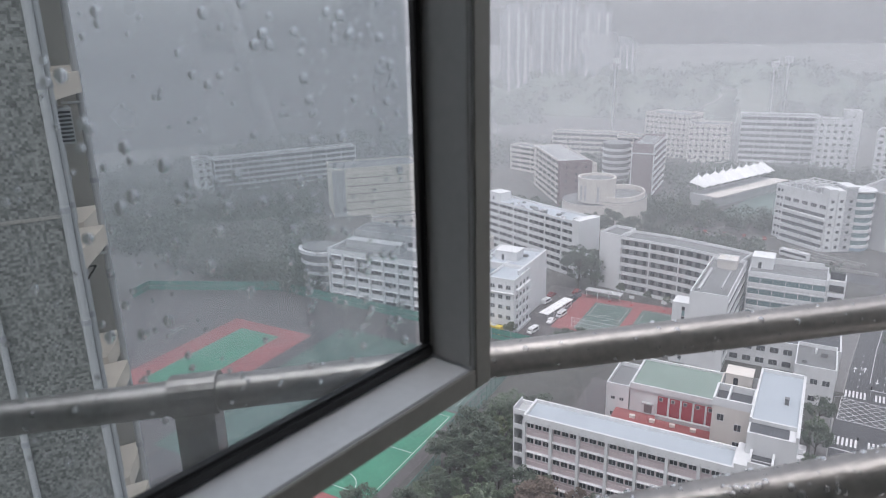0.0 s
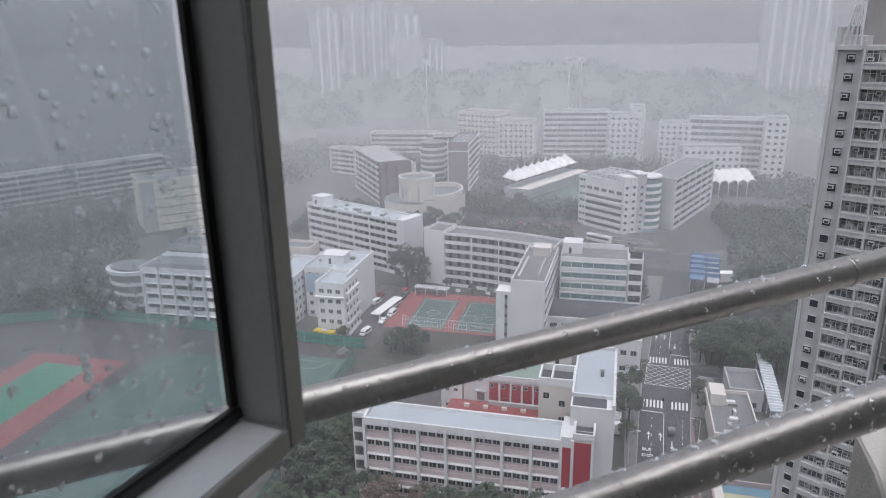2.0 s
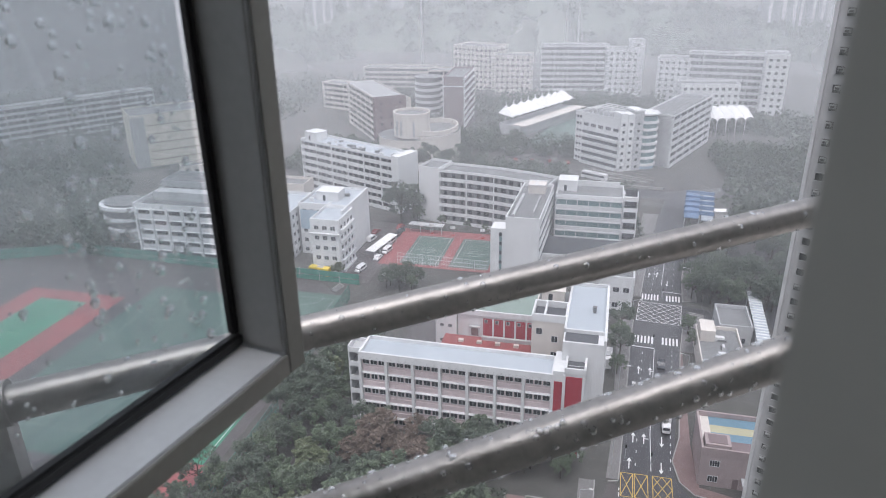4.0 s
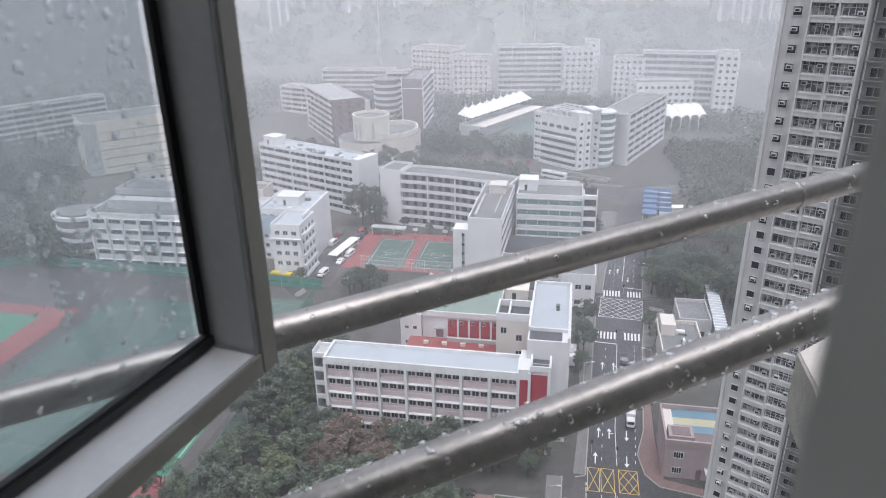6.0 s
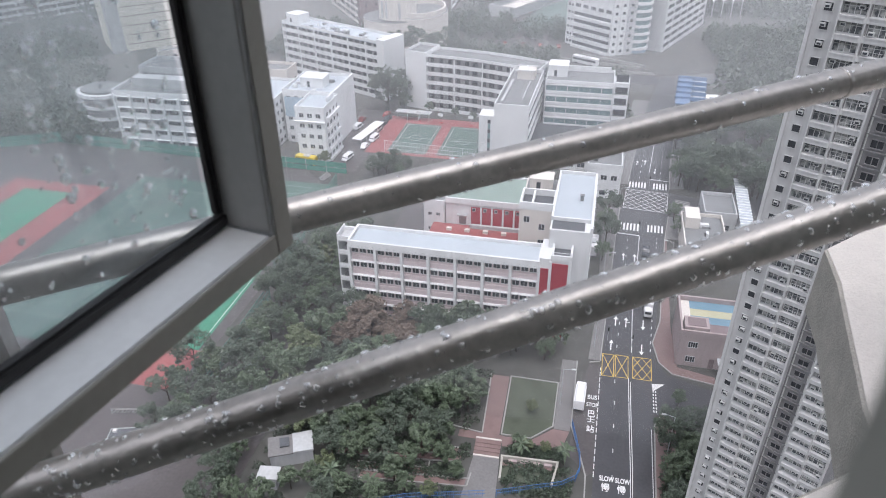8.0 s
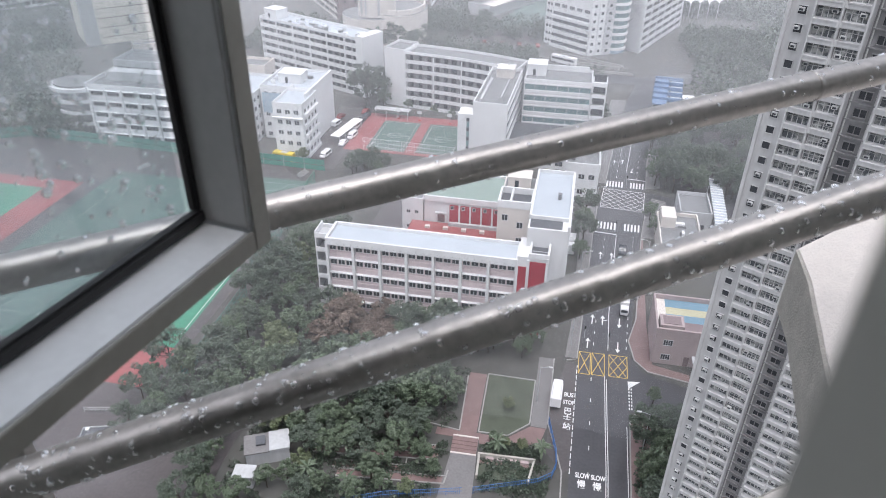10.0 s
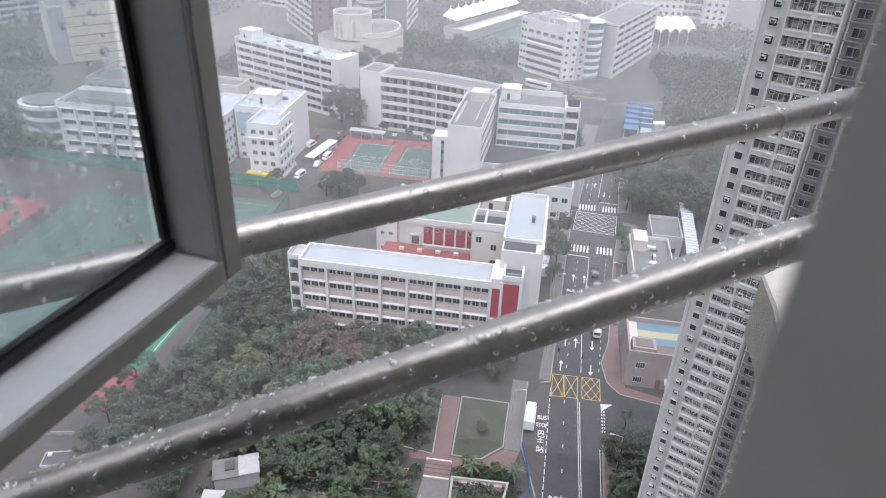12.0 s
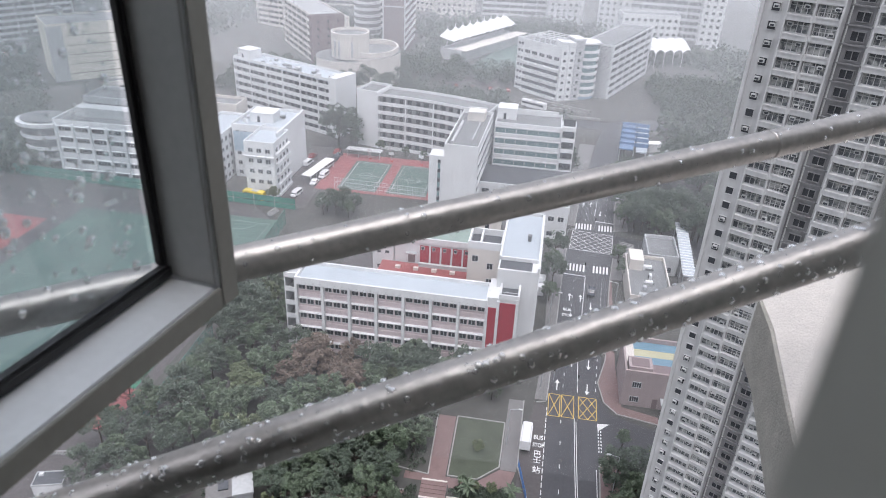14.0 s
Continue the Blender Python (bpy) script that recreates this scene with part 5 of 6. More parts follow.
for f in range(FL):
    z = f * SH_ + 0.3
    for x0, x1 in BAYX:
        part("spandrel", band, None, TW, at=pose(x0, 0, z))
        for k, y in ((1.25, 0.24), (3.72, 0.24)):
            add_window(TW, bayw, pose(x0 + k, y, z + 0.62))
            part("transom", transom, None, TW, at=pose(x0 + k, y, z + 0.62))
            if rt.random() < 0.75:
                part("air_conditioner", acu, None, TW, at=pose(x0 + k + rt.choice((-0.6, 0.5, 0.6)), y - 0.06, z + 1.2 - rt.choice((0, 0.05, 0.5))))
        if rt.random() < 0.5:
            part("window_guard", flower_rack, None, TW, at=pose(x0 + 3.72, 0.24, z + 0.6))
    add_window(TW, spw, pose(1.05, 0.5, z + 0.5))
    if rt.random() < 0.6:
        part("air_conditioner", acu, None, TW, at=pose(1.05 + rt.uniform(-0.1, 0.1), 0.46, z + 0.8))
    add_window(TW, rec, pose(8.3, 1.4, z + 0.5))
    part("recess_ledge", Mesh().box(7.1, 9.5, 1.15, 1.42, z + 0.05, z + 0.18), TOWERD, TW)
for x0, x1 in BAYX:
    part("divider", Mesh().box(x0 + 2.42, x0 + 2.56, -0.30, 0.26, 0, TOP), TOWERW, TW)
part("roof_wall", Mesh().box(1.2, 16.5, 2.5, 20, TOP, TOP + 9), TOWERB, TW)
part("roof", Mesh().box(-0.2, 17.2, 0.1, 22.2, TOP, TOP + 0.4), TOWERW, TW)
s = Mesh()
for k in range(4):
    s.tube((0.2 + k * 0.5, 0.4, TOP + 0.4), (0.9 + k * 0.2, 0.4, TOP + 3.8), 0.1, seg=4)
part("roof_frame", s, WHITE, TW)
for y in (0.0,):
    for x in (7.25, 9.3, 2.3):
        part("drain_pipe", Mesh().tube((x, 1.25 if x > 3 else -0.45, 0), (x, 1.25 if x > 3 else -0.45, TOP), 0.07, seg=6), PVC, TW)

# ---- own building: the wing beside the window ----
Z0 = 95.0
WL = thing("wing_wall", "dark grey mosaic-tiled wing of the same tower", "building wall", pose(-6.64, 11.98, 0, 0, 0, 30))
part("wall", Mesh().box(-9, 0, 0, 0.35, 0, 112), DARKW, WL)
part("return_wall", Mesh().box(-0.35, 0.0, 0.35, 6.0, 0, 112), STUCCOG, WL)
jt = Mesh()
for k in range(6):
    jt.box(-9, -0.02, -0.012, 0.0, Z0 + 3.2 - k * 6.3, Z0 + 3.26 - k * 6.3)
part("joint_strip", jt, STUCCOG, WL, "pale movement joints between the tile fields")
part("back_wall", Mesh().box(0.0, 0.78, 4.6, 6.0, 0, 112), STUCCOG, WL, "grey-cream rendered recess wall")
for x, y, r in ((-0.02, -0.09, 0.075), (0.1, 0.3, 0.05), (-1.35, -0.1, 0.06), (0.66, 2.5, 0.07), (0.2, 3.0, 0.05)):
    part("drain_pipe", Mesh().tube((x, y, 0), (x, y, 112), r, seg=10), PVC, WL)
    for k in range(24):
        part("pipe_collar", Mesh().tube((x, y, 50 + k * 2.1), (x, y, 50.1 + k * 2.1), r + 0.014, seg=10), GREYW, WL)
for k in range(9):
    z = Z0 + 2.4 - k * 3.15
    part("ac_ledge", Mesh().prism([(0.0, 0.2), (0.70, 2.35), (0.66, 2.42), (0.0, 2.4)], z - 0.40, z), LEDGEC, WL, "cream concrete air-conditioner ledge")
    part("ac_ledge", Mesh().prism([(0.0, 2.5), (0.33, 2.7), (0.62, 3.6), (0.70, 4.2), (0.0, 4.2)], z - 0.35, z + 0.05), LEDGEC, WL, "cream concrete air-conditioner ledge")
    part("bracket", Mesh().tube((0.05, 2.0, z - 1.2), (0.4, 2.2, z - 0.8), 0.02, seg=5).tube((0.05, 2.2, z - 0.8), (0.4, 2.2, z - 0.8), 0.02, seg=5), TYRE, WL)
    part("branch_pipe", Mesh().tube((0.3, 2.4, z - 0.6), (0.66, 2.4, z - 0.6), 0.03, seg=6), WHITE, WL)
ub = Mesh().box(0.12, 0.4, 1.2, 1.9, Z0 - 2.0, Z0 - 1.35, 0)
for k in range(8):
    ub.box(0.14, 0.38, 1.185, 1.2, Z0 - 1.96 + k * 0.075, Z0 - 1.92 + k * 0.075, 1)
part("air_conditioner", ub, [PVC, GLASSD], WL, "grey-white air-conditioner unit")

# ---- the room and its window wall ----
ww = Mesh()
ww.box(-3.0, -0.40, -0.16, -0.03, 0, 97.2).box(0.13, 3.2, -0.16, -0.03, 0, 97.2).box(-0.40, 0.13, -0.16, -0.03, 0, Z0 - 0.62).box(-0.40, 0.13, -0.16, -0.03, Z0 + 0.85, 97.2)
solo("wall_north", ww, DARKW, "dark tiled window wall of the room with an opening", "wall", pose(0, 0, 0), kind="structure")
solo("wall_south", Mesh().box(-2.0, 2.0, -3.6, -3.48, Z0 - 1.5, Z0 + 1.1), ROOMW, "plain cream back wall of the room", "wall", pose(0, 0, 0), kind="structure")
solo("wall_west", Mesh().box(-2.12, -2.0, -3.6, -0.16, Z0 - 1.5, Z0 + 1.1), ROOMW, "plain cream side wall of the room", "wall", pose(0, 0, 0), kind="structure")
solo("wall_east", Mesh().box(2.0, 2.12, -3.6, -0.16, Z0 - 1.5, Z0 + 1.1), ROOMW, "plain cream side wall of the room", "wall", pose(0, 0, 0), kind="structure")
solo("ceiling", Mesh().box(-2.12, 2.12, -3.6, -0.16, Z0 + 1.1, Z0 + 1.22), ROOMW, "plain white ceiling of the room", "ceiling", pose(0, 0, 0), kind="structure")
solo("floor", Mesh().box(-2.12, 2.12, -3.6, -0.16, Z0 - 1.62, Z0 - 1.5), PAVE, "grey tiled floor of the room", "floor", pose(0, 0, 0), kind="structure")
solo("window_post", Mesh().box(0.0529, 0.13, -0.02, 0.0378, Z0 - 0.62, Z0 + 0.85), PAINTG, "grey painted window post close to the lens", "window post", pose(0, 0, 0), kind="structure")

# outer ledge of the window bay
LG = thing("outer_ledge", "cream stucco ledge with a weathered grey edge", "ledge", pose(0, 0, Z0))
poly = [(0.985, 0.885), (0.93, 0.79), (0.745, 0.53), (0.70, 0.455), (0.54, 0.43), (0.46, 0.36), (0.42, -0.02), (2.2, -0.02), (2.2, 1.25)]
part("edge_slab", Mesh().prism([(x + (0.004 if i > 4 else 0), y) for i, (x, y) in enumerate(poly)], -0.84, -0.703), STUCCOG, LG, "weathered grey stucco edge")
inner = [(0.99, 0.884), (0.936, 0.788), (0.751, 0.528), (0.705, 0.45), (0.54, 0.426), (0.465, 0.36), (0.425, -0.02), (2.19, -0.02), (2.19, 1.245)]
part("top_slab", Mesh().prism(inner, -0.75, -0.70), STUCCO, LG, "cream stucco top")

# ---- the open sash ----
d = Vector((-0.628, -0.778, 0)).normalized()
MX = Matrix(((-d.x, 0.778, 0, 0.0128), (-d.y, -0.628, 0, 0.4169), (0, 0, 1, Z0 - 0.2335), (0, 0, 0, 1)))
# local x: from the hinge towards the free stile, y: towards the room, z up; the inner lower corner of the opening is the origin
SASH = thing("window_sash", "open grey aluminium casement sash with rain on its glass", "window sash", MX)
W_, H_ = 0.50, 1.05


def bevelled(x0, x1, y0, y1, z0, z1, r=0.002):
    bm = bmesh.new()
    bmesh.ops.create_cube(bm, size=1)
    for v in bm.verts:
        v.co = Vector((x0 if v.co.x < 0 else x1, y0 if v.co.y < 0 else y1, z0 if v.co.z < 0 else z1))
    bmesh.ops.bevel(bm, geom=bm.edges[:], offset=r, segments=2, affect="EDGES")
    me = bpy.data.meshes.new("profile")
    bm.to_mesh(me)
    bm.free()
    return me


def profile(name, x0, x1, y0, y1, z0, z1, material, label="", r=0.002, parent=None):
    me = bevelled(x0, x1, y0, y1, z0, z1, r)
    me.materials.append(material)
    return part(name, me, None, parent or SASH, label)


profile("stile", 0.0, 0.017, -0.046, 0.0, -0.0205, H_, ALU, "grey aluminium stile")
# reveal and face strips carry the sash's shaded sides in their colour
profile("reveal", -0.0012, 0.002, -0.045, -0.003, -0.004, H_, ALUD, "inner reveal of the stile, coloured dark grey for shade", 0.0004)
profile("bottom_rail", -W_, -0.0015, -0.046, -0.001, -0.0205, -0.0045, ALU, "grey aluminium bottom rail")
profile("stile_face", 0.0005, 0.0165, -0.0005, 0.0012, -0.0200, H_ - 0.001, ALUF, "room-side face of the stile, shade painted brownish grey", 0.0004)
profile("rail_face", -W_ + 0.001, -0.0006, -0.0015, 0.0012, -0.0200, -0.0050, ALUF, "room-side face of the rail, shade painted brownish grey", 0.0004)
profile("top_rail", -W_, -0.0015, -0.046, 0.0, H_ - 0.034, H_, ALU)
profile("hinge_stile", -W_ - 0.02, -W_, -0.046, 0.0, -0.018, H_, ALU)
profile("gasket", -W_, -0.0012, -0.043, -0.034, -0.0042, 0.005, GASKET, "black rubber gasket", 0.002)
profile("gasket", -0.0075, -0.0014, -0.044, -0.036, 0.004, H_ - 0.034, GASKET, "black rubber gasket", 0.002)
pane = part("pane", Mesh().box(-W_, -0.013, -0.0415, -0.0405, 0.003, H_ - 0.034), GLASS, SASH, "rain-wet glass pane")
pane.visible_shadow = False
catch = bevelled(0.0165, 0.0225, -0.03, -0.012, 0.165, 0.195, 0.002)
catch.materials.append(GASKET)
part("catch_plate", catch, None, SASH, "small black catch on the stile")


def drop_mesh(name, n, place, size, seed):
    """Many flattened water beads in one mesh; place(rnd) gives point, normal and along."""
    rnd = random.Random(seed)
    s = Mesh()
    for _ in range(n):
        p, nor, al = place(rnd)
        r = size * (0.45 + 1.1 * rnd.random() ** 2.2)
        side = nor.cross(al)
        st = rnd.uniform(0.95, 1.3)
        n0 = len(s.v)
        rings = ((1.0, 0.0), (0.88, 0.42), (0.5, 0.70))
        for rr, hh in rings:
            for i in range(8):
                w = 2 * math.pi * i / 8
                s.v.append(tuple(p + r * (rr * (math.cos(w) * side + st * math.sin(w) * al) + hh * nor)))
        s.v.append(tuple(p + r * 0.80 * nor))
        for k in range(2):
            for i in range(8):
                j = (i + 1) % 8
                s.f.append((n0 + 8 * k + i, n0 + 8 * k + j, n0 + 8 * k + 8 + j, n0 + 8 * k + 8 + i))
        for i in range(8):
            s.f.append((n0 + 16 + i, n0 + 16 + (i + 1) % 8, n0 + 24))
        s.m += [0] * 24
    return s.data(name, [WATER], True)


def on_pane(rnd):
    z = 0.01 + 1.0 * rnd.random() ** 0.8
    return Vector((-0.02 - 0.46 * rnd.random() ** 1.4, -0.0416, z)), Vector((0, -1, 0)), Vector((0, 0, 1))


dob = new("rain_drops", drop_mesh("rain_drops", 3600, on_pane, 0.0021, 3))
dob.matrix_world = MX
tagged(dob, "clear rain drops on the window glass", "rain drops", kind="stuff")


# ---- the two steel rails outside ----
def rail(point, way, r, a, b, label, seed):
    way = Vector(way).normalized()
    q = way.to_track_quat("Z", "Y").to_matrix().to_4x4()
    m = Matrix.Translation(Vector(point) + Vector((0, 0, Z0))) @ q
    ob = thing("steel_rail", label, "rail", m, "outside rails")
    n, seg = 40, 28
    s = Mesh()
    for i in range(n + 1):
        z = a + (b - a) * i / n
        for k in range(seg):
            w = 2 * math.pi * k / seg
            s.v.append((r * math.cos(w), r * math.sin(w), z))
    for i in range(n):
        for k in range(seg):
            j = (k + 1) % seg
            s.f.append((i * seg + k, i * seg + j, (i + 1) * seg + j, (i + 1) * seg + k))
            s.m.append(0)
    part("tube", s, STEEL, ob, "", None, True)
    inv = q.to_3x3().inverted()
    upv = (inv @ Vector((0, 0, 1)))
    upv = Vector((upv.x, upv.y, 0)).normalized()
    sidev = Vector((0, 0, 1)).cross(upv)

    def around(rnd):
        w = rnd.uniform(-2.4, 2.4)
        nor = math.cos(w) * upv + math.sin(w) * sidev
        return nor * (r - 0.0002) + Vector((0, 0, rnd.uniform(a + 0.05, b - 0.05))), nor, Vector((0, 0, 1)).cross(nor)

    def under(rnd):
        w = math.pi + rnd.gauss(0, 0.12)
        nor = math.cos(w) * upv + math.sin(w) * sidev
        return nor * (r - 0.0004) + Vector((0, 0, rnd.uniform(a + 0.05, b - 0.05))), nor, Vector((0, 0, 1))

    for nm, fn, cnt, size, sd in (("rain_drops", around, 2000 if seed == 2 else 500, 0.0019, seed), ("hanging_drops", under, 60, 0.0020, seed + 10)):
        o = new(nm, drop_mesh(nm, cnt, fn, size, sd))
        o.matrix_world = m
        tagged(o, "clear rain drops clinging to the steel rail", "rain drops", kind="stuff")
    return ob


R1 = rail((0.1280, 0.5737, -0.2994), (0.9950, 0.0487, 0.0876), 0.016, -1.1, 1.5, "upper wet stainless steel rail outside the window", 1)
part("joint_ring", Mesh().tube((0, 0, 0.486), (0, 0, 0.492), 0.0166, seg=28), STEEL, R1, "thin welded joint ring", None, True)
R2 = rail((0.1280, 0.3883, -0.3334), (0.9566, -0.1099, 0.2709), 0.0155, -0.9, 1.5, "lower wet stainless steel rail beaded with rain", 2)
BR = thing("rail_bracket", "grey steel sleeve bracket on the upper rail", "bracket", Matrix.Translation((-0.232, 0.5562, Z0 - 0.3298)))
part("sleeve", Mesh().tube((-0.021, -0.0016, -0.0015), (0.021, 0.0016, 0.0015), 0.0195, seg=20), STEEL, BR)
part("post", Mesh().box(-0.018, 0.018, -0.012, 0.012, -0.6, -0.014), STEEL, BR)


# ---- trees ----
def tree_mesh(seed, h, spread, leaf, n_clump=46, per=80, size=0.30, trunk=0.22, squash=0.75):
    rnd = random.Random(seed)
    root = thing("tree", "", "", pose(0, 0, 0))
    t = Mesh()
    top = h * 0.62
    t.tube((0, 0, -0.1), (0.1, 0.05, top * 0.55), trunk, trunk * 0.7, 7)
    t.tube((0.1, 0.05, top * 0.55), (0.0, 0.2, top), trunk * 0.7, trunk * 0.35, 6)
    centres = []
    for i in range(n_clump):
        w = rnd.uniform(0, 2 * math.pi)
        rr = spread * math.sqrt(rnd.random())
        zz = h * 0.45 + (h * 0.5) * rnd.random() * (1 - 0.55 * (rr / spread) ** 2)
        centres.append(Vector((rr * math.cos(w), rr * math.sin(w), zz)))
    for c in centres[::4]:
        t.tube((0.08, 0.08, top * rnd.uniform(0.45, 0.8)), tuple(c * 0.92), trunk * 0.32, trunk * 0.08, 5)
    part("trunk", t, BARK, root)
    v, f = [], []
    for c in centres:
        cr = spread * rnd.uniform(0.13, 0.28)
        for _ in range(per):
            p = Vector((rnd.gauss(0, 1), rnd.gauss(0, 1), rnd.gauss(0, 1))).normalized()
            p = c + Vector((p.x * cr, p.y * cr, p.z * cr * squash)) * rnd.uniform(0.55, 1.05)
            a = Vector((rnd.gauss(0, 1), rnd.gauss(0, 1), rnd.gauss(0, 0.6))).normalized()
            b = a.cross(Vector((rnd.gauss(0, 0.5), rnd.gauss(0, 0.5), 1))).normalized()
            s = size * rnd.uniform(0.6, 1.25)
            k = len(v)
            v += [tuple(p - a * s), tuple(p - b * s * 0.45), tuple(p + a * s), tuple(p + b * s * 0.45)]
            f.append((k, k + 1, k + 2, k + 3))
    me = bpy.data.meshes.new("crown")
    me.from_pydata(v, [], f)
    me.materials.append(leaf)
    part("crown", me, None, root)
    return root


PROTO = []
for i, (h, sp, leaf, lab) in enumerate(((10, 3.6, LEAF, "broad green tree with a dense wet crown"), (12, 4.2, LEAFD, "tall dark green tree with a wide crown"), (8.5, 3.2, LEAFY, "yellow-green tree with an open crown"), (10.5, 3.8, LEAFB, "tree with reddish-brown leaves"), (9, 2.6, LEAF, "slim green tree with a narrow crown"), (13, 5.0, LEAFD, "large dark green banyan-like tree"))):
    pr = tree_mesh(50 + i, h, sp, leaf)
    tagged(pr, lab, "tree", "trees of the district")
    PROTO.append(pr)
used = set()


def plant(u, v, kind, rnd, scale=None):
    s = scale or rnd.uniform(0.8, 1.2)
    m = site(u, v, 0, rnd.uniform(0, 360))
    ob = PROTO[kind]
    if kind not in used:
        used.add(kind)
        ob.scale = (s, s, s)
        ob.matrix_basis = m @ Matrix.Diagonal((s, s, s, 1))
        return ob
    c = copy_thing(ob, m)
    c.scale = (s, s, s)
    return c


rnd = random.Random(11)
# park between the sports ground and the school
spots = []
tries = 0
while len(spots) < 112 and tries < 6000:
    tries += 1
    u, v = rnd.uniform(-74, -12), rnd.uniform(60, 142)
    if u > -20 and v > 86 or u > -41 and v < 86 or u > -53 and v < 82:
        continue
    if u > -16 and v > 78:
        continue
    if u < -65.5 and v > 94:
        continue
    if u < -55 and v < 76 or u < -70 and v < 84 or v > 117 and u > -54:
        continue
    if any((u - a) ** 2 + (v - b) ** 2 < 15 for a, b in spots):
        continue
    spots.append((u, v))
for u, v in spots:
    k = rnd.choice((0, 0, 0, 1, 1, 2, 4, 5))
    if v > 103 and -46 < u < -30 and rnd.random() < 0.7:
        k = 3
    plant(u, v, k, rnd, rnd.uniform(0.6, 1.05) * (0.85 if v < 88 else 1.0))
for u, v, k, s in ((-11, 113.5, 1, 0.9), (-7, 115, 0, 0.7), (-3.5, 115.5, 0, 0.7), (-14, 112, 0, 0.9), (-19, 113, 1, 0.9), (-24, 114, 0, 0.9), (-6, 97, 2, 0.35), (-38.3, 79.2, 1, 0.62), (-34.7, 79.0, 0, 0.66), (-31.6, 80.6, 0, 0.7), (-26.3, 76.0, 4, 0.72), (-23.0, 82.4, 0, 0.75), (-16.4, 78.8, 4, 0.5), (-15.8, 96.9, 4, 0.75), (-17.4, 94.4, 4, 0.75), (-39.5, 72.6, 4, 0.6), (-33.3, 71.5, 4, 0.6), (-29, 84, 1, 0.7), (-20.5, 86, 0, 0.62), (-36, 84.5, 0, 0.75), (-42.5, 71, 0, 0.5), (-50, 66, 0, 0.6), (-54, 70, 1, 0.7), (-20, 74.5, 2, 0.4), (-5.6, 87.6, 2, 0.3), (-2.5, 87.8, 2, 0.3), (-7.5, 88.2, 0, 0.28), (-24.5, 79.2, 0, 0.6), (-29, 79.4, 1, 0.55), (-37, 82.5, 5, 0.55), (-19, 81.2, 0, 0.55), (-45.5, 67, 0, 0.6), (-36, 69, 1, 0.5), (-28, 71, 0, 0.55), (-24, 74.2, 0, 0.45), (-38.5, 76, 2, 0.5), (-12, 112, 1, 0.7), (-5, 112, 0, 0.55), (-20.5, 99, 1, 0.7), (-22, 103, 0, 0.8),
                   (18.5, 93, 1, 0.8), (21.5, 90, 0, 0.75), (20.5, 104, 4, 0.5), (19, 84, 0, 0.85), (23, 97, 1, 0.6), (20, 77, 1, 0.8), (18, 70, 0, 0.8),
                   (5.6, 160, 1, 0.75), (5.4, 167, 0, 0.7), (5.8, 174, 1, 0.75), (5.0, 152, 0, 0.6),
                   (24, 168, 0, 0.6), (23, 176, 0, 0.6), (-60, 185, 5, 0.6), (-64, 185, 1, 0.55), (-56, 185, 0, 0.6), (-73, 247, 5, 1.15), (-76, 240, 1, 0.9), (-70, 242, 0, 0.8), (-60, 240, 4, 0.6), (-82, 191, 2, 0.6), (-50, 238, 4, 0.5), (-43, 236, 4, 0.5), (-80, 300, 5, 1.4), (-68, 300, 5, 1.4), (-72, 290, 1, 1.3), (-60, 297, 1, 1.2), (-88, 297, 5, 1.2), (-76, 241, 5, 1.4)):
    plant(u, v, k, rnd, s)
for _ in range(70):
    u, v = rnd.uniform(29, 72), rnd.uniform(192, 262)
    if u < 38 and v > 245:
        continue
    plant(u, v, rnd.choice((1, 1, 5, 0)), rnd, rnd.uniform(0.8, 1.15))
for _ in range(26):
    plant(rnd.uniform(25, 36), rnd.uniform(196, 240), rnd.choice((0, 1, 5)), rnd, rnd.uniform(0.7, 1.0))
for k, pr in enumerate(PROTO):
    if k not in used:
        plant(-40 - k * 3, 66, k, rnd)


def woods(name, label, spots, h, r, leaf, seed, per=60, size=1.0):
    """A far wood: a great many leaf clumps in one mesh."""
    rg = np.random.RandomState(seed)
    n = len(spots)
    base = np.repeat(np.array(spots, float), per, 0)
    d3 = rg.normal(size=(n * per, 3))
    d3 /= np.linalg.norm(d3, axis=1)[:, None]
    sc = np.repeat(rg.uniform(0.7, 1.3, n), per)[:, None]
    d3[:, 2] = np.abs(d3[:, 2])
    p = base + d3 * np.array([r, r, h]) * sc * rg.uniform(0.6, 1.05, (n * per, 1))
    a = rg.normal(size=(n * per, 3))
    a /= np.linalg.norm(a, axis=1)[:, None]
    b = np.cross(a, rg.normal(size=(n * per, 3)))
    b /= np.linalg.norm(b, axis=1)[:, None]
    s = size * rg.uniform(0.6, 1.3, (n * per, 1))
    v = np.stack([p - a * s, p - b * s * 0.6, p + a * s, p + b * s * 0.6], 1).reshape(-1, 3)
    me = bpy.data.meshes.new(name)
    me.from_pydata(v.tolist(), [], np.arange(len(v)).reshape(-1, 4).tolist())
    me.materials.append(leaf)
    ob = new(name, me)
    ob.matrix_world = site(0, 0)
    return tagged(ob, label, "woods", kind="stuff")


def scatter(seed, n, u0, u1, v0, v1, ground_z, keep=None):
    rg = random.Random(seed)
    out = []
    while len(out) < n:
        u, v = rg.uniform(u0, u1), rg.uniform(v0, v1)
        if keep is None or keep(u, v):
            out.append((u, v, ground_z(u, v)))
    return out


def clear(u, v):
    # leaves room for the assembly hall and the hillside block
    return not (-226 < u < -170 and 262 < v < 330 and v - 286 > -(u + 222) * -1 - 14) and not (v < 196)


def slope(u, v):
    return max(0.0, min(60.0, (v - 200) * 0.07 + max(0, -u - 210) * 0.06))


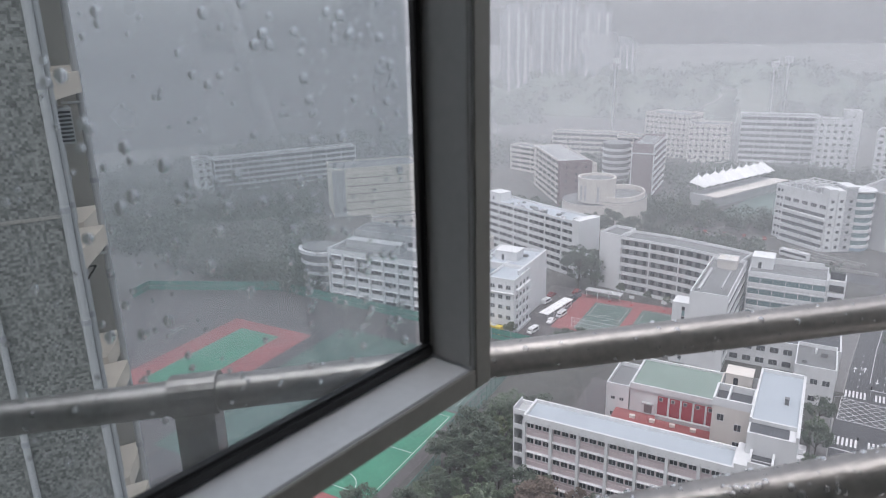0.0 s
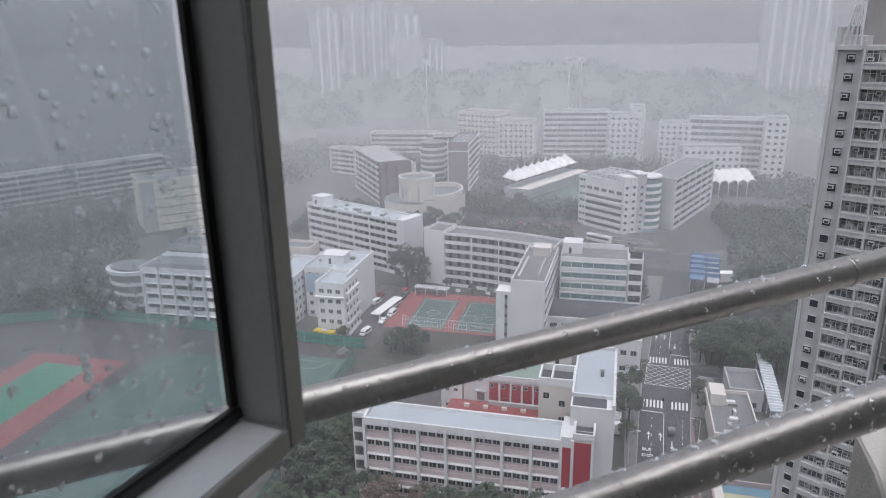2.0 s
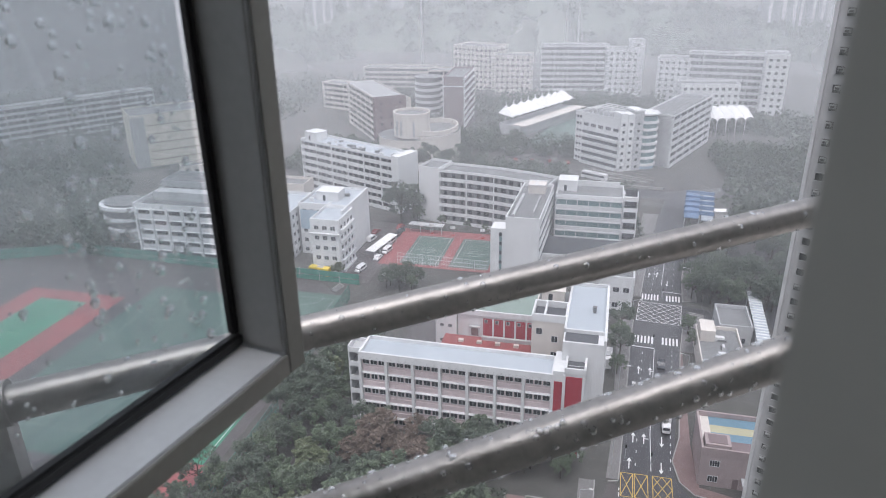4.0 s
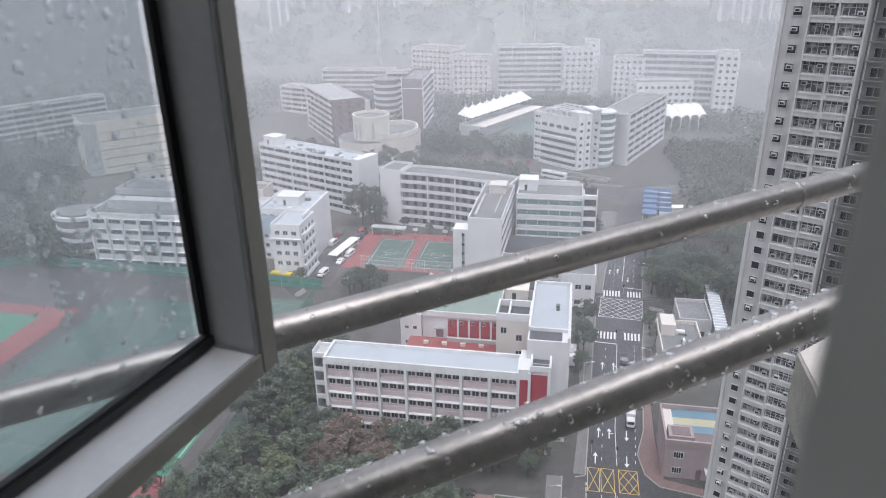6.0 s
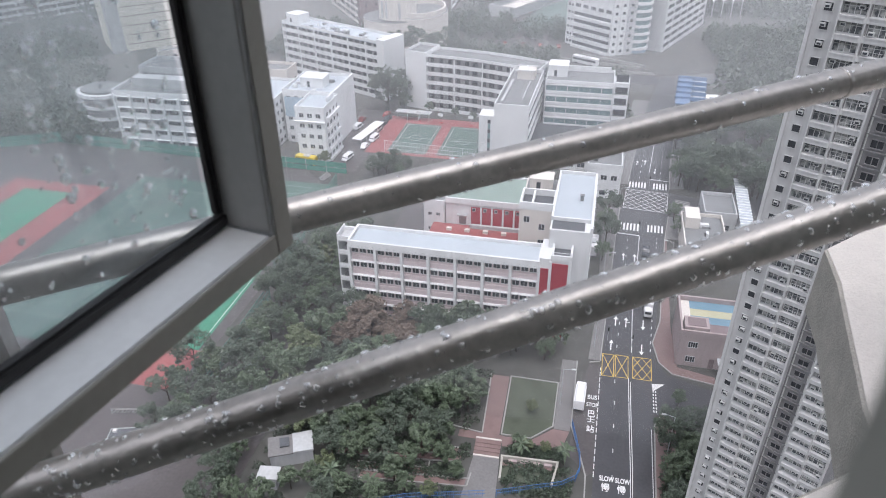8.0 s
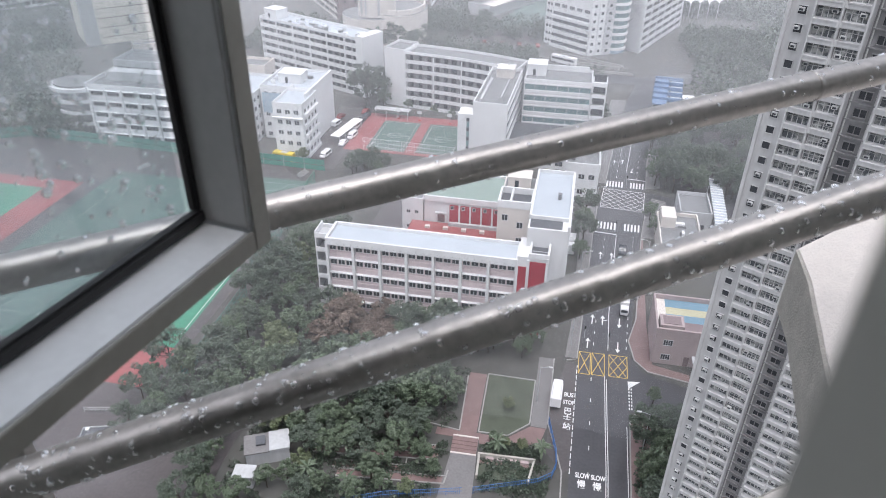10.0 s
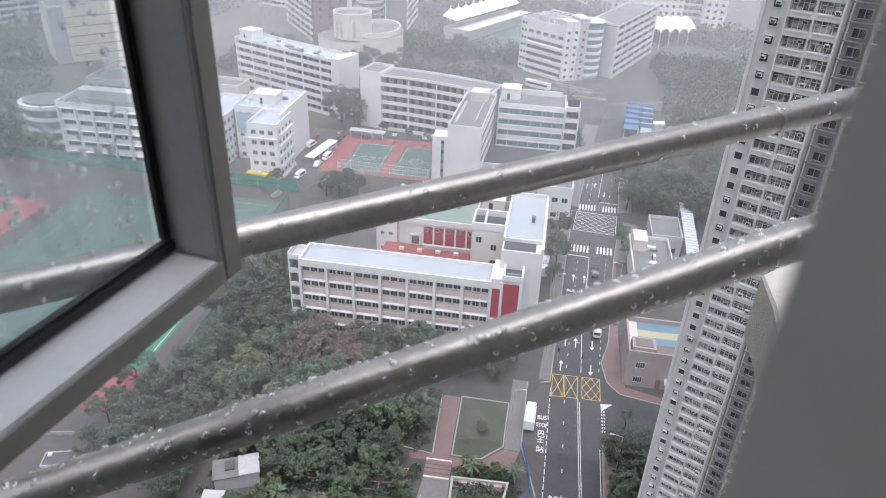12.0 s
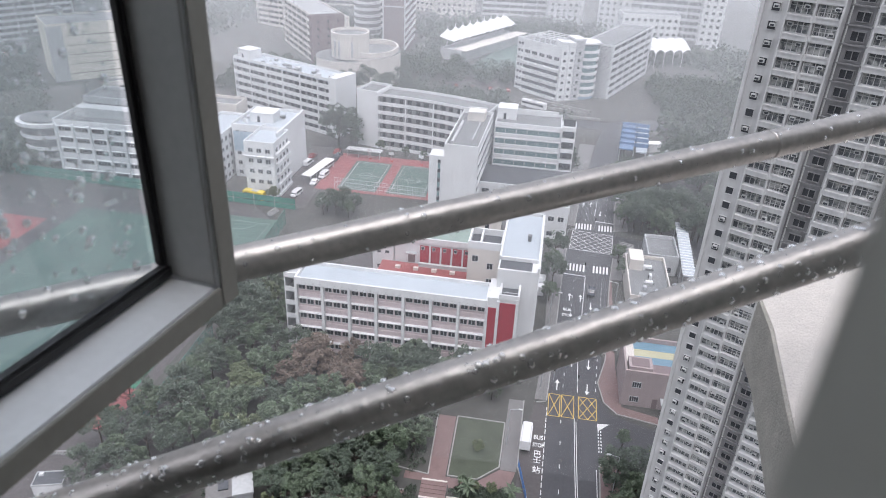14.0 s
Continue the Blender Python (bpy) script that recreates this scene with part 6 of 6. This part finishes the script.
woods("hillside_woods", "dark misty woods on the slope behind the sports ground", scatter(1, 1500, -430, -150, 194, 330, lambda u, v: -1.0, lambda u, v: u < -0.80 * v - 4 or (u < -158 and v < 214)), 9, 5, LEAFD, 2, 80, 0.75)
woods("hillside_woods", "dark misty woods behind the halls", scatter(2, 700, -420, -130, 330, 520, lambda u, v: -1.0, lambda u, v: u < -200 or v > 445), 10, 6, LEAFD, 3, 50, 1.2)
woods("park_woods", "misty dark trees round the campus", scatter(3, 260, -110, 40, 372, 490, lambda u, v: -1.0, lambda u, v: not (-60 < u < -2 and v < 450) and not (-100 < u < -74 and v < 430)), 9, 5, LEAFD, 4, 60, 1.0)
woods("park_woods", "misty dark trees beyond the station", scatter(4, 420, 46, 190, 250, 440, lambda u, v: -1.0, lambda u, v: not (u < 80 and 300 < v < 410)), 10, 6, LEAFD, 5, 60, 1.1)


for q, (n, u0, u1, v0, v1) in enumerate(((34, -62, -22, 262, 296), (26, -58, -14, 342, 372), (40, -62, -20, 298, 314), (40, -18, 12, 240, 286), (70, 48, 120, 262, 350), (60, -232, -160, 188, 206), (110, -60, 60, 446, 488), (50, -112, -62, 346, 374), (30, -40, -14, 262, 284), (60, -150, -112, 292, 340), (70, 48, 90, 300, 372))):
    woods("tree_group", "misty dark green trees between the buildings", scatter(20 + q, n, u0, u1, v0, v1, lambda u, v: 1.0, lambda u, v: not (u > 8 and v > 250 and u < 48)), 6.5, 3.8, LEAFD, 30 + q, 260, 0.6)


for q, (n, u0, u1, v0, v1) in enumerate(((420, -50, -15.6, 68, 86.5), (110, -8.8, 2.4, 77.6, 84.2), (60, -9, 0.5, 86, 88.2), (130, 17, 23, 62, 97), (90, -26, -15, 90, 106), (50, -40, -22, 86, 90))):
    woods("shrubs", "low dark green wet shrubs in the planting beds", scatter(60 + q, n, u0, u1, v0, v1, lambda u, v: 0.0, lambda u, v: not (-49 < u < -39 and 69 < v < 82) and v > 70 + (u + 23) * 0.28 and not (u < -15 and min(abs(v - (84.3 + u * 0.11)), abs(v - (79.5 + u * 0.11))) < 1.0 and u > -34)), 0.9, 0.9, LEAFD, 80 + q, 46, 0.2)


# ---- far hills, towers and masts in the mist ----
def hill(name, u, v, a, L, D, H, seed, label):
    n, k = 60, 16
    s = Mesh()
    for j in range(k + 1):
        for i in range(n + 1):
            x, y = L * (i / n - 0.5), D * (j / k - 0.5)
            z = H * math.cos(math.pi * (j / k - 0.5)) * max(0, 1 - (2 * x / L) ** 2) ** 0.5
            z *= 0.78 + 0.5 * noise.noise(Vector((x * 0.006 + seed, y * 0.006, seed))) + 0.12 * noise.noise(Vector((x * 0.05, y * 0.05, seed)))
            s.v.append((x, y, z - 1))
    for j in range(k):
        for i in range(n):
            p = j * (n + 1) + i
            s.f.append((p, p + 1, p + n + 2, p + n + 1))
            s.m.append(0)
    ob = solo(name, s, LEAFD, label, "hill", site(u, v, 0, a), kind="structure")
    pts = []
    rg = random.Random(seed)
    for _ in range(700):
        q = s.v[rg.randrange(len(s.v))]
        p = pose(u, v, 0, 0, 0, a) @ Vector((q[0] + rg.uniform(-6, 6), q[1] + rg.uniform(-4, 4), q[2] - 2))
        pts.append(tuple(p))
    woods("hill_woods", "trees on a far hill lost in mist", pts, 9, 7, LEAFD, seed, 40, 2.0)
    return ob


hill("far_hill", -150, 800, 2, 620, 160, 55, 3, "wooded hill far off in the mist")
hill("far_hill", 130, 780, -12, 480, 150, 40, 5, "wooded hill far off in the mist")
hill("far_hill", -520, 620, 30, 500, 200, 80, 7, "wooded hill far off in the mist")


def far_tower(az, dist, w, z, label="tall residential tower dissolving in the mist"):
    x, y = dist * math.sin(radians(az)), dist * math.cos(radians(az))
    b = thing("far_tower", label, "tower block", pose(x, y, 0, 0, 0, -az + 8), "far towers")
    part("wall", Mesh().box(-w / 2, w / 2, 0, w * 0.7, 0, z), TOWERF, b)
    for k in (-0.3, 0.05, 0.32):
        part("recess", Mesh().box(w * k, w * k + w * 0.09, -0.4, 0.3, 0, z - 3), GREYW, b)
    part("crown", Mesh().box(-w * 0.3, w * 0.3, w * 0.1, w * 0.5, z, z + 6), TOWERF, b)


for az, dist, w, z in ((5.6, 820, 30, 108), (8.2, 860, 34, 110), (9.6, 840, 24, 112), (11.6, 820, 34, 106), (13.9, 840, 22, 72), (39.2, 780, 34, 112), (41.1, 800, 30, 116), (-6.5, 700, 24, 140), (-4.2, 720, 24, 150)):
    far_tower(az, dist, w, z)
for az, dist, z in ((24.35, 640, 58), (25.24, 600, 63), (13.2, 620, 62)):
    x, y = dist * math.sin(radians(az)), dist * math.cos(radians(az))
    ms = thing("floodlight_mast", "slender floodlight mast far off in the mist", "mast", pose(x, y, 0, 0, 0, -az), "floodlight masts")
    part("pole", Mesh().tube((0, 0, 0), (0, 0, z), 0.9, 0.5, 6), GREYW, ms)
    part("lamp_frame", Mesh().box(-3, 3, -0.4, 0.4, z - 1, z + 3.5), GREYW, ms)


# ---- vehicles ----
def car(m, paint, label, L=4.3, W=1.75, H=1.45, van=False):
    c = thing("van" if van else "car", label, "van" if van else "car", m, "parked vehicles")
    bm = bmesh.new()
    prof = [(-L / 2, 0.3), (-L / 2, 0.85), (-L / 2 + 0.15, H if van else 0.95), (L * 0.28, H) if van else (-L * 0.30, 0.98), (L * 0.38, 1.0) if van else (-L * 0.18, H), (L / 2, 0.85) if van else (L * 0.14, H), (L / 2, 0.3)] if van else [(-L / 2, 0.3), (-L / 2, 0.85), (-L * 0.36, 0.95), (-L * 0.26, H), (L * 0.10, H), (L * 0.26, 0.95), (L / 2, 0.78), (L / 2, 0.3)]
    a = [bm.verts.new((-W / 2, y, z)) for y, z in prof]
    b = [bm.verts.new((W / 2, y, z)) for y, z in prof]
    bm.faces.new(a)
    bm.faces.new(b[::-1])
    for i in range(len(prof)):
        j = (i + 1) % len(prof)
        bm.faces.new((a[j], a[i], b[i], b[j]))
    bmesh.ops.recalc_face_normals(bm, faces=bm.faces[:])
    bmesh.ops.bevel(bm, geom=bm.edges[:], offset=0.06, segments=2, affect="EDGES")
    me = bpy.data.meshes.new("body")
    bm.to_mesh(me)
    bm.free()
    me.materials.append(paint)
    part("body", me, None, c)
    g = Mesh()
    if van:
        g.prism([(-W / 2 + 0.12, L * 0.30), (W / 2 - 0.12, L * 0.30), (W / 2 - 0.12, L * 0.385), (-W / 2 + 0.12, L * 0.385)], 1.04, 1.3)
        g.box(-W / 2 - 0.012, W / 2 + 0.012, -L * 0.38, L * 0.24, 1.0, H - 0.2)
    else:
        g.box(-W / 2 - 0.012, W / 2 + 0.012, -L * 0.24, L * 0.12, 0.98, H - 0.14)
        g.box(-W / 2 + 0.12, W / 2 - 0.12, L * 0.13, L * 0.2, 0.98, 1.22).box(-W / 2 + 0.12, W / 2 - 0.12, -L * 0.33, -L * 0.28, 0.98, 1.2)
    part("glazing", g, GLASSD, c)
    for x in (-W / 2 + 0.05, W / 2 - 0.05):
        for y in (-L * 0.31, L * 0.31):
            part("wheel", Mesh().tube((x - 0.1, y, 0.31), (x + 0.1, y, 0.31), 0.31, seg=14), TYRE, c)
    return c


def coach(m, L, W, H, label, paint=CARW, name="bus", stripe=None):
    c = thing(name, label, name, m, "parked vehicles")
    me = bevelled(-W / 2, W / 2, -L / 2, L / 2, 0.4, H, 0.12)
    me.materials.append(paint)
    part("body", me, None, c)
    part("glazing", Mesh().box(-W / 2 - 0.012, W / 2 + 0.012, -L / 2 + 0.5, L / 2 - 0.4, H * 0.52, H * 0.8).box(-W / 2 + 0.15, W / 2 - 0.15, L / 2 - 0.03, L / 2 + 0.012, H * 0.42, H * 0.85), GLASSD, c)
    part("roof_unit", Mesh().box(-W * 0.3, W * 0.3, -L * 0.2, L * 0.1, H - 0.01, H + 0.2), GREYW, c)
    for x in (-W / 2 + 0.1, W / 2 - 0.1):
        for y in (-L * 0.3, L * 0.32):
            part("wheel", Mesh().tube((x - 0.12, y, 0.45), (x + 0.12, y, 0.45), 0.45, seg=14), TYRE, c)
    return c


def lorry(m, label, L=7.2, W=2.2, H=3.1):
    c = thing("lorry", label, "lorry", m, "parked vehicles")
    me = bevelled(-W / 2, W / 2, -L / 2, L / 2 - 1.9, 0.8, H, 0.05)
    me.materials.append(CARW)
    part("cargo_box", me, None, c)
    part("roof_rib", Mesh().box(-W / 2 + 0.2, -W / 2 + 0.3, -L / 2, L / 2 - 1.9, H, H + 0.04).box(W / 2 - 0.3, W / 2 - 0.2, -L / 2, L / 2 - 1.9, H, H + 0.04), GREYW, c)
    me = bevelled(-W / 2 + 0.1, W / 2 - 0.1, L / 2 - 1.75, L / 2, 0.5, 2.2, 0.15)
    me.materials.append(CARW)
    part("cab", me, None, c)
    part("windscreen", Mesh().box(-W / 2 + 0.25, W / 2 - 0.25, L / 2 - 0.1, L / 2 + 0.015, 1.3, 2.0), GLASSD, c)
    part("chassis", Mesh().box(-0.5, 0.5, -L / 2 + 0.1, L / 2 - 0.2, 0.5, 0.8), TYRE, c)
    for x in (-W / 2 + 0.15, W / 2 - 0.15):
        for y in (-L * 0.28, L * 0.33):
            part("wheel", Mesh().tube((x - 0.12, y, 0.45), (x + 0.12, y, 0.45), 0.45, seg=14), TYRE, c)
    return c


lorry(site(2.6, 101.6, 0.016, -2), "white box lorry parked in the bus bay", 6.4, 2.0, 2.9)
car(site(15.6, 158, 0.02, 176), CARD, "dark saloon car on the road")
lorry(site(15.6, 133, 0.02, 178), "white light goods lorry on the road", 5.8, 1.9, 2.7)
coach(site(-7.5, 311.5, 0.012, 62), 12, 2.5, 3.4, "long white coach parked before the office block")
coach(site(2.6, 156.5, 0.02, -2), 6.5, 2.2, 3.0, "white canopy-roofed bus shelter vehicle", CARW, "minibus")
for i, (u, v, a, p, vn) in enumerate(((-72.8, 213, 170, CARW, True), (-74.2, 221, 172, CARW, True), (-74.0, 206.5, 175, CARW, False), (-76.5, 196.5, 168, CARW, True), (-73.8, 226.5, 170, CARD, False), (-81.5, 222, -12, CARW, True), (-82.2, 229, -10, CARR, False), (-73.5, 231.5, 170, CARD, False), (-66.5, 194, 85, CARW, False), (-75, 235.5, 170, CARR, False))):
    car(site(u, v, 0.02, a), p, "white van parked on the lane" if vn else "parked car on the school lane", van=vn, H=1.9 if vn else 1.45, L=4.7 if vn else 4.2)
coach(site(-88, 190.5, 0, 82), 7, 2.3, 2.9, "yellow school bus parked by the clinic", CARY)
for i in range(12):
    car(site(-52 + i * 2.8, 317 + (i % 3) * 9, 0.012, 15), (CARW, CARD, CARR)[i % 3], "parked car in the misty car park")
car(site(-44, 142, 0.01, 60), CARD, "dark car in the school yard")
car(site(-47, 150, 0.01, 20), CARW, "white van in the school yard", van=True, H=1.9, L=4.7)

# ---- garden and paths below ----
ground_patch("lawn", [(-10.8, 105.6), (-1.8, 105.6), (-1.8, 94.0), (-5.3, 90.4), (-10.4, 90.3)], GRASS, "wet lawn edged with pale kerb", "lawn", 0.05)
ground_patch("brick_path", [(-14.6, 105.5), (-11.2, 105.5), (-10.8, 88.6), (-13.8, 88.6)], BRICKP, "reddish brick garden path", "path", 0.04)
ground_patch("paved_path", [(-1.5, 113), (1.4, 113), (1.4, 93.5), (-1.5, 93.5)], PAVE, "grey paved path beside the bus bay", "path", 0.04)
ground_patch("paved_path", [(-10.2, 89.8), (-5.2, 89.9), (-1.6, 93.4), (1.3, 93.4), (0.5, 90), (-4, 87.5), (-10, 87.5)], BRICKP, "brick path round the lawn", "path", 0.035)
ground_patch("dark_plot", [(-24, 90), (-14.9, 90), (-15.2, 105), (-26, 106)], SOIL, "bare dark planting bed", "planting bed", 0.03)
ground_patch("forecourt", [(-14.5, 84.6), (-10.0, 84.8), (-9.3, 74), (-15.0, 74)], PAVE, "pale wet forecourt paving", "path", 0.036)
ground_patch("brick_path", [(-18, 89.9), (-10.0, 89.9), (-10, 88.2), (-18, 88.2)], BRICKP, "reddish brick garden path", "path", 0.042)
kerb([(-10.9, 105.7), (-1.7, 105.7), (-1.7, 94), (-5.3, 90.3), (-10.5, 90.2), (-10.9, 105.7)], "pale kerb round the lawn")
kerb([(-14.8, 105.6), (-13.9, 89.8), (-20, 90.6)], "pale kerb beside the brick path")
# terraced beds with brick walks and pale kerbs
for p, q in (((-38.7, 79.6), (-16.5, 82.4)), ((-33.6, 77.3), (-21.3, 78.5)), ((-32.4, 75.6), (-14.4, 77.6)), ((-26.2, 83.0), (-17.3, 83.9))):
    ground_patch("brick_path", [p, q, (q[0], q[1] + 1.5), (p[0], p[1] + 1.5)], BRICKP, "brick garden walk under the trees", "path", 0.03)
    kerb([p, q], "pale kerb of a terraced planting bed")
    kerb([(p[0], p[1] + 1.6), (q[0], q[1] + 1.6)], "pale kerb of a terraced planting bed")
kerb([(-21.3, 78.5), (-21.6, 81.8)], "pale kerb of a terraced planting bed")
kerb([(-14.4, 77.6), (-14.2, 80.5)], "pale kerb of a terraced planting bed")
ST2 = thing("garden_steps", "broad cream-edged garden steps", "steps", site(-14.6, 84.7, 0, 1.5))
for i in range(4):
    part("step", Mesh().box(0, 4.5, i * 0.8, 3.3, 0, 0.12 + i * 0.12), BRICKP, ST2)
part("edge", Mesh().box(0, 4.5, -0.3, 0, 0, 0.16).box(0, 4.5, 3.3, 3.6, 0, 0.6), CREAM, ST2, "cream edge strip")
GB = thing("garden_wall", "pale brick garden seat wall", "garden wall", site(-9.8, 84.6, 0, 3))
part("wall", Mesh().box(0, 9.9, -0.15, 0.2, 0, 0.9).prism([(9.9, 0.2), (9.55, 0.2), (8.65, -4.8), (9.0, -4.8)], 0, 0.8).box(0.1, 0.45, -4.8, -0.15, 0, 0.8), STUCCOG, GB)
for i in range(4):
    part("seat", Mesh().box(1.4 + i * 2.0, 2.8 + i * 2.0, -0.75, -0.2, 0, 0.5), PLUM, GB)
part("planting", Mesh().box(0.45, 8.6, -4.7, -1.6, 0, 0.25), GRASS, GB, "low green planting")
part("floor", Mesh().box(0.45, 9.2, -1.6, -0.75, 0, 0.08), BRICKP, GB)
fence([(-48, 62), (-23.4, 72.9), (-11.1, 76.2)], 1.6, FENCEB, "blue steel fence along the pavement", 2.5, 2)
fence([(-9.3, 76.7), (0.8, 80.6), (3.0, 82.4), (3.6, 84.6), (3.4, 87.6), (1.6, 95)], 1.6, FENCEB, "blue steel fence along the pavement", 2.5, 2)
G3 = thing("garden_store", "low store with a stained pale flat roof", "hut", site(-47.6, 74.0, 0, 25))
part("wall", Mesh().box(0.2, 7.4, 0.2, 4.2, 0, 2.8), GREYW, G3)
part("roof", Mesh().box(0, 4.2, 0, 4.4, 2.8, 3.0), PAVE, G3, "stained grey flat roof")
part("roof", Mesh().box(4.2, 7.6, 0, 4.4, 2.8, 3.2), GREYW, G3, "pale flat roof")
part("roof_hatch", Mesh().box(2.0, 3.6, 1.6, 3.6, 3.0, 3.3), DARKROOF, G3)


def palm(u, v, h, seed):
    rg = random.Random(seed)
    ob = thing("palm_tree", "small fan palm beside the garden wall", "palm", site(u, v), "garden palms")
    part("trunk", Mesh().tube((0, 0, 0), (0.1, 0, h), 0.13, 0.09, 6), BARK, ob)
    for i in range(16):
        w = 2 * math.pi * i / 16 + rg.uniform(-0.2, 0.2)
        up = rg.uniform(-0.5, 0.9)
        s = Mesh()
        d = Vector((math.cos(w), math.sin(w), up)).normalized()
        sd = Vector((-math.sin(w), math.cos(w), 0))
        c0 = Vector((0.1, 0, h))
        c1, c2 = c0 + d * 1.2, c0 + d * 2.1 + Vector((0, 0, -0.5))
        s.v += [tuple(c0), tuple(c1 + sd * 0.28), tuple(c2), tuple(c1 - sd * 0.28), tuple(c1 + Vector((0, 0, 0.12)))]
        s.f += [(0, 4, 1), (1, 4, 2), (2, 4, 3), (3, 4, 0)]
        s.m += [0] * 4
        part("frond", s, LEAF, ob)


for i, (u, v, h) in enumerate(((0.9, 85.6, 3.6), (-6.7, 86.4, 2.6), (-36.5, 74.0, 3.0), (-29.5, 73.0, 3.0), (-18.5, 101, 4.0))):
    palm(u, v, h, i)
G2 = thing("pump_house", "low white pump house with a dark flat roof", "hut", site(-76.6, 71.4, 0, 17))
part("wall", Mesh().box(0, 4.8, 0, 3.0, 0, 2.6), WHITE, G2)
part("parapet", Mesh().box(-0.05, 4.85, -0.05, 0.08, 2.6, 2.9).box(-0.05, 4.85, 2.92, 3.05, 2.6, 2.9).box(-0.05, 0.08, 0.08, 2.92, 2.6, 2.9).box(4.72, 4.85, 0.08, 2.92, 2.6, 2.9), GREYW, G2)
part("roof", Mesh().box(0.08, 4.72, 0.08, 2.92, 2.6, 2.72), DARKROOF, G2, "dark wet flat roof")
part("roof_hatch", Mesh().box(0.5, 1.2, 2.1, 2.7, 2.72, 3.1), WHITE, G2)
la = Mesh().tube((5.3, 1.0, 0), (5.0, 1.0, 3.4), 0.04, seg=5).tube((5.3, 1.5, 0), (5.0, 1.5, 3.4), 0.04, seg=5)
for k in range(9):
    la.tube((5.27 - k * 0.03, 1.0, 0.3 + k * 0.34), (5.27 - k * 0.03, 1.5, 0.3 + k * 0.34), 0.03, seg=4)
part("ladder", la, WHITE, G2)
ground_patch("estate_road", [(-96, 55), (-52, 55), (-52, 84), (-68, 88), (-100, 86)], ASPHB, "wet estate road beside the park", "road", 0.02)
fence([(-82, 80), (-66, 83.5)], 1.2, GREYW, "low grey railing beside the estate road", 2.0, 2)
kerb([(-82, 81), (-66, 84.5)], "pale kerb below the railing")
GH = thing("guard_hut", "small hut with a white flat roof", "hut", site(-47.8, 69.6, 0, 8))
part("wall", Mesh().box(0.2, 3.2, 0.2, 2.4, 0, 2.6), GREYW, GH)
part("roof", Mesh().box(0, 3.5, 0, 2.7, 2.6, 2.8), GREYW, GH)
part("door", Mesh().box(1, 1.8, 0.16, 0.22, 0, 2.0), BROWN, GH)
for u, v, k, sc in ((-63.5, 187.5, 5, 0.62), (-59, 189, 5, 0.66), (-55.5, 188.5, 1, 0.6), (-61, 190.5, 1, 0.62)):
    plant(u, v, k, rnd, sc)
for u, v in ((7.2, 121), (12.1, 119.6), (13.9, 168), (17.2, 196), (22.6, 171)):
    sg = thing("traffic_signal", "slim grey traffic signal post", "traffic signal", site(u, v), "traffic signals")
    part("pole", Mesh().tube((0, 0, 0), (0, 0, 3.4), 0.06, seg=6), GREYW, sg)
    part("head", Mesh().box(-0.16, 0.16, -0.14, 0.14, 2.5, 3.4), TYRE, sg)
for u, v, a in ((4.6, 118, 0), (5.4, 142, 0), (8.4, 176, 0), (18.2, 92, 180), (20.8, 150, 180), (24.6, 200, 180), (-0.9, 100, 0)):
    lp = thing("street_lamp", "slim grey street lamp with a curved arm", "street lamp", site(u, v, 0, a), "street lamps")
    part("pole", Mesh().tube((0, 0, 0), (0, 0, 8.5), 0.09, 0.06, 6), GREYW, lp)
    part("arm", Mesh().tube((0, 0, 8.5), (1.6, 0, 8.9), 0.05, seg=5), GREYW, lp)
    part("lamp_head", Mesh().box(1.5, 2.2, -0.14, 0.14, 8.8, 8.95), PVC, lp)

# ---- added translucent sheets that stand in for rain haze, further and further off ----
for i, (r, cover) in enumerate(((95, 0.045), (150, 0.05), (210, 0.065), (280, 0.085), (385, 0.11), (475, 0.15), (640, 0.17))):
    s = Mesh()
    n = 40
    zt = 260
    for k in range(n + 1):
        w = radians(-75 + 150 * k / n)
        s.v += [(r * math.sin(w), r * math.cos(w), -0.5), (r * math.sin(w), r * math.cos(w), zt)]
    for k in range(n):
        s.f.append((2 * k, 2 * k + 2, 2 * k + 3, 2 * k + 1))
        s.m.append(0)
    solo("rain_haze_sheet", s, mist_mat(cover), "thin translucent sheet added to stand in for rain haze", "mist", pose(0, 0, 0), kind="structure", smooth=True)
